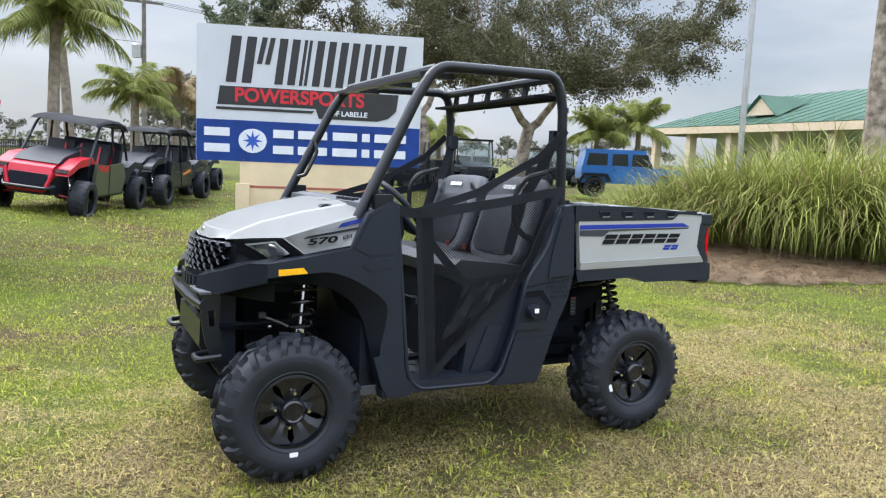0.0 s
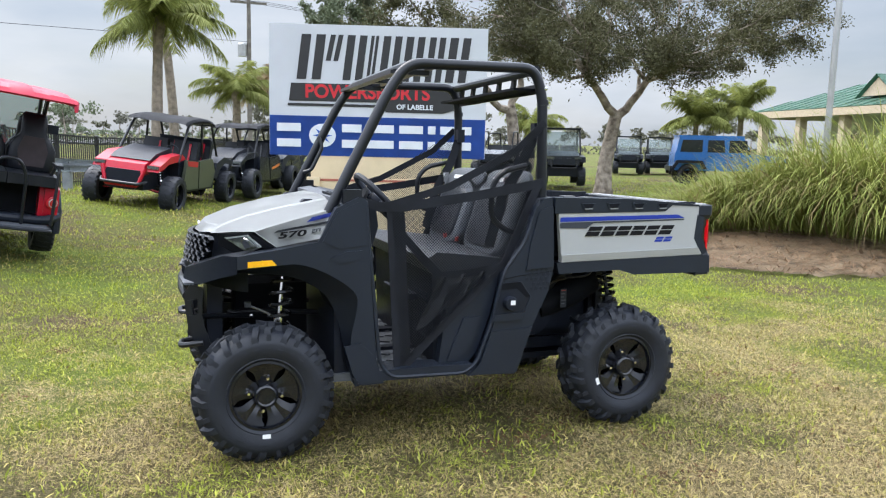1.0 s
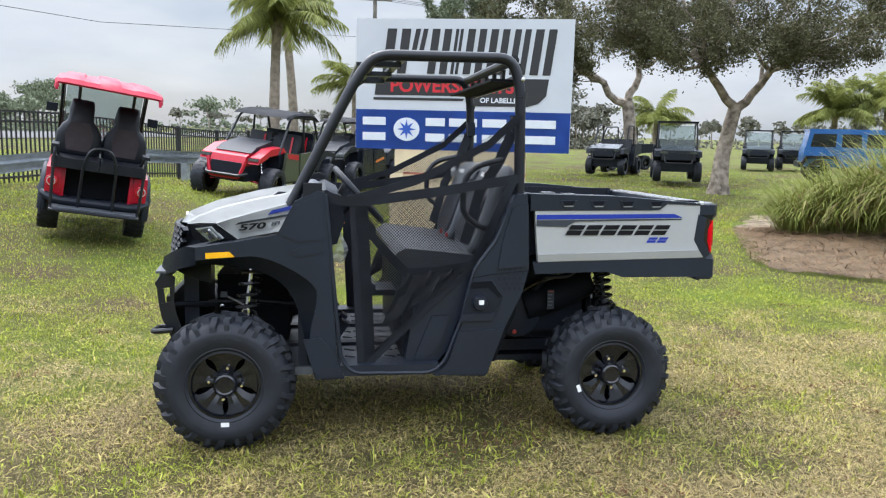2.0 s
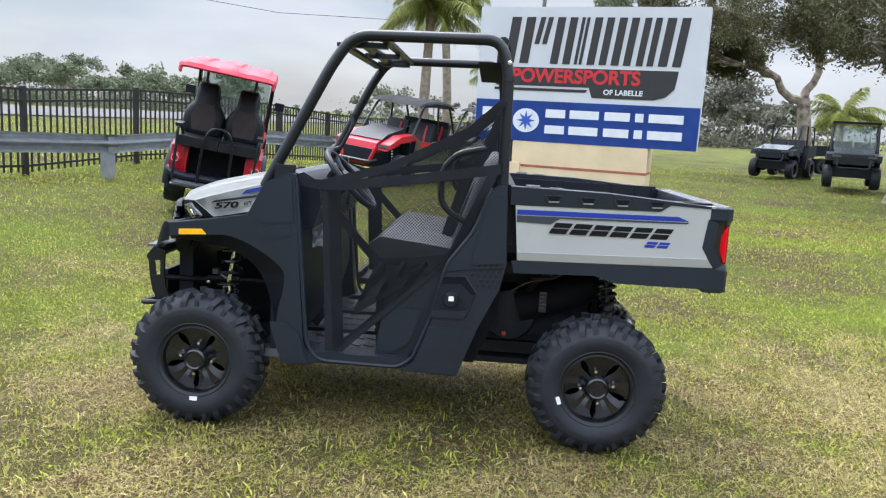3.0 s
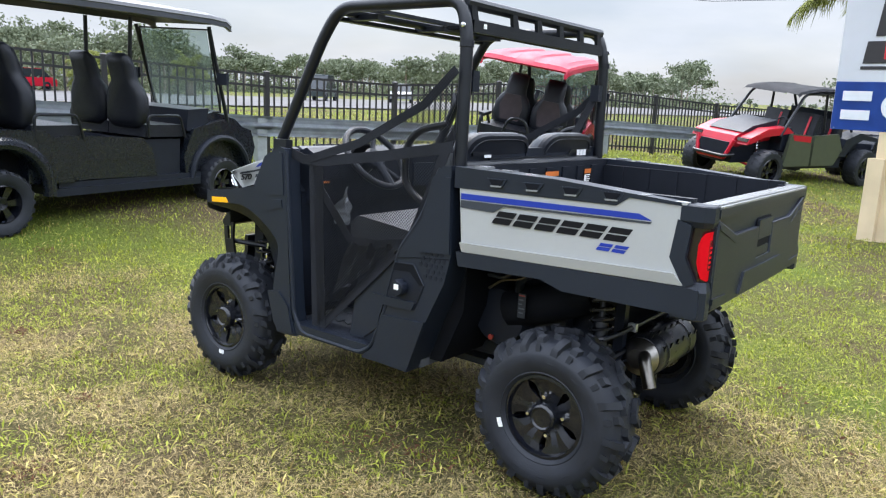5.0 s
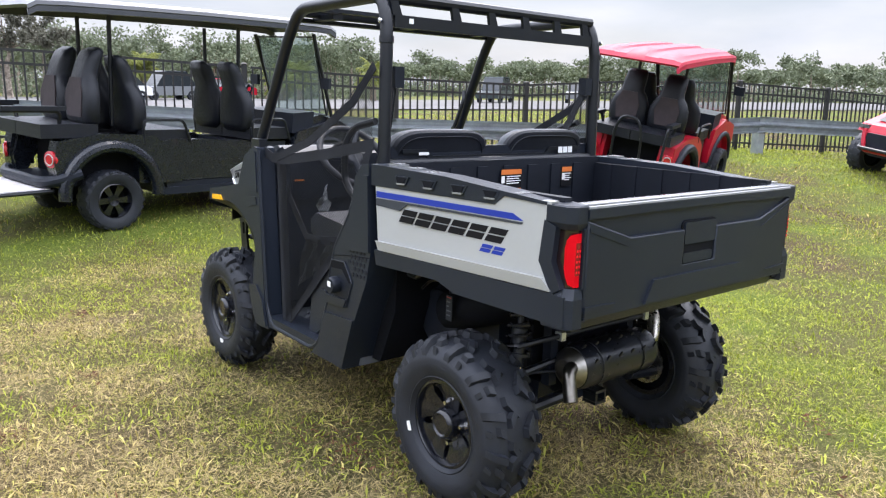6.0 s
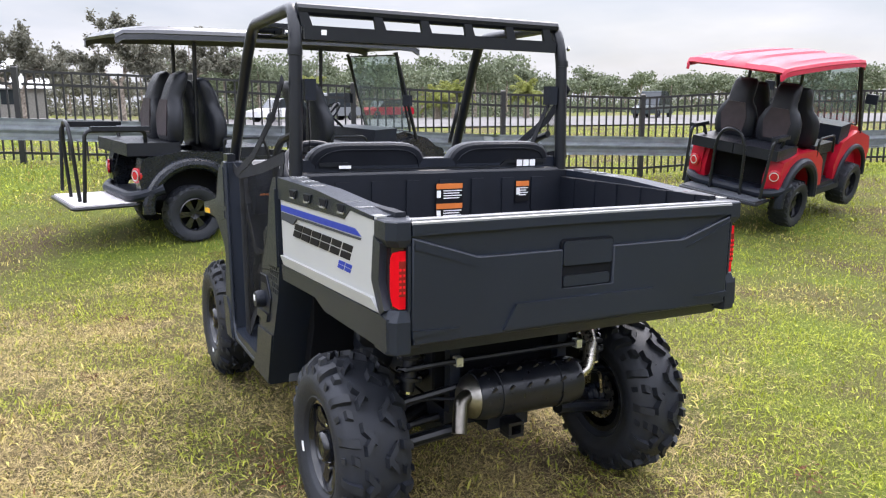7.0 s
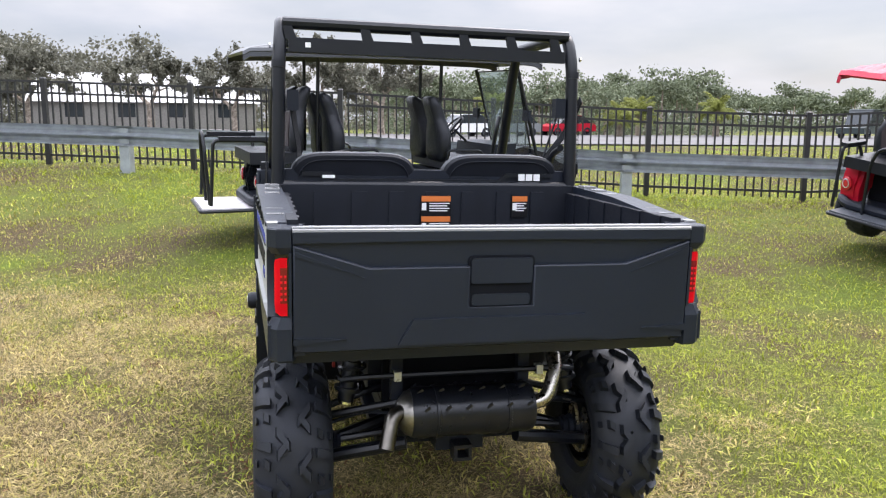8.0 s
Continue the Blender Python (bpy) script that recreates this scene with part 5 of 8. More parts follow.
    part("sway_bar", tube([(1.02, -0.42, 0.58), (1.06, -0.36, 0.60), (1.06, 0.36, 0.60), (1.02, 0.42, 0.58)], 0.011, 8, 0.04), M["cage"], v)
    for y in (-0.235, 0.275):
        part("sway_clamp", boxes((1.045, 1.078, y - 0.012, y + 0.012, 0.584, 0.616), b=0.004), M["aluminium_trim"], v)
    # --- muffler
    bm = bmesh.new()
    prof = [(0.055, -0.215), (0.082, -0.205)]
    for i in range(16):
        prof.append((0.086 + 0.003 * (i % 2), -0.19 + i * 0.026))
    prof += [(0.082, 0.225), (0.050, 0.235)]
    add_lathe(bm, prof, 24, centre=(1.09, 0.01, 0.475))
    mu = part("muffler", bm, M["heatshield"], v, "black ribbed muffler across the rear")
    dimple = finish(boxes((-0.004, 0.004, -0.011, 0.011, -0.004, 0.004), b=0.003), "shield_dimple", M["heatshield"])
    for i in range(6):
        for a in (0.45, 1.25, 2.0):
            q = new("shield_dimple", dimple)
            q.parent = mu
            q.matrix_local = pose(1.09 + 0.089 * math.cos(a), -0.165 + i * 0.072 + 0.02 * math.sin(a * 5), 0.475 + 0.089 * math.sin(a), 35, 0, 0)
    for y in (-0.12, 0.13):
        part("shield_band", lathe([(0.0895, y - 0.006), (0.0915, y - 0.005), (0.0915, y + 0.005), (0.0895, y + 0.006)], 24, centre=(1.09, 0.01, 0.475), closed=True), M["heatshield"], mu)
    part("muffler_end", lathe([(0.080, -0.202), (0.074, -0.222), (0.040, -0.250), (0.0005, -0.252)], 24, centre=(1.09, 0.01, 0.475)), M["steel_grey"], mu, "bare metal end of the muffler")
    part("tail_pipe", tube([(1.11, -0.20, 0.49), (1.13, -0.258, 0.49), (1.175, -0.288, 0.385)], 0.026, 14, 0.06), M["steel_dark"], mu, "bare metal tail pipe")
    part("exhaust_pipe", tube([(1.09, 0.23, 0.48), (1.10, 0.30, 0.50), (1.06, 0.345, 0.62), (0.95, 0.33, 0.70), (0.80, 0.22, 0.68)], 0.026, 14, 0.09), M["steel"], v, "bare metal exhaust pipe")
    part("cable", tube([(1.07, -0.20, 0.46), (0.98, -0.33, 0.45), (0.95, -0.46, 0.40)], 0.006, 6, 0.05), M["plastic_dark"], v)
    part("brake_hose", tube([(1.0, 0.24, 0.46), (1.0, 0.38, 0.46), (0.98, 0.46, 0.44), (0.97, 0.48, 0.34)], 0.007, 6, 0.05), M["steel"], v)
    # --- wheels
    build_wheel(v, -0.927, -1, 0.215, 1)
    build_wheel(v, -0.927, 1, 0.215, 2)
    build_wheel(v, 0.927, -1, 0.255, 3)
    build_wheel(v, 0.927, 1, 0.255, 4)
    return v


build_vehicle()

# ---- sign ----
M["board"] = surface("sign_board", (0.50, 0.52, 0.56), 0.5, vary=0.04, scale=1.5)
M["board_blue"] = surface("sign_blue", (0.022, 0.085, 0.40), 0.45, vary=0.12, scale=2.5, bump=0.25, bump_scale=6)
M["board_black"] = surface("sign_black", (0.018, 0.018, 0.02), 0.5, vary=0.1)
M["board_red"] = surface("sign_red", (0.50, 0.015, 0.025), 0.5, vary=0.08)
M["board_white"] = surface("sign_white", (0.62, 0.65, 0.70), 0.5, vary=0.04)
M["stucco"] = surface("beige_stucco", (0.62, 0.50, 0.33), 0.9, vary=0.08, scale=2.5, bump=0.4, bump_scale=90)
M["brick_red"] = surface("red_band", (0.32, 0.10, 0.07), 0.8, vary=0.15)


def build_sign():
    """Board 3.44 m wide; local x runs along it, -y is the face."""
    a, c = Vector((0.105, 8.47)), Vector((3.375, 7.425))
    w = (c - a).length
    ang = math.degrees(math.atan2(c.y - a.y, c.x - a.x))
    z0, z1 = 1.205, 3.238
    s = thing("roadside_sign", "tall white and blue dealer sign board on a beige plinth", "sign", pose(a.x, a.y, 0, 0, 0, ang))
    part("board", boxes((0, w, 0.0, 0.28, z0, z1), b=0.012), M["board"], s, "pale grey sign board")
    zb = z0 + (z1 - z0) * 0.305
    bm = bmesh.new()
    nx = 28
    rows = []
    for i in range(nx + 1):
        x = 0.006 + (w - 0.012) * i / nx
        rows.append([bm.verts.new((x, -0.006 - 0.003 * noise.noise((x * 2.5, z, 3)) , z)) for z in (z0 - 0.004, z0 + 0.2, z0 + 0.4, zb)])
    for p, q in zip(rows, rows[1:]):
        for k in range(3):
            bm.faces.new((p[k], q[k], q[k + 1], p[k + 1]))
    bmesh.ops.solidify(bm, geom=bm.faces[:], thickness=0.004)
    ban = part("banner", bm, M["board_blue"], s, "blue vinyl banner with white word mark, slightly rippled")
    for i in range(6):
        part("grommet", lathe([(0.008, 0), (0.008, -0.004), (0.004, -0.004), (0.004, 0)], 8, centre=(0.06 + i * (w - 0.12) / 5, -0.012, z0 + 0.02), closed=True), M["chrome"], ban)

    def bar(ol, mt, nm, y=-0.004, par=None):
        part(nm, prism(ol, y - 0.004, y), M[mt], par or s)

    def slab(par, nm, mt, x0, x1, za, zc, y, slant=0.0, upright=False):
        """One plain letter-sized mark: two bars, side by side or one above the other."""
        h, d = zc - za, x1 - x0
        cells = (((0.0, 0.40), (0.0, 1.0)), ((0.62, 1.0), (0.0, 1.0))) if upright else (((0.0, 1.0), (0.0, 0.34)), ((0.0, 1.0), (0.66, 1.0)))
        for (u0, u1), (f0, f1) in cells:
            part(nm, prism([(x0 + d * u0 + slant * f0, za + h * f0), (x0 + d * u1 + slant * f0, za + h * f0), (x0 + d * u1 + slant * f1, za + h * f1), (x0 + d * u0 + slant * f1, za + h * f1)], y - 0.004, y), M[mt], par)
    # large dark bars on top
    zt0, zt1 = z0 + (z1 - z0) * 0.585, z0 + (z1 - z0) * 0.925
    for i, (u0, u1) in enumerate(((0.125, 0.235), (0.258, 0.315), (0.335, 0.425), (0.443, 0.478), (0.500, 0.585), (0.605, 0.690), (0.712, 0.785), (0.805, 0.900))):
        slab(s, "sign_bar", "board_black", w * u0, w * u1, zt0 + ((zt1 - zt0) * 0.42 if i == 1 else 0), zt1, -0.004, 0.085, True)
    # dark panel with red blocks
    zp0, zp1 = z0 + (z1 - z0) * 0.345, z0 + (z1 - z0) * 0.555
    zs = z0 + (z1 - z0) * 0.418
    bar([(w * 0.09, zs), (w * 0.52, zs), (w * 0.535, zp0), (w * 0.80, zp0), (w * 0.85, zp0 + 0.05), (w * 0.885, zp0 + 0.17), (w * 0.895, zp1), (w * 0.10, zp1)], "board_black", "dark_panel")
    bar([(w * 0.085, zs - 0.075), (w * 0.505, zs - 0.075), (w * 0.515, zs - 0.035), (w * 0.085, zs - 0.035)], "board_black", "dark_line")
    glyph_text("sign_word", "POWERSPORTS", 0.285, pose(w * 0.163, -0.0085, zs + 0.060, 90, 0, 0), M["board_red"], s, thick=0.0015, widen=1.0)
    glyph_text("sign_line", "OF LABELLE", 0.105, pose(w * 0.585, -0.0095, zp0 + 0.055, 90, 0, 0), M["board_white"], s, thick=0.0015, widen=1.05)
    # white blocks on the banner, with a round mark in second place
    za, zc = z0 + 0.13, zb - 0.12
    for u0, u1 in ((0.035, 0.145), (0.335, 0.425), (0.445, 0.575), (0.600, 0.710), (0.733, 0.768), (0.790, 0.935)):
        slab(ban, "white_bar", "board_white", w * u0, w * u1, za, zc, -0.014)
    cx, cz, rr = w * 0.245, (za + zc) / 2, (zc - za) / 2
    bar([(cx + rr * 1.15 * math.cos(t), cz + rr * math.sin(t)) for t in [2 * math.pi * k / 20 for k in range(20)]], "board_white", "round_mark", -0.014, ban)
    bar([(cx + rr * (0.85 if k % 2 == 0 else 0.32) * math.cos(math.pi * k / 8), cz + rr * (0.85 if k % 2 == 0 else 0.32) * math.sin(math.pi * k / 8)) for k in range(16)], "board_blue", "star", -0.0185, ban)
    # plinth
    p = part("plinth", boxes((w * 0.19, w * 0.80, -0.02, 0.62, -0.5, 0.80), (w * 0.19, w * 0.80, 0.0, 0.60, 0.835, z0), b=0.01), M["stucco"], s, "beige stucco plinth")
    part("band", boxes((w * 0.19 - 0.004, w * 0.80 + 0.004, -0.026, 0.626, 0.80, 0.835)), M["brick_red"], p, "reddish joint band")
    part("end_pier", boxes((w * 0.175, w * 0.235, -0.10, 0.05, -0.5, 0.86), b=0.012), M["stucco"], p)
    return s


build_sign()
stake = thing("red_stake", "short red metal stake in the grass by the sign", "stake", pose(1.49, 5.55, ground_z(1.49, 5.55)))
M["stake"] = surface("stake_paint", (0.42, 0.05, 0.04), 0.6, vary=0.2, scale=20)
part("post", lathe([(0.030, -0.1), (0.030, 0.40), (0.024, 0.42), (0.0005, 0.42)], 12, "z"), M["stake"], stake)
part("cap", lathe([(0.038, 0.40), (0.040, 0.45), (0.026, 0.475), (0.0005, 0.48)], 12, "z"), M["stake"], stake)


# ---- fence, guard rail, road ----
M["fence"] = surface("black_fence_paint", (0.012, 0.012, 0.013), 0.5, vary=0.15)
M["galv"] = surface("galvanised_steel", (0.34, 0.37, 0.40), 0.5, 0.55, vary=0.14, scale=6, bump=0.05)
M["asphalt"] = surface("asphalt", (0.135, 0.132, 0.133), 0.9, vary=0.12, scale=0.6, spec=0.1)
FENCE_DIR = Vector((0.297, 1.0, 0)).normalized()


def along(s, off=0.0, z=None):
    """A point s metres along the fence, off metres towards the lawn."""
    p = Vector((fence_x(7.6), 7.6, 0)) + FENCE_DIR * s + Vector((FENCE_DIR.y, -FENCE_DIR.x, 0)) * off
    p.z = (ground_z(p.x, p.y) if z is None else z)
    return p


def build_fence():
    ang = math.degrees(math.atan2(FENCE_DIR.y, FENCE_DIR.x))
    span, height = 2.44, 1.36
    post_bm = boxes((-0.038, 0.038, -0.038, 0.038, -0.15, height + 0.03))
    add_prism(post_bm, [(-0.044, -0.044), (0.044, -0.044), (0.044, 0.044), (-0.044, 0.044)], height + 0.03, height + 0.05, "z", taper=0.5)
    post_me = finish(post_bm, "post", M["fence"], False)
    picket_me = finish(boxes((-0.012, 0.012, -0.012, 0.012, 0.06, height - 0.03)), "picket", M["fence"], False)
    base = along(-30)
    f = thing("picket_fence", "black steel picket fence along the road", "fence", Matrix.Translation(base))
    tagged(f, kind="structure")
    for i in range(-14, 12):
        p, q = along(i * span), along((i + 1) * span)
        ob = new("post", post_me)
        ob.parent = f
        ob.matrix_local = Matrix.Translation(p - base) @ pose(0, 0, 0, 0, 0, ang)
        slope = math.degrees(math.atan2(q.z - p.z, span))
        for h in (0.16, height - 0.20, height - 0.02):
            r = part("fence_rail", boxes((0.03, (q - p).length - 0.03, -0.016, 0.016, h - 0.018, h + 0.018)), M["fence"], f, smooth=False)
            r.matrix_local = Matrix.Translation(p - base) @ pose(0, 0, 0, 0, 0, ang) @ pose(0, 0, 0, 0, -slope, 0)
        n = 19
        for k in range(1, n):
            c = p.lerp(q, k / n)
            if -5 <= i < 5:
                ob = new("picket", picket_me)
                ob.parent = f
                ob.matrix_local = Matrix.Translation(c - base) @ pose(0, 0, 0, 0, 0, ang)
        if not -5 <= i < 5:
            bm = bmesh.new()
            for k in range(1, n):
                add_box(bm, (q - p).length * k / n - 0.012, (q - p).length * k / n + 0.012, -0.012, 0.012, 0.06, height - 0.03)
            r = part("far_pickets", bm, M["fence"], f, smooth=False, kind="stuff")
            r.matrix_local = Matrix.Translation(p - base) @ pose(0, 0, 0, 0, 0, ang) @ pose(0, 0, 0, 0, -slope, 0)


def build_guard_rail():
    """W-beam guard rail in front of the fence."""
    ang = math.degrees(math.atan2(FENCE_DIR.y, FENCE_DIR.x))
    base = along(-30, 0.9)
    g = thing("guard_rail", "galvanised steel guard rail along the lawn's edge", "guard rail", Matrix.Translation(base))
    prof = [(0.0, 0.42), (-0.045, 0.46), (-0.045, 0.51), (0.015, 0.555), (0.015, 0.575), (-0.045, 0.62), (-0.045, 0.67), (0.0, 0.715)]
    span = 3.8
    for i in range(-9, 8):
        p, q = along(i * span + 0.9, 0.9), along((i + 1) * span + 0.9, 0.9)
        bm = bmesh.new()
        rows = [[bm.verts.new((x, -o, z)) for o, z in prof] for x in (-0.12, (q - p).length + 0.12)]
        for k in range(len(prof) - 1):
            bm.faces.new((rows[0][k], rows[1][k], rows[1][k + 1], rows[0][k + 1]))
        bmesh.ops.solidify(bm, geom=bm.faces[:], thickness=0.006)
        b = part("beam", bm, M["galv"], g)
        slope = math.degrees(math.atan2(q.z - p.z, span))
        b.matrix_local = Matrix.Translation(p - base) @ pose(0, 0, 0.003 * (i % 2), 0, 0, ang) @ pose(0, 0, 0, 0, -slope, 0)
        o = part("rail_post", boxes((-0.075, 0.075, 0.03, 0.20, -0.2, 0.70), b=0.008), M["galv"], g)
        o.matrix_local = Matrix.Translation(p - base) @ pose(0, 0, 0, 0, 0, ang)
    return g


build_fence()
build_guard_rail()


def build_road():
    bm = bmesh.new()
    rows = []
    for i in range(-60, 61):
        s = i * 4.0
        row = []
        for k in range(6):
            p = along(s, -23.0 - 5.5 * k)
            row.append(bm.verts.new((p.x, p.y, ground_z(p.x, p.y) + 0.07)))
        rows.append(row)
    for a, c in zip(rows, rows[1:]):
        for k in range(5):
            bm.faces.new((a[k], a[k + 1], c[k + 1], c[k]))
    tagged(part("road", bm, M["asphalt"]), "pale weathered asphalt road beyond the fence", "road", kind="structure")


build_road()


# ---- vehicles in the background ----
M["cart_lens"] = surface("red_lamp_lens", (0.42, 0.012, 0.02), 0.2, vary=0.1, coat=0.5)
M["black_paint"] = surface("black_paint", (0.0062, 0.0086, 0.0145), 0.28, vary=0.05, coat=0.22, spec=0.4)
M["red_paint"] = surface("red_paint", (0.40, 0.006, 0.022), 0.34, vary=0.06, coat=0.15, spec=0.3)
M["red_roof"] = surface("red_roof", (0.42, 0.008, 0.036), 0.55, vary=0.06, bump=0.05)
M["green_paint"] = surface("dark_green_paint", (0.055, 0.065, 0.045), 0.35, vary=0.06)
M["windscreen"] = glass("tinted_windscreen")
M["seat_cloth"] = surface("dark_seat_cloth", (0.030, 0.020, 0.024), 0.7, vary=0.2, scale=10, bump=0.2, bump_scale=200)
M["roof_black"] = surface("satin_black_roof", (0.022, 0.025, 0.032), 0.36, vary=0.1, scale=3, spec=0.5, coat=0.25)
M["cart_floor"] = surface("pale_deck", (0.68, 0.64, 0.65), 0.6, vary=0.12, scale=10)


def simple_wheel(parent, x, y, z, r, w, side, spokes=6):
    """Rim > tyre; the wheel of a parked vehicle, axis along y."""
    bm = bmesh.new()
    rr = r * 0.58
    add_lathe(bm, [(rr, -w * 0.40), (rr - 0.012, -w * 0.44), (rr - 0.02, -w * 0.2), (rr - 0.02, w * 0.4), (rr, w * 0.4)], 24, closed=True)
    wheel = part("wheel", bm, M["rim"], parent)
    part("hub", lathe([(0.0005, -w * 0.22), (rr * 0.30, -w * 0.30), (rr * 0.36, -w * 0.18), (rr * 0.36, 0.0)], 16), M["rim"], wheel)
    bm = bmesh.new()
    q = [(rr * 0.3, rr * 0.13), (rr * 0.3, -rr * 0.13), (rr - 0.01, -rr * 0.20), (rr - 0.01, rr * 0.20)]
    lo = [bm.verts.new((u, -w * 0.05, t)) for u, t in q]
    hi = [bm.verts.new((u, -w * 0.26, t)) for u, t in q]
    bm.faces.new(hi)
    for m in range(4):
        bm.faces.new((lo[m], lo[(m + 1) % 4], hi[(m + 1) % 4], hi[m]))
    bmesh.ops.recalc_face_normals(bm, faces=bm.faces[:])
    spoke = finish(bm, "spoke", M["rim"], False)
    for k in range(spokes):
        sp = new("spoke", spoke)
        sp.parent, sp.matrix_local = wheel, pose(0, 0, 0, 0, 360 * k / spokes, 0)
    part("backing", lathe([(0.0005, w * 0.10), (rr - 0.021, w * 0.10), (rr - 0.021, w * 0.16)], 20), M["well"], wheel)
    wheel.matrix_local = pose(x, y, z, 0, 0, 0 if side < 0 else 180)
    bm = bmesh.new()
    h = w / 2
    add_lathe(bm, [(rr - 0.004, -h * 0.8), (rr + 0.03, -h), (r * 0.88, -h), (r * 0.965, -h * 0.75), (r * 0.975, 0), (r * 0.965, h * 0.75), (r * 0.88, h), (rr + 0.03, h), (rr - 0.004, h * 0.8)], 36, closed=True)
    for k in range(22):
        a = 2 * math.pi * k / 22
        for s in (-1, 1):
            o = a + (0.14 if s > 0 else 0)
            vs = []
            for rad, kk in ((r * 0.95, 1.0), (r * 1.0, 0.8)):
                for yy, sk in ((s * h * 0.98, 0.0), (s * h * 0.10, 0.09)):
                    for e in (-1, 1):
                        an = o + sk * s + e * 0.075 * kk
                        dd = rad - (0.05 * r if abs(yy) > h * 0.5 else 0)
                        vs.append(bm.verts.new((dd * math.cos(an), yy, dd * math.sin(an))))
            a0, a1, b0, b1, c0, c1, d0, d1 = vs
            for qd in ((c0, c1, d1, d0), (a0, a1, c1, c0), (b0, d0, d1, b1), (a0, c0, d0, b0), (a1, b1, d1, c1)):
                bm.faces.new(qd)
    part("tyre", bm, M["rubber"], wheel)
    return wheel


def cart_seat(parent, x, y, z, facing, wd=0.52, mt="vinyl_black", high=0.62):
    """A cushion with a bulky, waisted backrest. facing 1: looks along +x."""
    f = facing
    bm = bmesh.new()
    bevel(bm, 0.050, 3, add_box(bm, min(x, x + f * 0.50), max(x, x + f * 0.50), y - wd / 2, y + wd / 2, z + 0.025, z + 0.145))
    part("cushion", bm, M[mt], parent)
    bm = bmesh.new()
    h = wd / 2
    shape = [(-0.60, 0.0), (-0.95, 0.08), (-1.0, 0.25), (-0.97, 0.42), (-0.78, 0.56), (-0.60, 0.63), (-0.54, 0.70), (-0.54, 0.85), (-0.50, 0.97), (-0.40, 1.0), (0.0, 1.0)]
    shape = shape + [(-u, f) for u, f in shape[-2::-1]]
    rings = []
    for depth, k in ((-0.075, 0.72), (-0.055, 0.92), (0.0, 1.0), (0.05, 0.94), (0.075, 0.74)):
        ring = []
        for u, q in shape:
            zz = high * (0.42 + (q - 0.42) * k)
            ring.append(bm.verts.new((-f * (depth + zz * 0.16 - 0.06 * math.sin(math.pi * min(1.0, max(0.0, zz / high)))), y + h * u * k, zz)))
        rings.append(ring)
    for a, c in zip(rings, rings[1:]):
        for k in range(len(shape)):
            bm.faces.new((a[k], a[(k + 1) % len(shape)], c[(k + 1) % len(shape)], c[k]))
    bm.faces.new(rings[0][::-1])
    bm.faces.new(rings[-1])
    back = new("backrest", finish(bm, "backrest", M[mt], True, 70))
    back.parent = parent
    back.matrix_local = pose(x, 0, z + 0.10)
    bm = bmesh.new()
    fs = add_prism(bm, [(y - h * 0.5, 0.10), (y - h * 0.62, high * 0.40), (y - h * 0.40, high * 0.62), (y + h * 0.40, high * 0.62), (y + h * 0.62, high * 0.40), (y + h * 0.5, 0.10)], f * 0.05, f * 0.085, "x")
    bevel(bm, 0.015, 2, fs)
    for q in bm.verts:
        q.co.x -= f * (q.co.z * 0.16 - 0.06 * math.sin(math.pi * min(1, q.co.z / high)))
    part("seat_pad", bm, M["seat_cloth"], back)


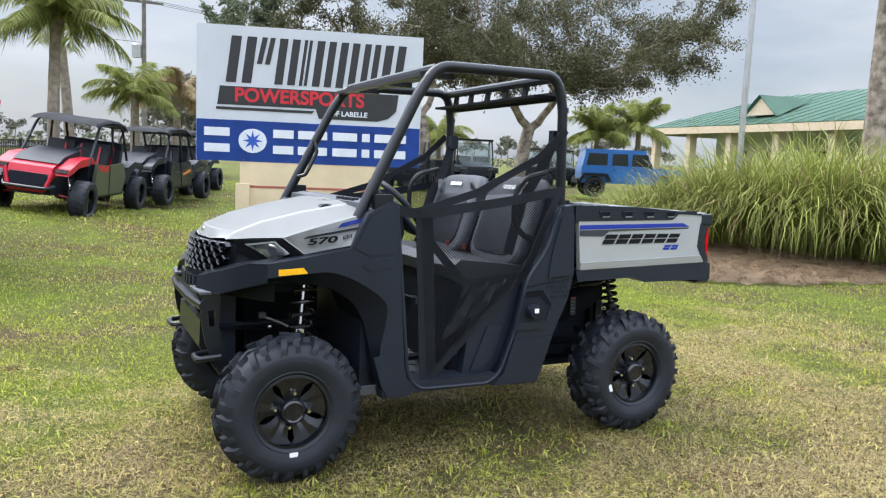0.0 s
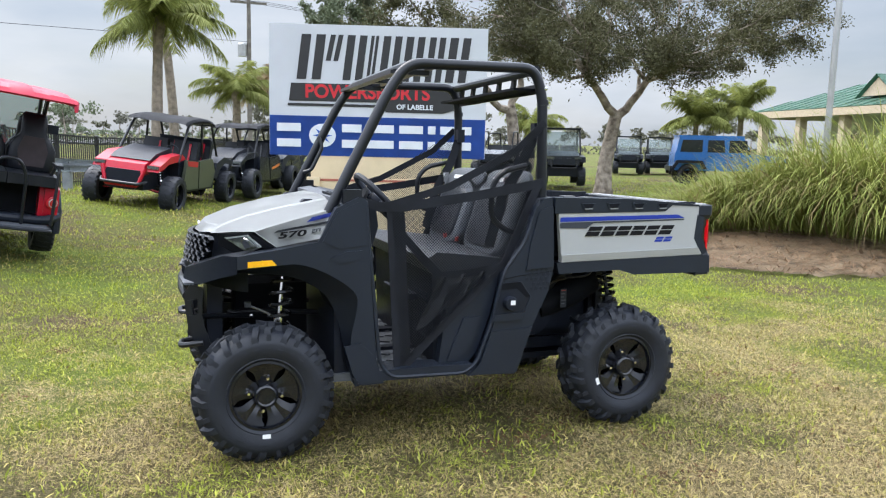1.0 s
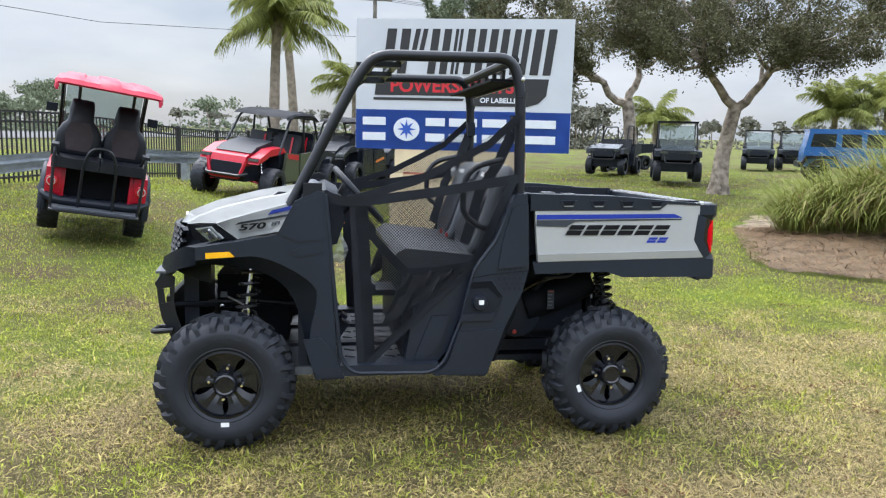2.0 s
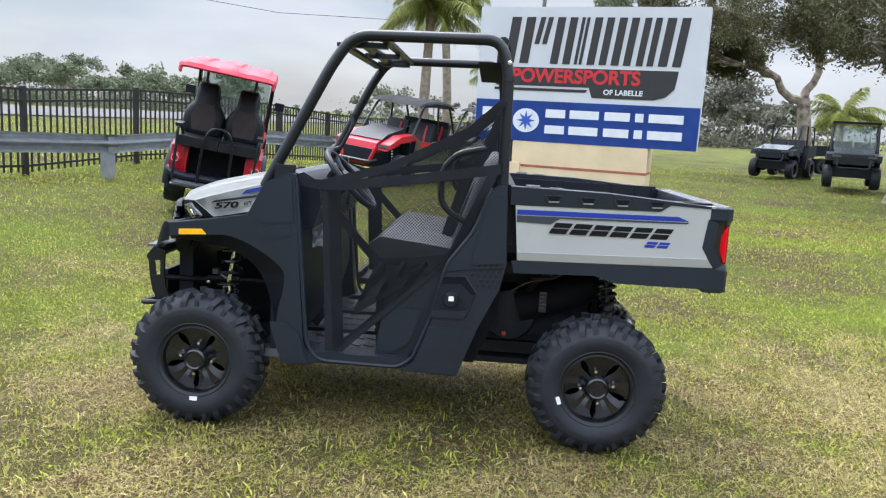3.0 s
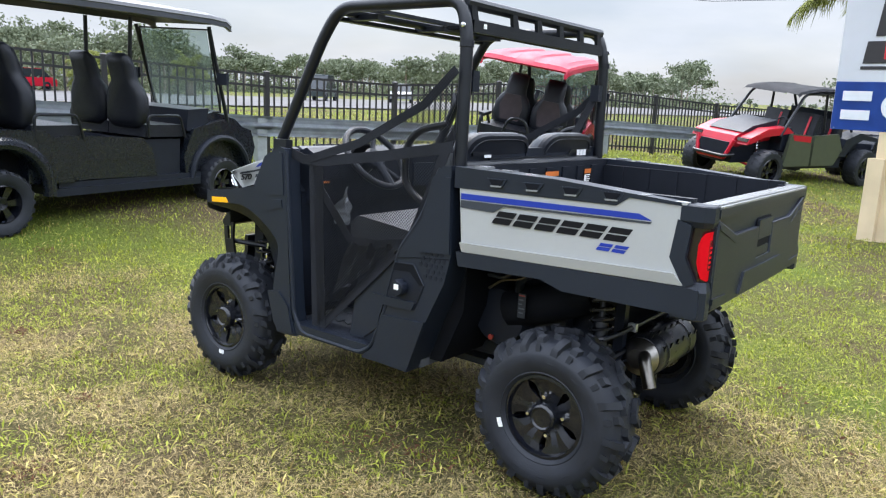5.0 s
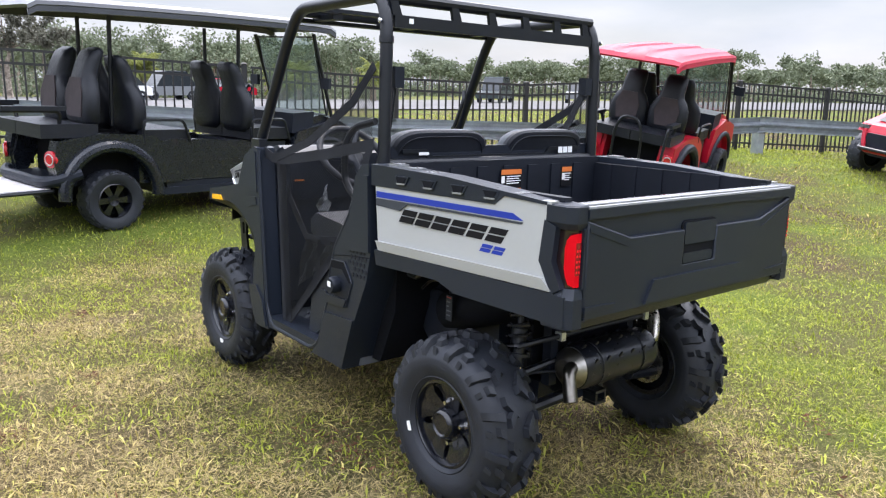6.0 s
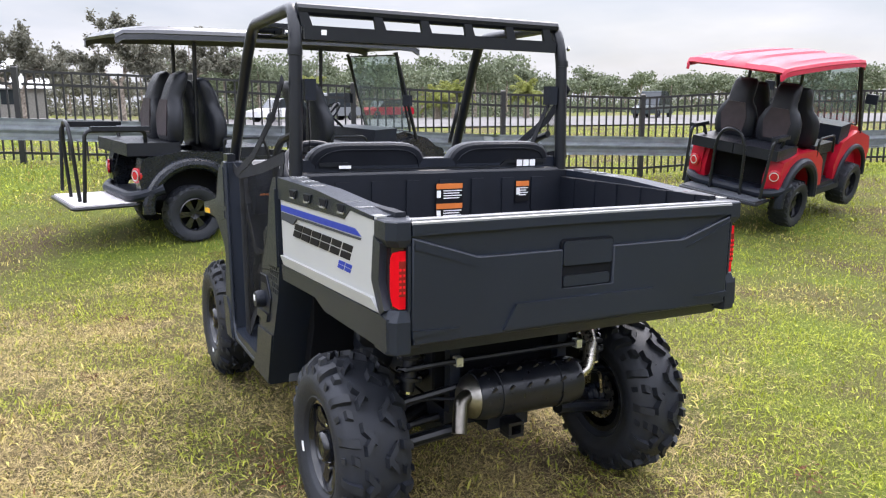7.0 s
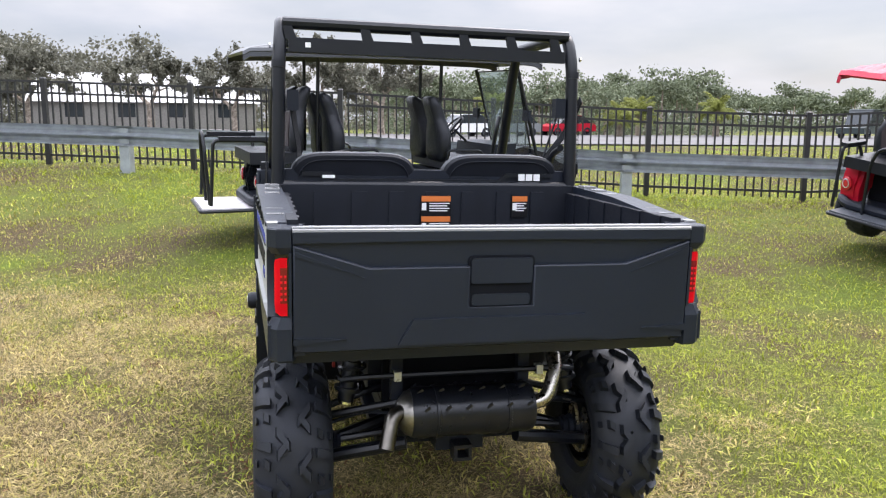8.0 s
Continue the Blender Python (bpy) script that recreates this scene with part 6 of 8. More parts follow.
def golf_cart(name, label, m, body, roof_mt, rows, wheelbase, roof_z=2.05, deck="cart_floor"):
    """Lifted golf cart that looks along +x; rows of forward seats plus a rear-facing one. Origin: ground below the rear axle."""
    g = thing(name, label, "golf cart", m)
    L, r = wheelbase, 0.285
    front_top = L - (0.36 if rows == 1 else 0.22)
    side = 0.56
    for s in (-1, 1):
        simple_wheel(g, 0, s * 0.50, r, r, 0.23, s)
        simple_wheel(g, L, s * 0.50, r, r, 0.23, s)
        # rear flank with the wheel arch cut out
        arch = [(0.40 * math.cos(radians(a)), r + 0.08 + 0.40 * math.sin(radians(a))) for a in range(0, 181, 20)]
        ol = [(-0.46, 0.42), (-0.50, 0.62), (-0.44, 0.84), (-0.10, 0.90), (0.42, 0.88), (0.62, 0.74), (0.70, 0.42)] + [(0.42, 0.42)] + arch[1:-1] + [(-0.42, 0.42)]
        bm = bmesh.new()
        fs = add_prism(bm, ol, s * side, s * (side - 0.20))
        bevel(bm, 0.035, 3, [f for f in fs])
        fl = part("rear_flank", bm, M[body], g)
        bm = bmesh.new()
        add_tube(bm, [(0.44 * math.cos(radians(a)), s * (side + 0.01), r + 0.07 + 0.43 * math.sin(radians(a))) for a in range(-5, 186, 10)], 0.058, 10)
        part("arch_flare", bm, M["black_paint" if body == "black_paint" else "plastic_dark"], fl)
        # front flank
        arch = [(L + 0.40 * math.cos(radians(a)), r + 0.08 + 0.40 * math.sin(radians(a))) for a in range(0, 181, 20)]
        ol = [(L - 0.52, 0.42), (L - 0.55, 0.60), (L - 0.42, 0.88), (L + 0.05, 0.98), (L + 0.48, 0.86), (L + 0.56, 0.66), (L + 0.50, 0.46)] + arch[:-1] + [(L - 0.42, 0.42)]
        bm = bmesh.new()
        fs = add_prism(bm, ol, s * (side - 0.02), s * (side - 0.10))
        bevel(bm, 0.010, 1, [f for f in fs])
        ff = part("front_flank", bm, M[body], g)
        bm = bmesh.new()
        add_tube(bm, [(L + 0.44 * math.cos(radians(a)), s * (side - 0.01), r + 0.07 + 0.43 * math.sin(radians(a))) for a in range(0, 181, 10)], 0.032, 8)
        part("arch_flare", bm, M["plastic_dark"], ff)
        part("headlight", boxes((L + 0.46, L + 0.56, s * 0.40 - 0.09, s * 0.40 + 0.09, 0.70, 0.80), b=0.02), M["lamp_glass"], g)
        tl = part("tail_light", lathe([(0.075, 0.0), (0.075, 0.02), (0.05, 0.03), (0.0005, 0.03)], 16, "x", (0, 0, 0)), M["cart_lens"], g, "round red tail lamp")
        tl.matrix_local = pose(-0.505, s * 0.495, 0.68, 0, 0, 180 - s * 18)
        part("corner_pod", prism([(-0.50, 0.54), (-0.515, 0.66), (-0.48, 0.84), (-0.30, 0.87), (-0.30, 0.54)], s * 0.565, s * 0.41, b=0.025), M[body], g)
        part("mount_bar", tube([(-0.50, s * 0.20, 0.50), (-0.58, s * 0.26, 0.44), (-0.58, s * 0.42, 0.44), (-0.50, s * 0.46, 0.50)], 0.012, 6, 0.03), M["cage"], g)
        part("ring", lathe([(0.052, 0.0), (0.052, 0.033), (0.043, 0.035), (0.043, 0.0)], 16, "x", closed=True), M["aluminium_trim"], tl)
        # roof posts
        part("roof_post", tube([(L + 0.10, s * 0.53, 0.95), (front_top, s * 0.54, roof_z - 0.05)], 0.021, 8), M["cage"], g)
        xr = 0.14
        part("roof_post", tube([(xr, s * 0.30, 0.95), (xr, s * 0.32, roof_z - 0.05)], 0.020, 8), M["cage"], g)
        if rows > 1:
            sp = part("side_panel", prism([(0.44, 0.44), (0.46, 0.80), (0.62, 0.84), (L - 1.10, 0.80), (L - 0.98, 0.70), (L - 0.92, 0.42)], s * (side - 0.015), s * (side - 0.10), b=0.025), M[body], g, "smooth black side panel below the seats")
            part("panel_rib", prism([(0.80, 0.60), (0.84, 0.625), (L - 1.12, 0.615), (L - 1.08, 0.595)], s * (side - 0.010), s * (side - 0.03), b=0.004), M[body], sp)
            part("roof_post", tube([(L - 1.05, s * 0.30, 0.95), (L - 1.05, s * 0.32, roof_z - 0.05)], 0.020, 8), M["cage"], g)
        # seat-side rails
        for k in range(rows):
            x = L - 1.05 - k * (L - 1.36) / max(1, rows - 1) if rows > 1 else L - 1.22
            part("arm_rail", tube([(x + 0.02, s * 0.55, 0.80), (x + 0.0, s * 0.56, 1.02), (x + 0.42, s * 0.56, 1.02), (x + 0.50, s * 0.55, 0.80)], 0.014, 8, 0.06), M["cage"], g)
        part("mirror", boxes((L - 0.16, L - 0.12, s * 0.66 - 0.08, s * 0.66 + 0.06, 1.36, 1.48), b=0.02), M["plastic_dark"], g)
        # rear guard rails
        part("rear_grab", tube([(-0.40, s * 0.42, 0.86), (-0.42, s * 0.50, 1.10), (-0.95 if rows > 1 else -0.70, s * 0.50, 1.10), (-0.98 if rows > 1 else -0.74, s * 0.48, 0.45)], 0.018, 8, 0.06), M["cage"], g)
        part("arm_pad", boxes((-0.90 if rows > 1 else -0.68, -0.38, s * 0.50 - 0.04, s * 0.50 + 0.04, 1.10, 1.14), b=0.015), M["vinyl_black"], g)
    arch_x = -0.98 if rows > 1 else -0.66
    part("step_bar", tube([(arch_x + 0.02, -0.19, 0.42), (arch_x - 0.02, -0.18, 0.98), (arch_x - 0.03, -0.10, 1.16), (arch_x - 0.03, 0.10, 1.16), (arch_x - 0.02, 0.18, 0.98), (arch_x + 0.02, 0.19, 0.42)], 0.018, 8, 0.10), M["cage"], g, "black hoop for standing on the deck")
    # floor, seat boxes, tail
    part("floor", boxes((0.55, L - 0.30, -0.54, 0.54, 0.36, 0.42), b=0.01), M["plastic_dark"], g)
    part("sill", boxes((0.50, L - 0.34, -0.57, 0.57, 0.30, 0.37), b=0.012), M["plastic_dark"], g)
    part("rear_body", boxes((-0.28, 0.55, -0.38, 0.38, 0.42, 0.84), b=0.03), M["well"], g)
    part("rear_tray", boxes((-0.50, -0.26, -0.40, 0.40, 0.42, 0.50), b=0.02), M["plastic_dark"], g)
    part("rear_bumper", tube([(-0.30, -0.60, 0.56), (-0.48, -0.56, 0.50), (-0.56, -0.42, 0.47), (-0.57, 0.42, 0.47), (-0.48, 0.56, 0.50), (-0.30, 0.60, 0.56)], 0.052, 10, 0.10), M["plastic_dark"], g, "black wrap-round bumper")
    part("front_cowl", prism([(L - 0.40, 0.42), (L - 0.34, 0.98), (L - 0.05, 1.06), (L + 0.30, 0.98), (L + 0.52, 0.82), (L + 0.55, 0.50), (L + 0.40, 0.42)], -0.46, 0.46, b=0.03), M[body], g, "rounded front cowl")
    part("dash", prism([(L - 0.48, 0.86), (L - 0.46, 1.08), (L - 0.16, 1.10), (L - 0.20, 0.86)], -0.50, 0.50, b=0.02), M["plastic_dark"], g)
    part("bumper", boxes((L + 0.52, L + 0.62, -0.42, 0.42, 0.40, 0.52), b=0.03), M["plastic_dark"], g)
    part("steering_column", tube([(L - 0.30, 0.25, 0.95), (L - 0.62, 0.25, 1.22)], 0.016, 8), M["cage"], g)
    sw = part("steering_wheel", lathe([(0.165, -0.012), (0.180, 0.0), (0.165, 0.012), (0.152, 0.0)], 24, "z", closed=True), M["plastic_dark"], g)
    sw.matrix_local = pose(L - 0.64, 0.25, 1.24, 0, -48, 0)
    part("steering_hub", boxes((-0.15, 0.15, -0.03, 0.03, -0.012, 0.012), b=0.006), M["plastic_dark"], sw)
    for k in range(rows):
        x = L - 1.05 - k * (L - 1.36) / max(1, rows - 1) if rows > 1 else L - 1.22
        part("seat_base", boxes((x - 0.02, x + 0.48, -0.50, 0.50, 0.42, 0.78), b=0.02), M["plastic_dark" if k == 0 else body], g)
        for s in (-1, 1):
            cart_seat(g, x, s * 0.265, 0.78, 1, high=0.72)
    for s in (-1, 1):
        cart_seat(g, -0.10, s * 0.265, 0.84, -1, high=0.72)
    end = -1.06 if rows > 1 else -0.80
    part("rear_step", boxes((end, -0.52, -0.46, 0.46, 0.385, 0.42), b=0.008), M[deck], g, "fold-down rear deck")
    part("step_frame", tube([(-0.50, -0.48, 0.40), (end - 0.02, -0.48, 0.39), (end - 0.02, 0.48, 0.39), (-0.50, 0.48, 0.40)], 0.018, 8, 0.04), M["cage"], g)
    # windscreen
    ws = part("windscreen_frame", tube([(L + 0.02, -0.50, 1.06), (front_top + 0.02, -0.51, roof_z - 0.08), (front_top + 0.02, 0.51, roof_z - 0.08), (L + 0.02, 0.50, 1.06), (L + 0.02, -0.50, 1.06)], 0.012, 6), M["cage"], g)
    pane = part("pane", prism([(L + 0.018, 1.07), (front_top + 0.02, roof_z - 0.09), (front_top + 0.014, roof_z - 0.09), (L + 0.012, 1.07)], -0.49, 0.49), M["windscreen"], ws, "greenish clear windscreen")
    pane.visible_shadow = False
    # roof: nearly flat, with broad ribs along it and a deep edge
    x0, x1 = (-0.92, L - 0.28) if rows == 1 else (-0.66, L + 0.08)
    half = 0.58 if rows == 1 else 0.60
    across = [(-1.0, -0.075), (-0.99, -0.030), (-1.0, -0.022), (-0.97, 0.010), (-0.86, 0.022), (-0.82, 0.045), (-0.50, 0.058), (-0.46, 0.036), (-0.22, 0.044), (-0.18, 0.068)]
    across = across + [(-u, z) for u, z in across[::-1]]
    bm = bmesh.new()
    rowsv = []
    for t, drop, k in ((0, 0.05, 0.0), (0.02, 0.012, 0.3), (0.10, 0.0, 1.0), (0.3, -0.008, 1.0), (0.5, -0.012, 1.0), (0.7, -0.008, 1.0), (0.90, 0.0, 1.0), (0.97, 0.015, 0.4), (1.0, 0.055, 0.0)):
        rowsv.append([bm.verts.new((x0 + (x1 - x0) * t, half * u * (0.97 if k == 0 else 1.0), roof_z - drop + (0.06 * t if rows > 1 else 0.0) + (z if abs(u) > 0.9 else 0.015 + (z - 0.015) * k))) for u, z in across])
    for p, q in zip(rowsv, rowsv[1:]):
        for j in range(len(across) - 1):
            bm.faces.new((p[j], q[j], q[j + 1], p[j + 1]))
    bmesh.ops.recalc_face_normals(bm, faces=bm.faces[:])
    bmesh.ops.solidify(bm, geom=bm.faces[:], thickness=0.03)
    part("roof", bm, M[roof_mt], g, "moulded roof with broad ribs")
    return g


golf_cart("golf_cart", "bright red lifted golf cart with red roof and black seats", pose(-3.40, 6.22, 0.095, 9.0, -4.4, 105), "red_paint", "red_roof", 1, 1.62, 1.90, "vinyl")
golf_cart("golf_cart", "long black six-seat golf cart with black roof and pale deck", pose(-5.04, -0.30, 0.165, 2.0, 0.9, 99.8), "black_paint", "roof_black", 2, 2.58, 2.0)


def sport_buggy(name, label, m, front_mt, side_mt, seats4=True, accent=None):
    """Long-travel sport side-by-side that looks along -x. Origin: ground below the front axle."""
    b = thing(name, label, "side-by-side", m)
    L = 2.95 if seats4 else 2.2
    r = 0.37
    for s in (-1, 1):
        for x in (0, L):
            simple_wheel(b, x, s * 0.73, r, r, 0.28, s, 5)
            part("suspension_arm", tube([(x - 0.12, s * 0.20, 0.45), (x, s * 0.62, r)], 0.022, 8), M["red_paint" if x == 0 and front_mt == "red_paint" else "cage"], b)
            part("suspension_arm", tube([(x + 0.14, s * 0.20, 0.52), (x, s * 0.62, r + 0.08)], 0.020, 8), M["cage"], b)
        build_shock(b, (0.02, s * 0.50, 0.42), (0.18, s * 0.34, 0.90), 7, 0.045)
        build_shock(b, (L, s * 0.50, 0.42), (L - 0.25, s * 0.34, 0.95), 7, 0.045)
        fl = part("front_fender", prism([(-0.46, 0.80), (-0.38, 0.92), (0.05, 1.08), (0.60, 1.12), (0.80, 1.02), (0.45, 0.98), (0.0, 0.94), (-0.25, 0.85)], s * 0.62, s * 0.40, b=0.02), M[front_mt], b)
        part("headlight", boxes((-0.46, -0.33, s * 0.50 - 0.10, s * 0.50 + 0.10, 0.85, 0.91), b=0.015), M["lamp_glass"], fl)
        part("door", prism([(0.52, 0.42), (0.62, 1.02), (1.22, 0.98), (1.30, 0.42)], s * 0.72, s * 0.66, b=0.015), M[side_mt], b)
        if seats4:
            part("door", prism([(1.36, 0.42), (1.30, 0.98), (2.04, 1.02), (2.26, 0.70), (2.06, 0.42)], s * 0.72, s * 0.66, b=0.015), M[side_mt], b)
        part("rear_fender", prism([(L - 0.78, 0.60), (L - 0.62, 0.92), (L - 0.20, 1.04), (L + 0.42, 0.94), (L + 0.46, 0.86), (L - 0.05, 0.92), (L - 0.40, 0.78), (L - 0.55, 0.58)], s * 0.72, s * 0.40, b=0.02), M["plastic_dark"], b)
        if accent:
            part("accent", prism([(1.45, 0.72), (2.02, 0.82), (2.06, 0.76), (1.46, 0.66)], s * 0.724, s * 0.719), M[accent], b)
        else:
            part("accent", prism([(0.64, 1.00), (1.20, 0.97), (1.20, 0.86), (0.70, 0.90)], s * 0.724, s * 0.719), M[front_mt], b)
        part("cage_side", tube([(0.42, s * 0.62, 0.96), (0.98, s * 0.56, 1.72), (L - 0.75, s * 0.56, 1.76), (L - 0.30, s * 0.58, 1.05)], 0.026, 8, 0.14), M["cage"], b)
        for x in ((1.62,) if seats4 else ()):
            part("cage_post", tube([(x + 0.10, s * 0.62, 0.86), (x, s * 0.57, 1.74)], 0.024, 8), M["cage"], b)
    part("hood", prism([(-0.54, 0.76), (-0.46, 0.92), (0.05, 1.10), (0.55, 1.12), (0.60, 0.86), (-0.42, 0.71)], -0.36, 0.36, b=0.05), M[front_mt], b, "sharp pointed hood")
    part("nose_lower", prism([(-0.48, 0.44), (-0.50, 0.73), (0.58, 0.86), (0.60, 0.44)], -0.36, 0.36, b=0.03), M["plastic_dark"], b)
    part("nose_grille", prism([(-0.36, 0.64), (-0.30, 0.80), (0.30, 0.80), (0.36, 0.64), (0.22, 0.44), (-0.22, 0.44)], -0.57, -0.48, "x", b=0.02), M["plastic_dark"], b)
    part("hood_scoop", prism([(-0.32, 0.99), (-0.08, 1.10), (0.60, 1.22), (0.60, 1.10), (-0.05, 1.00)], -0.38, 0.38, b=0.03), M["plastic_dark"], b)
    part("front_bumper", tube([(-0.50, -0.42, 0.60), (-0.68, -0.34, 0.56), (-0.68, 0.34, 0.56), (-0.50, 0.42, 0.60)], 0.030, 8, 0.06), M["cage"], b)
    part("nose_trim", tube([(-0.54, -0.40, 0.85), (-0.60, -0.30, 0.52), (-0.60, 0.30, 0.52), (-0.54, 0.40, 0.85)], 0.036, 8, 0.05), M[front_mt], b)
    part("tub", boxes((0.45, L - 0.55, -0.64, 0.64, 0.36, 0.62), b=0.03), M["plastic_dark"], b)
    part("rear_body", boxes((L - 0.60, L + 0.30, -0.40, 0.40, 0.46, 0.95), b=0.04), M["plastic_dark"], b)
    part("dash", prism([(0.50, 0.70), (0.50, 1.08), (0.72, 1.12), (0.78, 0.95), (0.70, 0.70)], -0.60, 0.60, b=0.02), M["plastic_dark"], b)
    for x in ((0.95, 1.72) if seats4 else (1.05,)):
        for s in (-1, 1):
            part("seat", prism([(x, 0.60), (x, 0.74), (x + 0.42, 0.72), (x + 0.58, 1.36), (x + 0.70, 1.34), (x + 0.56, 0.60)], s * 0.32 - 0.25, s * 0.32 + 0.25, b=0.04), M["vinyl_black"], b)
            part("harness", prism([(x + 0.42, 0.80), (x + 0.555, 1.30), (x + 0.545, 1.30), (x + 0.41, 0.80)], s * 0.32 - 0.12, s * 0.32 - 0.08), M[front_mt], b)
    roof = bmesh.new()
    rowsv = []
    for x, z in ((0.72, 1.71), (0.80, 1.765), (1.05, 1.81), (1.45, 1.845), (L - 1.05, 1.845), (L - 0.72, 1.80), (L - 0.58, 1.74), (L - 0.52, 1.68)):
        rowsv.append([roof.verts.new((x, 0.62 * u, z + d)) for u, d in ((-1.0, -0.055), (-0.94, -0.012), (-0.6, 0.008), (-0.5, -0.006), (0.5, -0.006), (0.6, 0.008), (0.94, -0.012), (1.0, -0.055))])
    for a, c in zip(rowsv, rowsv[1:]):
        for k in range(7):
            roof.faces.new((a[k], c[k], c[k + 1], a[k + 1]))
    bmesh.ops.solidify(roof, geom=roof.faces[:], thickness=0.03)
    part("roof", roof, M["roof_matt"], b, "arched dark grey roof panel")
    part("rear_panel", prism([(L - 0.62, 0.90), (L - 0.70, 1.40), (L - 0.64, 1.40), (L - 0.54, 0.90)], -0.56, 0.56, b=0.01), M["plastic_dark"], b)
    part("steering_wheel", lathe([(0.145, -0.012), (0.16, 0.0), (0.145, 0.012), (0.132, 0.0)], 20, "x", (0.86, -0.30, 1.12), closed=True), M["plastic_dark"], b)
    return b


M["roof_matt"] = surface("matt_grey_roof", (0.042, 0.044, 0.052), 0.7, vary=0.1, spec=0.3)
M["orange_paint"] = surface("orange_paint", (0.55, 0.16, 0.02), 0.4, vary=0.06)
sport_buggy("sport_buggy", "red and dark green four-seat sport buggy with grey roof", pose(-2.10, 11.62, 0.045, 6.0, 0, 68), "red_paint", "green_paint")
sport_buggy("sport_buggy", "black four-seat sport buggy with an orange side mark", pose(-0.25, 15.4, ground_z(0, 16.5), 0, 0, 64), "black_paint", "black_paint", accent="orange_paint")
sport_buggy("sport_buggy", "plain black four-seat sport buggy with grey roof", pose(0.85, 19.4, ground_z(1, 20), 0, 0, 64), "black_paint", "black_paint", accent="grey")

# ---- plants ----
def leaf_material(name, dark, light, rough=0.55, sheen=0.2):
    """Leaves that differ one from the other, with light coming through."""
    m = bpy.data.materials.new(name)
    m.use_nodes = True
    n, l = m.node_tree.nodes, m.node_tree.links
    b = n["Principled BSDF"]
    geo = n.new("ShaderNodeNewGeometry")
    ramp = n.new("ShaderNodeValToRGB")
    ramp.color_ramp.elements[0].color, ramp.color_ramp.elements[1].color = (*dark, 1), (*light, 1)
    tc = n.new("ShaderNodeTexCoord")
    big = n.new("ShaderNodeTexNoise")
    big.inputs["Scale"].default_value, big.inputs["Detail"].default_value = 0.7, 3.0
    l.new(tc.outputs["Object"], big.inputs["Vector"])
    mix = n.new("ShaderNodeMath")
    mix.operation = "MULTIPLY_ADD"
    mix.inputs[1].default_value = 0.55
    add = n.new("ShaderNodeMapRange")
    add.inputs["To Min"].default_value, add.inputs["To Max"].default_value = -0.05, 0.50
    l.new(big.outputs["Fac"], add.inputs["Value"])
    l.new(geo.outputs["Random Per Island"], mix.inputs[0])
    l.new(add.outputs["Result"], mix.inputs[2])
    l.new(mix.outputs["Value"], ramp.inputs["Fac"])
    l.new(ramp.outputs["Color"], b.inputs["Base Color"])
    b.inputs["Roughness"].default_value = rough
    b.inputs["Specular IOR Level"].default_value = 0.12
    tr = n.new("ShaderNodeBsdfTranslucent")
    l.new(ramp.outputs["Color"], tr.inputs["Color"])
    ms = n.new("ShaderNodeMixShader")
    ms.inputs["Fac"].default_value = sheen
    l.new(b.outputs["BSDF"], ms.inputs[1])
    l.new(tr.outputs["BSDF"], ms.inputs[2])
    l.new(ms.outputs["Shader"], n["Material Output"].inputs["Surface"])
    return m


M["oak_leaf"] = leaf_material("oak_leaf", (0.040, 0.043, 0.022), (0.15, 0.145, 0.075), sheen=0.3)
M["palm_leaf"] = leaf_material("palm_leaf", (0.085, 0.11, 0.025), (0.34, 0.36, 0.11), sheen=0.4)
# Distance haze is put into these leaf colours: lighter and greyer than near foliage
M["wood_leaf"] = leaf_material("hazed_leaf", (0.078, 0.096, 0.062), (0.20, 0.23, 0.145))
M["wood_leaf_dark"] = leaf_material("hazed_leaf_dark", (0.085, 0.086, 0.068), (0.19, 0.186, 0.145))
M["reed"] = leaf_material("reed_blade", (0.09, 0.13, 0.02), (0.42, 0.44, 0.13), sheen=0.3)
M["reed_dry"] = leaf_material("reed_dry", (0.16, 0.11, 0.05), (0.42, 0.32, 0.17))
M["bark"] = surface("oak_bark", (0.16, 0.125, 0.095), 0.9, vary=0.35, scale=5, bump=0.9, bump_scale=30, second=(0.26, 0.22, 0.18))
M["palm_bark"] = surface("palm_bark", (0.22, 0.18, 0.14), 0.9, vary=0.3, scale=6, bump=0.9, bump_scale=25)


def mesh_from(name, verts, faces_idx, loop_size, material):
    """A mesh from arrays: verts (n, 3), faces all of one size."""
    me = bpy.data.meshes.new(name)
    me.vertices.add(len(verts))
    me.vertices.foreach_set("co", np.asarray(verts, dtype=np.float32).ravel())
    nf = len(faces_idx)
    me.loops.add(nf * loop_size)
    me.loops.foreach_set("vertex_index", np.asarray(faces_idx, dtype=np.int32).ravel())
    me.polygons.add(nf)
    me.polygons.foreach_set("loop_start", np.arange(0, nf * loop_size, loop_size, dtype=np.int32))
    me.polygons.foreach_set("loop_total", np.full(nf, loop_size, dtype=np.int32))
    me.update(calc_edges=True)
    me.materials.append(material)
    return me


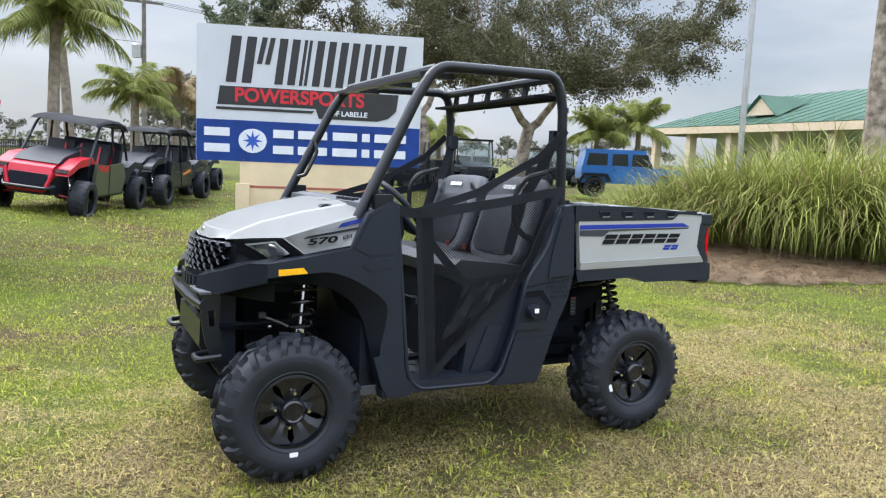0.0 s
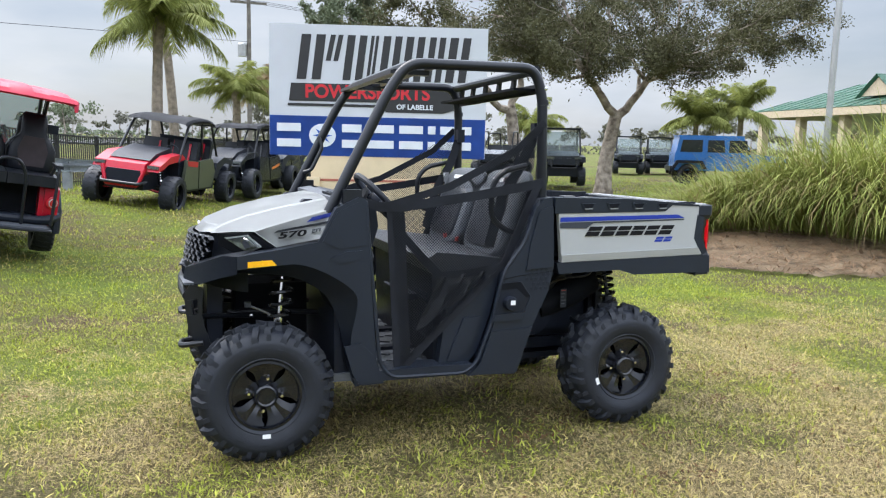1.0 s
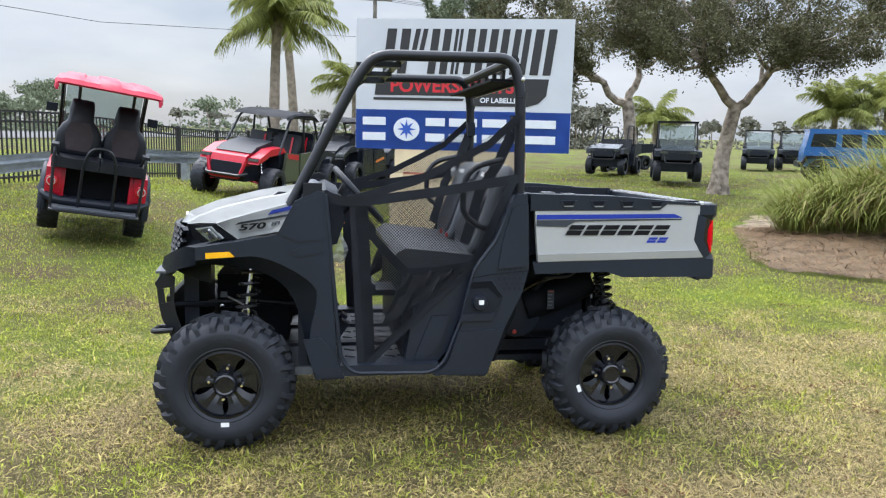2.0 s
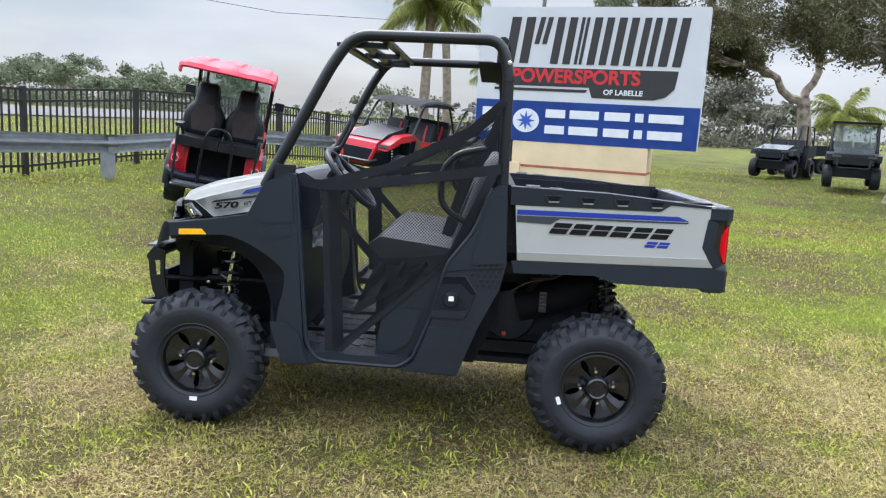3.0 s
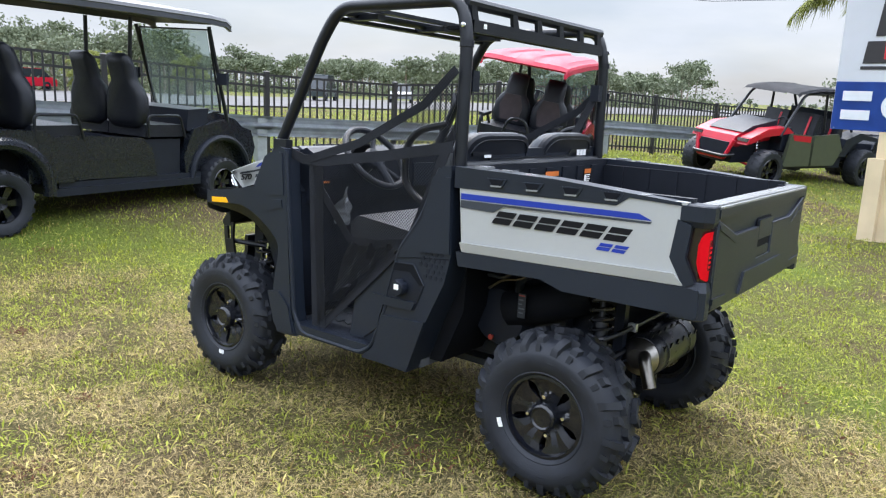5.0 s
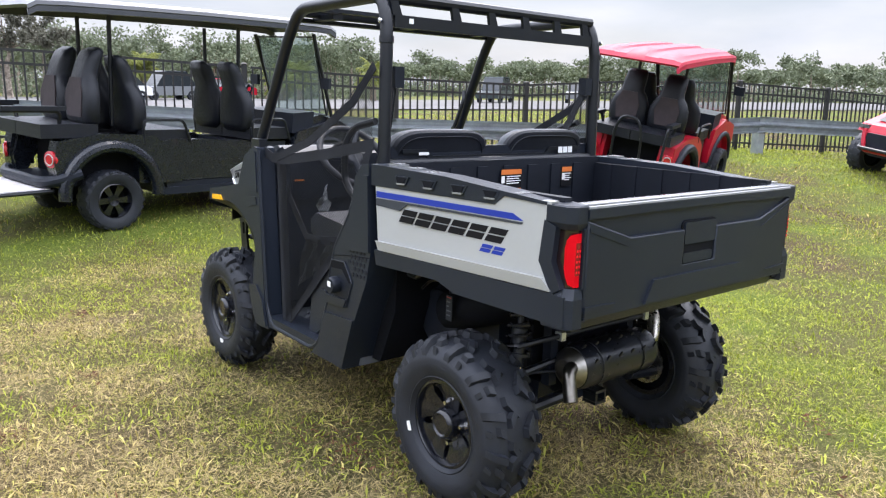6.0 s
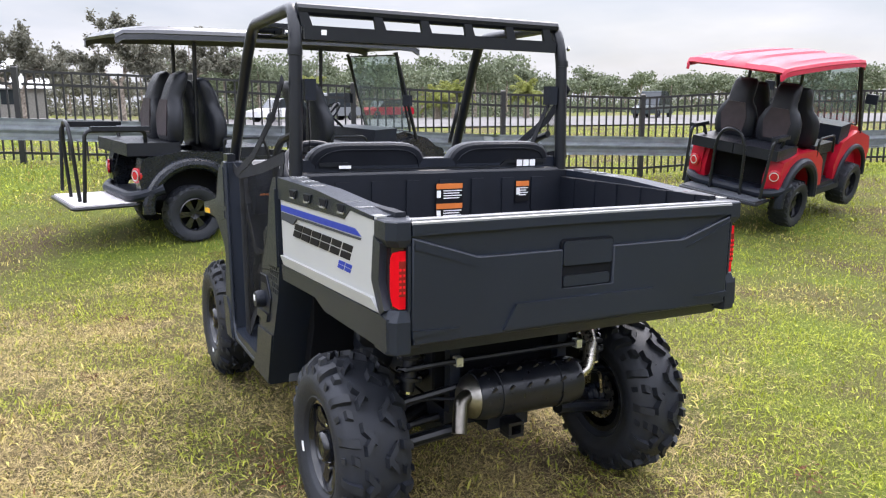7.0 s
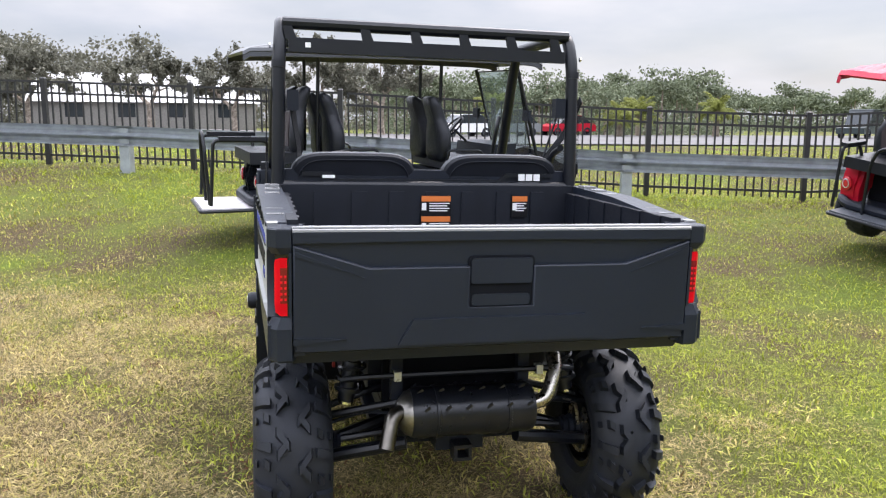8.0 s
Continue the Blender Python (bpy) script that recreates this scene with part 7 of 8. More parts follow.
def leaf_mesh(name, centres, size, rng, material, droop=0.0, slim=0.45):
    """One small folded leaf (a diamond) at each centre."""
    n = len(centres)
    d = rng.normal(size=(n, 3))
    d[:, 2] -= droop
    d /= np.linalg.norm(d, axis=1, keepdims=True)
    o = rng.normal(size=(n, 3))
    o -= (o * d).sum(1, keepdims=True) * d
    o /= np.linalg.norm(o, axis=1, keepdims=True)
    s = size * rng.uniform(0.6, 1.4, size=(n, 1))
    v = np.stack([centres - d * s, centres + o * s * slim, centres + d * s, centres - o * s * slim], axis=1).reshape(-1, 3)
    return mesh_from(name, v, np.arange(4 * n).reshape(-1, 4), 4, material)


def oak(label, x, y, trunk_h, trunk_r, crown, leaves, leaf_size, seed, lean=(0, 0), limbs=9, z0=0.0, mt="oak_leaf"):
    """Live oak: the trunk forks into two or three limbs, which branch towards the masses of the crown; twigs carry the leaves.
    crown: list of (dx, dy, z, rx, ry, rz) masses."""
    rng = np.random.default_rng(seed)
    t = thing("oak_tree", label, "tree", pose(x, y, z0))
    bm = bmesh.new()
    fork = Vector((lean[0], lean[1], trunk_h))
    add_tube(bm, [Vector((0, 0, -0.3)), Vector((0, 0, 0.05)), Vector((lean[0] * 0.1, lean[1] * 0.2, trunk_h * 0.35)), Vector((lean[0] * 0.6, lean[1] * 0.6, trunk_h * 0.75)), fork], [trunk_r * 1.7, trunk_r * 1.25, trunk_r, trunk_r * 0.92, trunk_r * 0.86], 12)

    def jitter(k):
        return Vector(rng.uniform(-k, k, 3))

    def branch(a, e, r0, r1, sag, seg):
        """A crooked branch from a to e; returns its points."""
        n = 6
        pts = []
        for i in range(n + 1):
            f = i / n
            p = a.lerp(e, f) + Vector((0, 0, -sag * math.sin(math.pi * f)))
            if 0 < i < n:
                p += jitter(0.05 * (e - a).length)
            pts.append(p)
        add_tube(bm, pts, [r0 + (r1 - r0) * (i / n) ** 0.7 for i in range(n + 1)], seg)
        return pts
    groups = [[m for m in crown if m[0] < -0.6], [m for m in crown if m[0] >= -0.6]]
    twigs = []
    for group in groups:
        if not group:
            continue
        c = sum((Vector(m[:3]) for m in group), Vector()) / len(group)
        top = fork.lerp(c, 0.55)
        limb = branch(fork - Vector((0, 0, 0.12)), top, trunk_r * 0.66, trunk_r * 0.38, 0.10, 9)
        for dx, dy, cz, rx, ry, rz in group:
            end = Vector((dx, dy, cz))
            arm = branch(limb[int(rng.integers(3, 7))], end, trunk_r * 0.34, trunk_r * 0.12, 0.15, 7)
            for k in range(limbs):
                v = Vector(rng.normal(size=3)).normalized() * float(rng.uniform(0.55, 1.0))
                e = end + Vector((v.x * rx, v.y * ry, v.z * rz if v.z > -0.5 else v.z * rz * 0.7))
                sub = branch(arm[int(rng.integers(2, 7))], e, trunk_r * 0.10, 0.010, 0.05, 5)
                for q in range(6):
                    a = sub[int(rng.integers(2, 7))]
                    out = (a - Vector((dx * 0.6, dy * 0.6, cz - 0.6))).normalized() + jitter(0.9)
                    out.z -= 0.25
                    w = a + out.normalized() * float(rng.uniform(0.25, 0.62)) * min(1.0, rx * 0.5)
                    add_tube(bm, [a, a.lerp(w, 0.5) + jitter(0.04), w], [0.010, 0.007, 0.003], 3, caps=False)
                    twigs.append((a, w))
    part("trunk", bm, M["bark"], t, "grey-brown forked trunk and limbs")
    a = np.array([q[0] for q in twigs])
    w = np.array([q[1] for q in twigs])
    pick = rng.integers(0, len(twigs), leaves)
    f = rng.uniform(0.1, 1.15, (leaves, 1))
    pts = a[pick] * (1 - f) + w[pick] * f + rng.normal(size=(leaves, 3)) * (0.07 + 0.11 * rng.uniform(size=(leaves, 1)))
    me = leaf_mesh("crown", pts, leaf_size, rng, M[mt], droop=0.4)
    c = new("crown", me)
    c.parent = t
    tagged(c, "crown of many small dull green leaves")
    return t


def palm(label, x, y, height, frond, count, seed, lean=(0.0, 0.0), r=0.13, mt="palm_leaf", z0=0.0):
    """Feather palm: ringed trunk, arching fronds with many leaflets."""
    rng = np.random.default_rng(seed)
    t = thing("palm_tree", label, "palm", pose(x, y, z0))
    bm = bmesh.new()
    pts, rad = [], []
    for i in range(15):
        f = i / 14
        pts.append((lean[0] * f * f, lean[1] * f * f, -0.2 + (height + 0.2) * f))
        rad.append(r * (1.35 - 0.45 * f + (0.05 if i % 2 else 0.0)) + (0.06 if i > 12 else 0))
    add_tube(bm, pts, rad, 10)
    part("trunk", bm, M["palm_bark"], t, "ringed grey palm trunk")
    top = np.array([lean[0], lean[1], height])
    for k in range(count):
        a = 2 * math.pi * (k * 0.381966) + rng.uniform(-0.2, 0.2)
        up = rng.uniform(-0.30, 1.35)
        L = frond * rng.uniform(0.8, 1.1)
        segs = 16
        spine = []
        p = top + np.array([0, 0, rng.uniform(-0.1, 0.15)])
        for i in range(segs + 1):
            f = i / segs
            el = up - 1.65 * f * f * (0.9 if up > 0.2 else 0.6)
            spine.append(p.copy())
            p = p + np.array([math.cos(a) * math.cos(el), math.sin(a) * math.cos(el), math.sin(el)]) * L / segs
        verts, faces = [], []
        side = np.array([-math.sin(a), math.cos(a), 0])
        for i in range(1, segs + 1):
            for sub in (0.0, 0.2, 0.4, 0.6, 0.8):
                c = spine[i - 1] * (1 - sub) + spine[i] * sub
                d = spine[i] - spine[i - 1]
                d /= np.linalg.norm(d)
                f = (i - 1 + sub) / segs
                ll = frond * 0.28 * (math.sin(math.pi * min(1, f * 0.9 + 0.12)) ** 0.6)
                for s in (-1, 1):
                    e = c + (side * s * 0.75 + d * 0.55 + np.array([0, 0, rng.uniform(-1.15, -0.2)])) * ll * rng.uniform(0.75, 1.15)
                    w = d * 0.0115 * (frond / 2)
                    b = len(verts)
                    verts += [c - w, c + w, (c + e) / 2 + w * 1.3 + np.array([0, 0, 0.05 * ll]), e, (c + e) / 2 - w * 1.3 + np.array([0, 0, 0.05 * ll])]
                    faces.append((b, b + 1, b + 2, b + 3, b + 4))
        me = mesh_from("frond", np.array(verts), np.array(faces), 5, M[mt])
        ob = new("frond", me)
        ob.parent = t
    return t


palm("tall feather palm with a ringed grey trunk", -1.88, 21.0, 5.0, 2.3, 26, 3, (0.15, 0.0), 0.14)
palm("tall slim palm beside another one", -1.35, 26.0, 6.6, 2.4, 22, 4, (-0.5, 0.0), 0.14)
palm("young feather palm with bright green fronds", 1.24, 31.9, 3.5, 2.3, 20, 5, (0, 0), 0.17)
palm("young palm with brownish drooping fronds", 3.3, 34.5, 3.9, 2.2, 18, 6, (0, 0), 0.17, "reed_dry")
palm("bushy palm with bright green fronds by the lot", 22.7, 27.8, 2.9, 2.2, 26, 7)
palm("bushy palm with bright green fronds by the lot", 24.6, 26.9, 3.3, 2.2, 26, 8)
palm("small palm far across the lot", 18.3, 37.0, 2.7, 2.2, 20, 9)

oak("live oak with a forked trunk and wide crown", 11.15, 16.8, 2.35, 0.22,
    [(-1.2, -0.5, 4.3, 2.2, 2.0, 1.2), (1.6, -1.0, 4.6, 2.4, 2.0, 1.3), (4.0, -1.6, 4.9, 2.2, 2.0, 1.2), (-3.4, 0.5, 5.0, 2.2, 2.0, 1.5), (0.4, 1.5, 6.2, 3.0, 2.6, 1.7), (3.0, 0.5, 6.6, 2.6, 2.4, 1.6), (-2.0, 0.0, 7.0, 2.6, 2.4, 1.5), (6.0, -1.2, 6.0, 1.6, 1.6, 1.0), (1.4, -1.6, 3.9, 2.2, 1.8, 0.8), (-2.8, -0.4, 4.0, 1.8, 1.6, 0.8)],
    90000, 0.044, 11, (0.35, 0.0), 14, z0=0.15)
oak("second live oak with a leaning trunk", 11.9, 25.1, 2.8, 0.26,
    [(-3.0, 0, 5.6, 2.6, 2.4, 1.7), (0, -1, 6.0, 2.8, 2.4, 1.8), (2.6, 0, 5.6, 2.6, 2.4, 1.6), (-5.0, 0, 7.2, 2.4, 2.2, 1.6), (-0.5, 0, 8.2, 3.2, 2.8, 1.8), (-4.6, -0.3, 4.4, 1.7, 1.6, 1.0), (-2.6, 0.3, 4.3, 1.6, 1.5, 0.9), (-6.2, 0, 5.4, 1.4, 1.4, 1.0)],
    60000, 0.060, 12, (-0.3, 0.0), 12, z0=0.1)
oak("live oak with thick bark and overhanging twigs", 14.75, 7.4, 6.4, 0.36,
    [(-4.0, 1.6, 7.1, 1.9, 1.5, 0.5), (-1.5, 1.0, 8.4, 2.6, 2.0, 1.3), (1.5, 0.5, 8.0, 3.0, 2.6, 1.6), (3.5, -1.0, 6.6, 2.4, 2.4, 1.4)],
    26000, 0.055, 13, (0.0, 0.0), z0=0.0)
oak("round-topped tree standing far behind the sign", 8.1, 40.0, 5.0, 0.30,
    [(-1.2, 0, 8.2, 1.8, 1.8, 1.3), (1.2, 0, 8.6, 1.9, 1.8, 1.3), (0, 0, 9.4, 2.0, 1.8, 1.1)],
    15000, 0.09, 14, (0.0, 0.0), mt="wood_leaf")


def reed_clump(x, y, blades, length, spread, seed):
    """A clump of long arching grass blades."""
    rng = np.random.default_rng(seed)
    n, segs = blades, 6
    a = rng.uniform(0, 2 * math.pi, n)
    rad = spread * np.sqrt(rng.uniform(0, 1, n))
    base = np.stack([rad * np.cos(a), rad * np.sin(a), np.zeros(n)], 1)
    az = a + rng.normal(0, 0.8, n)
    L = length * rng.uniform(0.55, 1.15, n)
    el0 = rng.uniform(0.70, 1.42, n)
    bend = rng.uniform(0.9, 3.2, n)
    w = rng.uniform(0.008, 0.017, n)
    side = np.stack([-np.sin(az), np.cos(az), np.zeros(n)], 1)
    p = base.copy()
    rows = []
    for i in range(segs + 1):
        f = i / segs
        ww = (w * (1 - f) ** 0.6)[:, None]
        rows.append((p - side * ww, p + side * ww))
        el = el0 - bend * f * f
        p = p + np.stack([np.cos(az) * np.cos(el), np.sin(az) * np.cos(el), np.sin(el)], 1) * (L / segs)[:, None]
    v = np.stack([np.stack(r, 1) for r in rows], 1).reshape(n, -1, 3)
    k = v.shape[1]
    quad = np.array([[2 * i, 2 * i + 1, 2 * i + 3, 2 * i + 2] for i in range(segs)])
    dry = rng.uniform(size=n) < 0.13
    g = thing("fountain_grass", "big clump of arching green grass with dry tips", "ornamental grass", pose(x, y, ground_z(x, y) - 0.03), "grass clumps in the mulch bed")
    for nm, mask, mt in (("green_blades", ~dry, "reed"), ("dry_blades", dry, "reed_dry")):
        vv = v[mask].reshape(-1, 3)
        m = mask.sum()
        ii = (quad[None] + (np.arange(m) * k)[:, None, None]).reshape(-1, 4)
        ob = new(nm, mesh_from(nm, vv, ii, 4, M[mt]))
        ob.parent = g
        tagged(ob, kind="stuff")
    return g


for i, (x, y, n, L, s) in enumerate(((7.45, 7.15, 900, 1.2, 0.5), (7.9, 6.8, 1300, 1.45, 0.55), (8.4, 6.2, 1700, 1.75, 0.65), (8.8, 5.6, 2300, 2.15, 0.75), (9.4, 4.8, 2800, 2.45, 0.8), (10.1, 4.1, 2800, 2.45, 0.8), (10.5, 5.6, 1700, 2.3, 0.7), (11.5, 3.7, 1700, 2.3, 0.7))):
    reed_clump(x, y, n, L, s, 40 + i)

# ---- mulch bed ----
M["mulch"] = surface("pine_straw", (0.105, 0.075, 0.044), 0.95, vary=0.3, scale=3, bump=0.9, bump_scale=70, second=(0.18, 0.138, 0.086))
M["needle"] = leaf_material("straw_needle", (0.08, 0.045, 0.025), (0.34, 0.23, 0.14))
BED = [(5.1, 5.0), (4.95, 4.3), (5.3, 3.6), (6.1, 3.0), (7.3, 2.65), (10, 2.1), (13, 2.0), (16, 4.0), (16.5, 8.0), (13, 11), (9.6, 12.5), (7.8, 10.2), (6.2, 7.2)]


def in_bed(x, y):
    c = False
    for (ax, ay), (bx, by) in zip(BED, BED[1:] + BED[:1]):
        if (ay > y) != (by > y) and x < (bx - ax) * (y - ay) / (by - ay) + ax:
            c = not c
    return c


def build_mulch():
    bm = bmesh.new()
    step = 0.25
    cache = {}
    for i in range(int(4 / step), int(17 / step)):
        for j in range(int(1.5 / step), int(13 / step)):
            x, y = i * step, j * step
            wob = 0.18 * noise.noise((x * 2, y * 2, 1))
            if in_bed(x + step / 2 + wob, y + step / 2 + wob):
                vs = []
                for a, b in ((0, 0), (1, 0), (1, 1), (0, 1)):
                    k = (i + a, j + b)
                    if k not in cache:
                        px = k[0] * step + 0.09 * noise.noise((k[0] * 1.7, k[1] * 1.7, 2))
                        py = k[1] * step + 0.09 * noise.noise((k[0] * 1.7, k[1] * 1.7, 5))
                        cache[k] = bm.verts.new((px, py, ground_z(px, py) + 0.016 + 0.014 * noise.noise((px * 3, py * 3, 0))))
                    vs.append(cache[k])
                bm.faces.new(vs)
    edge = [e for e in bm.edges if len(e.link_faces) == 1]
    for q in {w for e in edge for w in e.verts}:
        q.co.z = ground_z(q.co.x, q.co.y) - 0.02
    tagged(part("mulch_bed", bm, M["mulch"]), "bed of brown pine straw mulch round the grasses", "mulch", kind="structure")
    rng = np.random.default_rng(77)
    pts = []
    while len(pts) < 26000:
        x, y = rng.uniform(4.5, 13), rng.uniform(1.8, 8.5)
        if in_bed(x, y):
            pts.append((x, y, ground_z(x, y) + 0.05 + rng.uniform(0, 0.025)))
    c = np.array(pts)
    a = rng.uniform(0, math.pi, len(c))
    L = rng.uniform(0.03, 0.11, len(c))
    d = np.stack([np.cos(a), np.sin(a), rng.normal(0, 0.2, len(c))], 1) * L[:, None]
    o = np.stack([-np.sin(a), np.cos(a), np.zeros(len(c))], 1) * 0.005
    v = np.stack([c - d - o, c + d - o, c + d + o, c - d + o], 1).reshape(-1, 3)
    ob = new("straw_litter", mesh_from("straw_litter", v, np.arange(len(v)).reshape(-1, 4), 4, M["needle"]))
    tagged(ob, "loose brown straw lying on the mulch bed", "straw", kind="stuff")


build_mulch()


# ---- woods beyond the road and round the lot ----
def woods(name, label, pieces, leaves, size, seed, mt):
    """Far woods: many ragged crowns of leaf clumps and thin trunks. pieces: (x, y, height, radius)."""
    rng = np.random.default_rng(seed)
    pts = []
    bm = bmesh.new()
    for x, y, h, r in pieces:
        z0 = ground_z(x, y)
        n = int(leaves * h * r / 30)
        m = 14
        cl = rng.normal(size=(m, 3))
        cl /= np.linalg.norm(cl, axis=1, keepdims=True)
        cl *= rng.uniform(0.3, 1.0, (m, 1))
        p = cl[rng.integers(0, m, n)] + rng.normal(size=(n, 3)) * 0.20
        low = rng.uniform(0.48, 0.70)
        pts.append(p * np.array([r, r, h * (1 - low) * 0.55]) + np.array([x, y, z0 + h * (low + (1 - low) * 0.5)]))
        nb = n // 3
        pts.append(np.stack([x + rng.normal(0, r, nb), y + rng.normal(0, r, nb), z0 + np.abs(rng.normal(0, h * 0.22, nb))], 1))
        add_tube(bm, [(x, y, z0 - 0.3), (x + rng.uniform(-0.4, 0.4), y, z0 + h * 0.8)], [0.16, 0.05], 5)
    ob = new(name, leaf_mesh(name, np.concatenate(pts), size, rng, M[mt], 0.1, 0.6))
    tagged(ob, label, "woods", kind="stuff")
    t = part(name + "_trunks", bm, M["bark"], None, "thin trunks of the distant woods", kind="stuff")
    tagged(t, category="woods")


def ring(cx, cy, a0, a1, n, d0, d1, h0, h1, seed):
    rng = random.Random(seed)
    out = []
    for i in range(n):
        a = radians(a0 + (a1 - a0) * (i + rng.random()) / n)
        d = rng.uniform(d0, d1)
        h = rng.uniform(h0, h1) * (1.45 if rng.random() < 0.15 else 1)
        out.append((cx + d * math.cos(a), cy + d * math.sin(a), h, rng.uniform(0.30, 0.62) * h))
    return out


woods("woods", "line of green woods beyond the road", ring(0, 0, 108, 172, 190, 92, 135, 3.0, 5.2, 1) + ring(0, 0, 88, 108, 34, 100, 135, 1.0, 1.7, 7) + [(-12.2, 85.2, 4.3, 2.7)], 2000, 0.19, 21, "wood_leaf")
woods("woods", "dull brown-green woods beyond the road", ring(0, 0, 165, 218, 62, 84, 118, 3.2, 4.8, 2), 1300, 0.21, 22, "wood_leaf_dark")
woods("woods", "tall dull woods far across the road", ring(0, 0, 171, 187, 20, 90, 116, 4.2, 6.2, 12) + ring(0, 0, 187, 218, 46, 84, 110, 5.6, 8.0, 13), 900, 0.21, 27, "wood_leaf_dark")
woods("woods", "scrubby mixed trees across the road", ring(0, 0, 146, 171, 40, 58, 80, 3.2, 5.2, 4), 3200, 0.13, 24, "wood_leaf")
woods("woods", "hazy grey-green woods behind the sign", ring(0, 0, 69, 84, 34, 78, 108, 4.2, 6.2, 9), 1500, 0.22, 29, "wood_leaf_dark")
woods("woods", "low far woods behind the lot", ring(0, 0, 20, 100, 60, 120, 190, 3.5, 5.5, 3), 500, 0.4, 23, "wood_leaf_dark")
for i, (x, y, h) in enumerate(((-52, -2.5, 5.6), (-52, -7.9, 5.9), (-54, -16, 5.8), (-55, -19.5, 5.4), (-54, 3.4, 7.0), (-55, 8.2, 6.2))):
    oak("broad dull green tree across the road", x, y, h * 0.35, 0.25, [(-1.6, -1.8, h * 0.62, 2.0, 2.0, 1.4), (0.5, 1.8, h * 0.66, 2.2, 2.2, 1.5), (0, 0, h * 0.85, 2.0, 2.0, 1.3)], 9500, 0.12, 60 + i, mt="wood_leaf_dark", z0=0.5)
for i, (x, y) in enumerate(((-47, 24), (-50, 27), (-46, 31), (-55, 17))):
    palm("cabbage palm among scrub across the road", x, y, 1.5 + 0.25 * i, 1.8, 24, 80 + i, r=0.2, z0=0.3)

# ---- buildings and poles ----
M["green_roof"] = surface("green_metal_roof", (0.085, 0.185, 0.130), 0.55, vary=0.08, scale=1.0)
M["eave"] = surface("beige_fascia", (0.52, 0.42, 0.30), 0.8, vary=0.08)
M["wall_dull"] = surface("weathered_wall", (0.20, 0.19, 0.17), 0.85, vary=0.15)
M["wall_pale"] = surface("pale_wall", (0.60, 0.58, 0.54), 0.85, vary=0.06)
M["window_dark"] = surface("dark_window", (0.02, 0.025, 0.03), 0.1, vary=0.1)
M["white_roof"] = surface("white_metal_roof", (0.58, 0.59, 0.60), 0.7, vary=0.08)
M["pole_wood"] = surface("weathered_pole", (0.14, 0.125, 0.11), 0.9, vary=0.2, scale=4)
M["aluminium"] = surface("dull_aluminium", (0.42, 0.42, 0.42), 0.4, 0.7, vary=0.06)


def build_hall():
    """Long low building with a hipped green metal roof; local x runs along its front eave."""
    a, c = Vector((32.9, 34.7)), Vector((28.1, 8.6))
    L = (c - a).length
    ang = math.degrees(math.atan2(c.y - a.y, c.x - a.x))
    b = thing("hall", "long beige building with a hipped green metal roof", "building", pose(a.x, a.y, 0, 0, 0, ang))
    D, ze, zr = 13.0, 3.75, 6.0
    bm = bmesh.new()
    e = [(-0.6, -0.6, ze), (L + 0.6, -0.6, ze), (L + 0.6, D + 0.6, ze), (-0.6, D + 0.6, ze), (3.2, D / 2, zr), (L - 3.2, D / 2, zr)]
    v = [bm.verts.new(p) for p in e]
    for q in ((0, 1, 5, 4), (1, 2, 5), (2, 3, 4, 5), (3, 0, 4)):
        bm.faces.new([v[i] for i in q])
    bmesh.ops.solidify(bm, geom=bm.faces[:], thickness=0.12)
    roof = part("roof", bm, M["green_roof"], b, "faded green metal roof", smooth=False)
    for i in range(int(L / 0.9)):
        x = 0.3 + i * 0.9
        y1 = D / 2 * min(1, min(x + 0.6, L + 0.6 - x) / 3.8)
        z1 = ze + (zr - ze) * (y1 + 0.6) / (D / 2 + 0.6)
        part("roof_seam", tube([(x, -0.58, ze + 0.03), (x, y1, z1 + 0.02)], 0.03, 4), M["green_roof"], roof, smooth=False)
    part("fascia", boxes((-0.55, L + 0.55, -0.58, -0.48, ze - 0.42, ze - 0.03)), M["eave"], b, "beige fascia board")
    part("fascia", boxes((-0.58, -0.48, -0.5, D + 0.5, ze - 0.42, ze - 0.03)), M["eave"], b)
    part("wall", boxes((2.0, L - 2, 3.0, D - 1, 0, ze - 0.1)), M["wall_pale"], b)
    for i in range(7):
        x = 3.5 + i * 3.3
        w = part("window", boxes((x, x + 1.6, 2.93, 3.02, 1.0, 2.5)), M["window_dark"], b)
        part("lintel", boxes((x - 0.08, x + 1.68, 2.90, 2.95, 2.5, 2.6)), M["wall_pale"], w)
        part("sill", boxes((x - 0.08, x + 1.68, 2.90, 2.95, 0.9, 1.0)), M["wall_pale"], w)
    for i in range(8):
        x = 0.1 + i * (L - 0.2) / 7
        part("column", boxes((x - 0.22, x + 0.22, -0.3, 0.14, 0, ze - 0.4), b=0.02), M["eave"], b)
    # gable over the entrance
    x = L * 0.335
    g = part("gable", prism([(x - 1.15, ze + 0.55), (x + 1.15, ze + 0.55), (x, ze + 1.45)], 0.6, 1.0), M["eave"], b, "small beige gable in the roof")
    bm = bmesh.new()
    vs = [bm.verts.new(p) for p in ((x - 1.5, 0.45, ze + 0.42), (x, 0.45, ze + 1.62), (x + 1.5, 0.45, ze + 0.42), (x, 4.0, ze + 1.62))]
    bm.faces.new((vs[0], vs[1], vs[3]))
    bm.faces.new((vs[1], vs[2], vs[3]))
    bmesh.ops.solidify(bm, geom=bm.faces[:], thickness=0.08)
    part("gable_roof", bm, M["green_roof"], g, smooth=False)


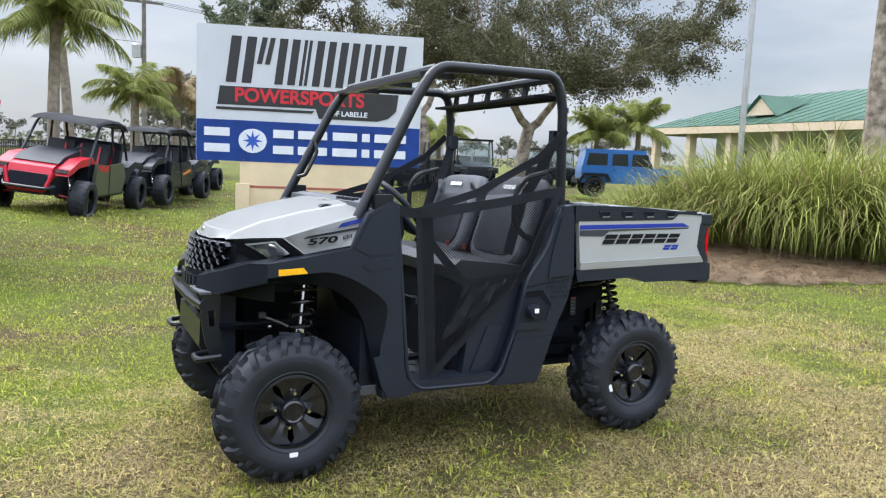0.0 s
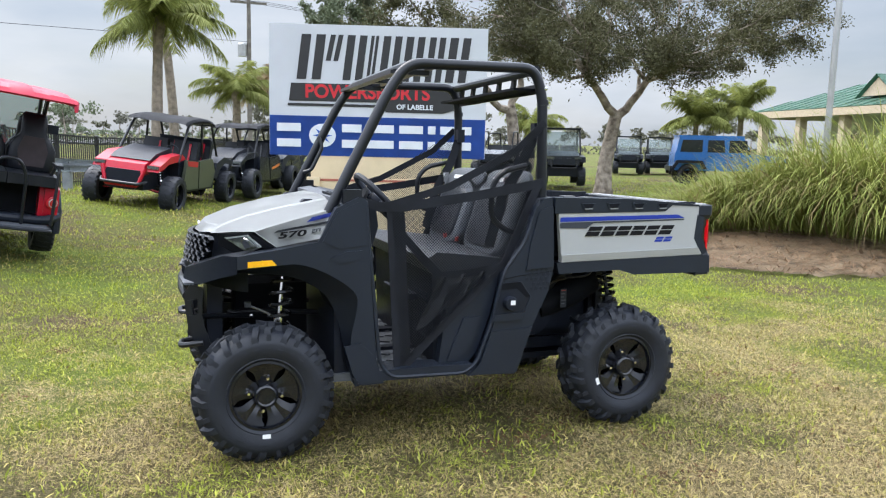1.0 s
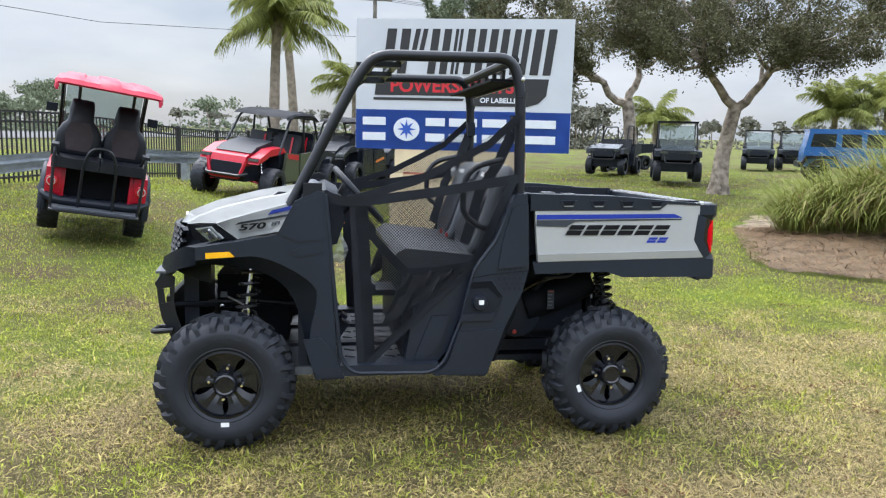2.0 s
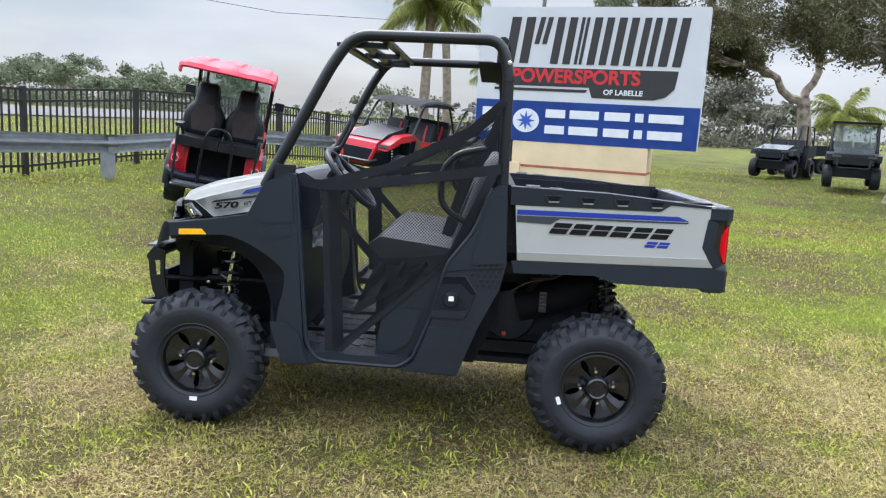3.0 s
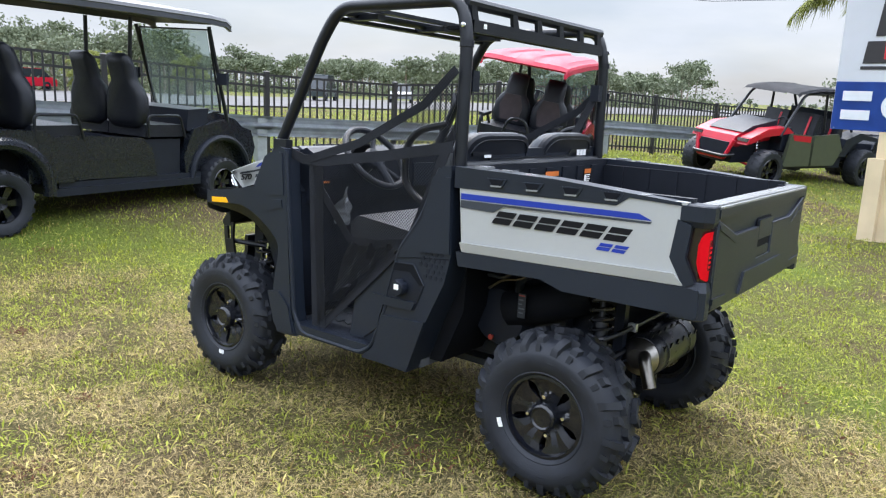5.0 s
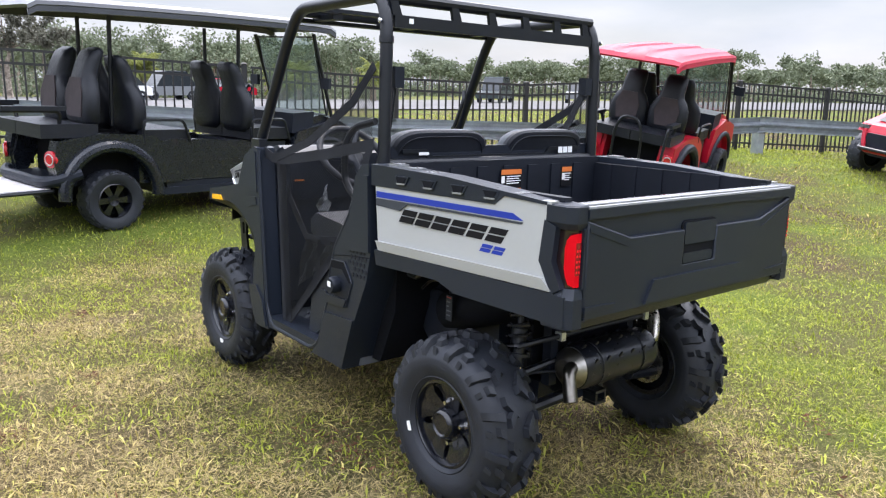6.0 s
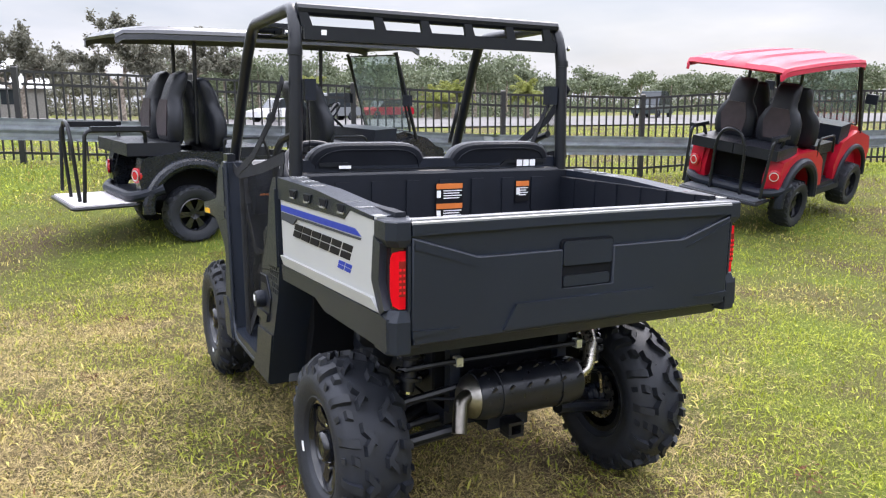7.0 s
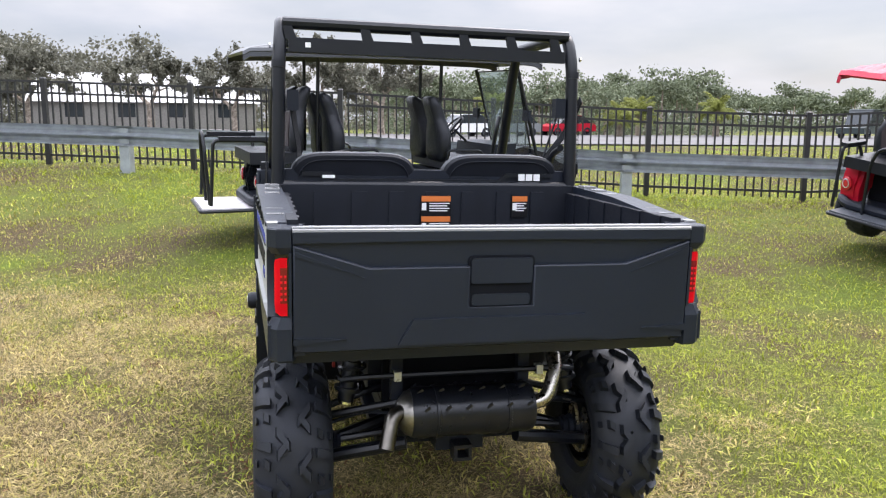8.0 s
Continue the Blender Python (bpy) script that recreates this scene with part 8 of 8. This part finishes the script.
def far_house(x, y, turn, L, D, ze, zr, label):
    b = thing("low_building", label, "building", pose(x, y, ground_z(x, y), 0, 0, turn))
    part("wall", boxes((-L / 2, L / 2, -D / 2, D / 2, -0.2, ze)), M["wall_dull"], b, smooth=False)
    part("roof", prism([(-D / 2 - 0.4, ze), (D / 2 + 0.4, ze), (0, zr)], -L / 2 - 0.4, L / 2 + 0.4, "x"), M["white_roof"], b, "pale metal roof", smooth=False)
    for i in range(4):
        u = -L / 2 + L * (i + 0.6) / 4.4
        for side in (-D / 2, D / 2):
            part("window", boxes((u, u + 1.3, side - 0.04, side + 0.04, 0.9, 2.0)), M["window_dark"], b)


build_hall()
far_house(-68, -10, 96, 17, 9, 2.1, 4.6, "low pale building with a white metal roof across the road")

fp = thing("flag_pole", "slim grey metal flag pole", "flag pole", pose(8.9, 6.0, ground_z(8.9, 6.0)))
part("shaft", tube([(0, 0, -0.2), (0, 0, 5.0), (0, 0, 9.5)], [0.055, 0.045, 0.03], 12), M["aluminium"], fp)
part("base_collar", lathe([(0.12, 0.0), (0.12, 0.06), (0.06, 0.10)], 16, "z"), M["aluminium"], fp)

up = thing("utility_pole", "weathered wooden power pole with a transformer", "utility pole", pose(3.45, 51.0, 0))
part("shaft", tube([(0, 0, -0.5), (0, 0, 11.5)], [0.19, 0.13], 10), M["pole_wood"], up)
part("cross_arm", boxes((-1.2, 1.2, -0.06, 0.06, 10.4, 10.55)), M["pole_wood"], up)
part("transformer", lathe([(0.0005, 6.9), (0.30, 6.9), (0.30, 7.7), (0.22, 7.8), (0.0005, 7.8)], 14, "z", (-0.45, 0, 0)), M["aluminium"], up)
for dx in (-1.1, 0.0, 1.1):
    pts = [(dx + 45 * (t - 0.5) * 2 * 0.97, 12 * (t - 0.5) * 2, 10.6 - 1.2 * (1 - (2 * abs(t - 0.5)) ** 2) * 0 - 2.2 * abs(2 * t - 1) * (1 - abs(2 * t - 1))) for t in [i / 24 for i in range(25)]]
    part("power_line", tube(pts, 0.014, 4), M["plastic_dark"], up)
part("power_line", tube([(0, 0, 7.9), (-14, -16, 6.2), (-30, -34, 6.6)], 0.016, 4), M["plastic_dark"], up)


# ---- parked vehicles in the lot ----
M["blue_paint"] = surface("blue_paint", (0.02, 0.16, 0.50), 0.28, vary=0.05, coat=0.5)
M["car_white"] = surface("white_car_paint", (0.70, 0.70, 0.70), 0.3, vary=0.04, coat=0.4)
M["car_dark"] = surface("dark_green_car_paint", (0.025, 0.040, 0.042), 0.3, vary=0.04, coat=0.4)
M["car_grey"] = surface("grey_car_paint", (0.16, 0.17, 0.18), 0.3, vary=0.04, coat=0.4)


def boxy_offroader():
    """Four-door off-roader that looks along -x; origin on the ground at its middle."""
    j = thing("offroad_car", "bright blue boxy four-door off-road car, parked", "car", pose(17.9, 19.5, 0.1, 0, 0, 152))
    for s in (-1, 1):
        for x in (-1.45, 1.45):
            simple_wheel(j, x, s * 0.78, 0.40, 0.40, 0.26, s, 5)
            part("fender_flare", prism([(x - 0.62, 0.62), (x - 0.45, 0.92), (x + 0.45, 0.92), (x + 0.62, 0.62), (x + 0.50, 0.62), (x + 0.38, 0.82), (x - 0.38, 0.82), (x - 0.50, 0.62)], s * 0.94, s * 0.74, b=0.015), M["plastic_dark"], j)
        for x0, x1 in ((-0.62, 0.12), (0.16, 0.86)):
            d = part("door", prism([(x0, 0.58), (x0, 1.18), (x1, 1.18), (x1, 0.58)], s * 0.80, s * 0.76, b=0.012), M["blue_paint"], j)
            part("window", prism([(x0 + 0.05, 1.22), (x0 + 0.10, 1.66), (x1 - 0.04, 1.66), (x1 - 0.04, 1.22)], s * 0.765, s * 0.755), M["window_dark"], d)
            part("handle", boxes((x1 - 0.18, x1 - 0.06, s * 0.81 - 0.01, s * 0.81 + 0.01, 1.05, 1.08)), M["plastic_dark"], d)
        part("rear_window", prism([(1.0, 1.22), (1.0, 1.66), (1.70, 1.66), (1.78, 1.22)], s * 0.765, s * 0.755), M["window_dark"], j)
        part("headlight", lathe([(0.10, 0), (0.10, -0.03), (0.0005, -0.05)], 14, "x", (-1.92, s * 0.48, 0.95)), M["lamp_glass"], j)
        part("mirror", boxes((-0.60, -0.48, s * 0.95 - 0.09, s * 0.95 + 0.09, 1.16, 1.34), b=0.02), M["plastic_dark"], j)
    part("body", prism([(-1.90, 0.55), (-1.92, 1.10), (-0.78, 1.18), (1.95, 1.20), (1.98, 0.55)], -0.76, 0.76, b=0.03), M["blue_paint"], j)
    part("cabin", prism([(-0.72, 1.17), (-0.42, 1.74), (1.82, 1.76), (1.92, 1.17)], -0.75, 0.75, b=0.03), M["blue_paint"], j)
    part("roof", boxes((-0.42, 1.84, -0.74, 0.74, 1.74, 1.82), b=0.03), M["blue_paint"], j)
    part("windscreen", prism([(-0.74, 1.20), (-0.46, 1.70), (-0.47, 1.70), (-0.75, 1.20)], -0.66, 0.66), M["window_dark"], j)
    part("bumper", boxes((-2.10, -1.90, -0.80, 0.80, 0.52, 0.70), b=0.03), M["plastic_dark"], j)
    part("bumper", boxes((1.95, 2.10, -0.80, 0.80, 0.52, 0.70), b=0.03), M["plastic_dark"], j)


boxy_offroader()


def farm_utv(label, m, roofed=True):
    """Black utility side-by-side that looks along -x; origin on the ground at its middle."""
    u = thing("utility_side_by_side", label, "utility vehicle", m, "utility vehicles parked in the lot")
    for s in (-1, 1):
        for x in (-0.95, 0.95):
            simple_wheel(u, x, s * 0.62, 0.33, 0.33, 0.25, s, 5)
        part("front_fender", prism([(-1.30, 0.80), (-1.20, 0.98), (-0.55, 1.04), (-0.50, 0.40), (-0.62, 0.72), (-0.95, 0.84)], s * 0.72, s * 0.50, b=0.015), M["plastic_dark"], u)
        part("side_panel", prism([(0.20, 0.36), (0.35, 1.10), (0.46, 1.10), (0.46, 0.70), (0.32, 0.36)], s * 0.72, s * 0.50, b=0.015), M["plastic_dark"], u)
        part("cage_side", tube([(-0.62, s * 0.62, 1.02), (-0.26, s * 0.60, 1.86), (0.42, s * 0.60, 1.88), (0.46, s * 0.62, 1.0)], 0.030, 8, 0.10), M["cage"], u)
        part("headlight", boxes((-1.34, -1.24, s * 0.46 - 0.12, s * 0.46 + 0.12, 0.90, 0.97), b=0.015), M["lamp_glass"], u)
        part("seat", prism([(-0.10, 0.80), (-0.10, 0.92), (0.22, 0.90), (0.36, 1.35), (0.46, 1.33), (0.38, 0.80)], s * 0.30 - 0.27, s * 0.30 + 0.27, b=0.03), M["vinyl_black"], u)
    part("hood", prism([(-1.32, 0.70), (-1.30, 1.00), (-0.62, 1.16), (-0.58, 0.60)], -0.52, 0.52, b=0.03), M["black_paint"], u)
    part("grille", boxes((-1.36, -1.30, -0.36, 0.36, 0.72, 0.92), b=0.015), M["plastic"], u)
    part("bumper", tube([(-1.34, -0.45, 0.85), (-1.42, -0.40, 0.60), (-1.42, 0.40, 0.60), (-1.34, 0.45, 0.85)], 0.026, 8, 0.06), M["cage"], u)
    part("chassis", boxes((-1.10, 1.15, -0.50, 0.50, 0.32, 0.62), b=0.03), M["plastic_dark"], u)
    part("bed", prism([(0.48, 0.72), (0.48, 1.16), (1.42, 1.16), (1.46, 0.78)], -0.68, 0.68, b=0.02), M["plastic_dark"], u)
    if roofed:
        part("roof", boxes((-0.32, 0.50, -0.64, 0.64, 1.88, 1.94), b=0.025), M["plastic_dark"], u)
        part("windscreen", prism([(-0.60, 1.10), (-0.28, 1.80), (-0.29, 1.80), (-0.61, 1.10)], -0.56, 0.56), M["windscreen"], u)
    part("steering_wheel", lathe([(0.145, -0.012), (0.16, 0.0), (0.145, 0.012), (0.132, 0.0)], 18, "x", (-0.30, -0.28, 1.20), closed=True), M["plastic_dark"], u)
    return u


farm_utv("black utility vehicle with roof and windscreen, facing the lawn", pose(11.3, 20.0, 0.1, 0, 0, 68))
farm_utv("open black utility vehicle seen against the woods", pose(12.8, 28.6, 0.05, 0, 0, 20), False)
farm_utv("black utility vehicle in a row of parked ones", pose(21.0, 31.0, 0.05, 0, 0, 60))
farm_utv("black utility vehicle in a row of parked ones", pose(23.3, 31.6, 0.05, 0, 0, 60))
farm_utv("black utility vehicle in a row of parked ones", pose(25.6, 32.0, 0.05, 0, 0, 60))
farm_utv("open black utility vehicle parked near the oak", pose(10.9, 24.4, 0.05, 0, 0, 52), False)


def far_car(x, y, turn, mt, label, tall=1.45):
    c = thing("parked_car", label, "car", pose(x, y, ground_z(x, y) + 0.02, 0, 0, turn), "cars parked across the road")
    part("body", prism([(-2.2, 0.35), (-2.25, 0.72), (-1.2, 0.92), (1.9, 0.95), (2.2, 0.80), (2.2, 0.35)], -0.86, 0.86, b=0.06), M[mt], c)
    part("cabin", prism([(-1.15, 0.90), (-0.45, tall), (1.10, tall), (1.85, 0.93)], -0.74, 0.74, b=0.06), M["window_dark"], c)
    part("roof", prism([(-0.50, tall - 0.03), (-0.45, tall + 0.03), (1.05, tall + 0.03), (1.12, tall - 0.03)], -0.72, 0.72, b=0.02), M[mt], c)
    for s in (-1, 1):
        for u in (-1.4, 1.35):
            simple_wheel(c, u, s * 0.80, 0.33, 0.33, 0.22, s, 5)


for x, y, turn, mt, label, tall in ((-47, 12.5, 110, "car_white", "white car parked far across the road", 1.5), (-49, 16.5, 100, "car_grey", "grey van parked far across the road", 1.9), (-52, 22, 105, "red_paint", "red car parked far across the road", 1.5), (-40, 38, 120, "car_dark", "dark green truck parked far along the road", 1.9), (-38, 45, 130, "car_grey", "dark car parked far along the road", 1.5)):
    far_car(x, y, turn, mt, label, tall)


# ---- grass ----
def worn_lawn(x, y):
    """How worn and dry the lawn is at each place, 0 to 1: most round the vehicle, in uneven patches."""
    zone = np.clip((1.32 - np.hypot((x - 0.5) / 3.4, (y + 1.25) / 2.0)) / 0.75, 0, 1)
    patch = np.array([0.9 * noise.noise((a * 0.55, b * 0.55, 11)) + 0.75 * noise.noise((a * 1.7, b * 1.7, 4)) + 0.5 * noise.noise((a * 5.0, b * 5.0, 2)) for a, b in zip(x, y)])
    return np.clip(0.02 + 0.74 * zone + 0.85 * patch, 0, 1)


def grass_material(name, greens, straws):
    """Blades whose colour goes from green to straw by the share in their "dry" attribute."""
    m = leaf_material(name, greens[0], greens[1], 0.6, 0.25)
    n, l = m.node_tree.nodes, m.node_tree.links
    green = [x for x in n if x.bl_idname == "ShaderNodeValToRGB"][0]
    geo = [x for x in n if x.bl_idname == "ShaderNodeNewGeometry"][0]
    straw = n.new("ShaderNodeValToRGB")
    straw.color_ramp.elements[0].color, straw.color_ramp.elements[1].color = (*straws[0], 1), (*straws[1], 1)
    l.new(geo.outputs["Random Per Island"], straw.inputs["Fac"])
    dry = n.new("ShaderNodeAttribute")
    dry.attribute_name = "dry"
    mix = n.new("ShaderNodeMix")
    mix.data_type = "RGBA"
    l.new(dry.outputs["Fac"], mix.inputs[0])
    l.new(green.outputs["Color"], mix.inputs[6])
    l.new(straw.outputs["Color"], mix.inputs[7])
    l.new(mix.outputs[2], n["Principled BSDF"].inputs["Base Color"])
    for x in n:
        if x.bl_idname == "ShaderNodeBsdfTranslucent":
            l.new(mix.outputs[2], x.inputs["Color"])
    return m


M["grass"] = grass_material("grass_blade", ((0.105, 0.140, 0.013), (0.41, 0.485, 0.044)), ((0.13, 0.078, 0.030), (0.64, 0.52, 0.20)))


def ground_z_array(x, y):
    return np.array([ground_z(a, b) for a, b in zip(x, y)], dtype=np.float32)


def blades(name, label, n, x0, x1, y0, y1, length, width, lying, seed, keep=None, feather=0.0, tufts=9000, spread=0.05, bare=0.0):
    """Grass: each blade is a slim folded diamond that bends over; lying: share of blades that lie flat like straw."""
    rng = np.random.default_rng(seed)
    x = rng.uniform(x0, x1, n).astype(np.float32)
    y = rng.uniform(y0, y1, n).astype(np.float32)
    # part of the blades gather in loose tufts
    centre = np.stack([rng.uniform(x0, x1, tufts), rng.uniform(y0, y1, tufts)], 1)
    wide = rng.uniform(0.4, 1.8, tufts) * spread
    pick = rng.integers(0, tufts, n)
    tuft = rng.uniform(size=n) < 0.5
    x = np.where(tuft, centre[pick, 0] + rng.normal(size=n) * wide[pick], x)
    y = np.where(tuft, centre[pick, 1] + rng.normal(size=n) * wide[pick], y)
    if feather:
        m = np.minimum(np.minimum(x - x0, x1 - x), np.minimum(y - y0, y1 - y)) / feather
        ok = rng.uniform(size=n) < np.clip(m, 0, 1)
        x, y = x[ok], y[ok]
    if keep is not None:
        ok = keep(x, y)
        x, y = x[ok], y[ok]
    n = len(x)
    if bare:
        # worn spots, where the soil shows between the blades
        worn = np.array([noise.noise((a * 1.3, b * 1.3, 7)) + 0.7 * noise.noise((a * 4.1, b * 4.1, 3)) for a, b in zip(x, y)])
        ok = rng.uniform(size=n) < np.clip(0.72 + 1.3 * worn * bare, 0.06, 1)
        x, y = x[ok], y[ok]
        n = len(x)
    z = ground_z_array(x, y)
    az = rng.uniform(0, 2 * math.pi, n)
    flat = rng.uniform(size=n) < lying
    el = np.where(flat, rng.uniform(0.02, 0.40, n), rng.uniform(0.6, 1.45, n))
    L = length * rng.uniform(0.5, 1.3, n) * np.where(rng.uniform(size=n) < 0.02, 1.6, 1.0) * np.where(flat, 1.2, 1.0)
    w = width * rng.uniform(0.6, 1.3, n)
    d = np.stack([np.cos(az), np.sin(az)], 1)
    side = np.stack([-np.sin(az), np.cos(az), np.zeros(n)], 1) * w[:, None] / 2
    base = np.stack([x, y, z - 0.003 + np.where(flat, rng.uniform(0, 0.020, n), 0)], 1)
    mid = base + np.stack([d[:, 0] * np.cos(el), d[:, 1] * np.cos(el), np.sin(el)], 1) * (L * 0.5)[:, None]
    el2 = el - rng.uniform(0.1, 0.9, n)
    tip = mid + np.stack([d[:, 0] * np.cos(el2), d[:, 1] * np.cos(el2), np.sin(el2)], 1) * (L * 0.5)[:, None]
    v = np.stack([base, mid + side, tip, mid - side], 1).reshape(-1, 3)
    me = mesh_from(name, v, np.arange(4 * n).reshape(-1, 4), 4, M["grass"])
    share = worn_lawn(x, y)
    dry = np.where(rng.uniform(size=n) < share * 0.9, rng.uniform(0.75, 1.0, n), rng.uniform(0.0, 0.25, n) + 0.35 * share)
    me.attributes.new("dry", "FLOAT", "POINT").data.foreach_set("value", np.repeat(dry, 4).astype(np.float32))
    ob = new(name, me)
    tagged(ob, label, "grass", kind="stuff")


def straw_mat(n, x0, x1, y0, y1, seed):
    """Thatch: thin dry stalks lying criss-cross, thickest on the worn lawn round the vehicle."""
    rng = np.random.default_rng(seed)
    x, y = rng.uniform(x0, x1, n), rng.uniform(y0, y1, n)
    edge = np.minimum(np.minimum(x - x0, x1 - x), np.minimum(y - y0, y1 - y))
    ok = rng.uniform(size=n) < np.clip(worn_lawn(x, y) * 1.15 - 0.05, 0.05, 1) * np.clip(edge / 1.0, 0, 1)
    x, y = x[ok], y[ok]
    n = len(x)
    z = ground_z_array(x, y) + rng.uniform(0.002, 0.024, n)
    az = rng.uniform(0, 2 * math.pi, n)
    el = rng.normal(0.05, 0.22, n)
    L = rng.uniform(0.016, 0.055, n)
    w = rng.uniform(0.0008, 0.0017, n)
    c = np.stack([x, y, z], 1)
    d = np.stack([np.cos(az) * np.cos(el), np.sin(az) * np.cos(el), np.sin(el)], 1) * L[:, None]
    o = np.stack([-np.sin(az), np.cos(az), np.zeros(n)], 1) * w[:, None]
    v = np.stack([c - o, c + o, c + d], 1).reshape(-1, 3)
    ob = new("thatch", mesh_from("thatch", v, np.arange(3 * n).reshape(-1, 3), 3, M["thatch"]))
    tagged(ob, "thatch of dry brown and straw-coloured stalks on the worn lawn", "dry grass", kind="stuff")


M["thatch"] = leaf_material("thatch_stalk", (0.060, 0.036, 0.017), (0.70, 0.56, 0.27))
straw_mat(860000, -4.2, 5.4, -4.4, 3.2, 8)


def not_bed(x, y):
    out = np.ones(len(x), bool)
    m = (x > 4.4) & (y > 1.6)
    out[m] = [not in_bed(a, b) for a, b in zip(x[m], y[m])]
    return out


blades("grass", "short mown grass, green and straw-coloured blades", 520000, -4.4, 5.2, -4.3, 4.2, 0.031, 0.0027, 0.45, 1, feather=1.2, tufts=16000, bare=1.0)
blades("grass", "mown grass farther out on the lawn", 270000, -11.0, 11.0, -6.0, 14.5, 0.050, 0.009, 0.35, 2, not_bed, feather=2.5, tufts=22000, spread=0.09)
blades("grass", "distant mown grass towards the lot and the road", 110000, -24.0, 20.0, -14.0, 30.0, 0.09, 0.02, 0.3, 3, lambda x, y: not_bed(x, y) & ((x < -6) | (y > 7)) & ((x - fence_x(y)) * 0.96 > -22.0), feather=5.0, tufts=14000, spread=0.2)


# ---- the bag on the steering column ----
M["bag_film"] = glass("clear_film", (0.92, 0.93, 0.95), 0.45)
M["bag_film"].node_tree.nodes["Principled BSDF"].inputs["Base Color"].default_value = (0.62, 0.64, 0.68, 1)
M["bag_film"].node_tree.nodes["Principled BSDF"].inputs["Roughness"].default_value = 0.3
bag = thing("plastic_bag", "crumpled clear plastic bag hanging from the steering column", "bag", pose(-0.40, -0.37, 0.905, 0, 0, 8))
bm = bmesh.new()
rows = []
for i in range(9):
    f = i / 8
    half = 0.010 + 0.050 * smooth01(0.0, 0.6, f)
    rows.append([bm.verts.new((half * (2 * k / 6 - 1) - 0.035 * f, 0.012 * math.sin(k * 1.9 + i * 1.1) + 0.008 * math.sin(i * 2.3), 0.075 - 0.15 * f + 0.006 * math.sin(k * 2.2))) for k in range(7)])
for a, c in zip(rows, rows[1:]):
    for k in range(6):
        bm.faces.new((a[k], a[k + 1], c[k + 1], c[k]))
bmesh.ops.solidify(bm, geom=bm.faces[:], thickness=0.006)
part("film", bm, M["bag_film"], bag)
part("knot", tube([(0.0, 0.0, 0.07), (0.002, 0.004, 0.10), (-0.004, 0.03, 0.125)], 0.006, 6), M["bag_film"], bag)


def dead_leaves():
    """Curled brown leaves and scraps on the trodden lawn, most of them in small drifts."""
    rng = np.random.default_rng(91)
    n, drifts = 9000, 70
    cx, cy = rng.normal(0.8, 2.4, drifts), rng.normal(-1.5, 1.5, drifts)
    pick = rng.integers(0, drifts, n)
    wide = rng.uniform(0.04, 0.16, drifts)[pick]
    loose = rng.uniform(size=n) < 0.25
    x = np.where(loose, rng.normal(1.0, 2.4, n), cx[pick] + rng.normal(size=n) * wide)
    y = np.where(loose, rng.normal(-1.4, 1.9, n), cy[pick] + rng.normal(size=n) * wide * 0.7)
    z = np.array([ground_z(p, q) for p, q in zip(x, y)]) + rng.uniform(0.008, 0.028, n)
    c = np.stack([x, y, z], 1)
    a = rng.uniform(0, 2 * math.pi, n)
    L = rng.uniform(0.005, 0.018, n)[:, None]
    d = np.stack([np.cos(a), np.sin(a), rng.normal(0, 0.35, n)], 1) * L
    o = np.stack([-np.sin(a), np.cos(a), rng.normal(0, 0.5, n)], 1) * L * 0.22
    v = np.stack([c - d, c + o, c + d, c - o], 1).reshape(-1, 3)
    ob = new("dead_leaf", mesh_from("dead_leaf", v, np.arange(len(v)).reshape(-1, 4), 4, M["dead_leaf"]))
    tagged(ob, "small brown dead leaves scattered in the grass", "leaf litter", kind="stuff")


M["dead_leaf"] = leaf_material("dead_leaf", (0.05, 0.024, 0.014), (0.20, 0.095, 0.05))
dead_leaves()
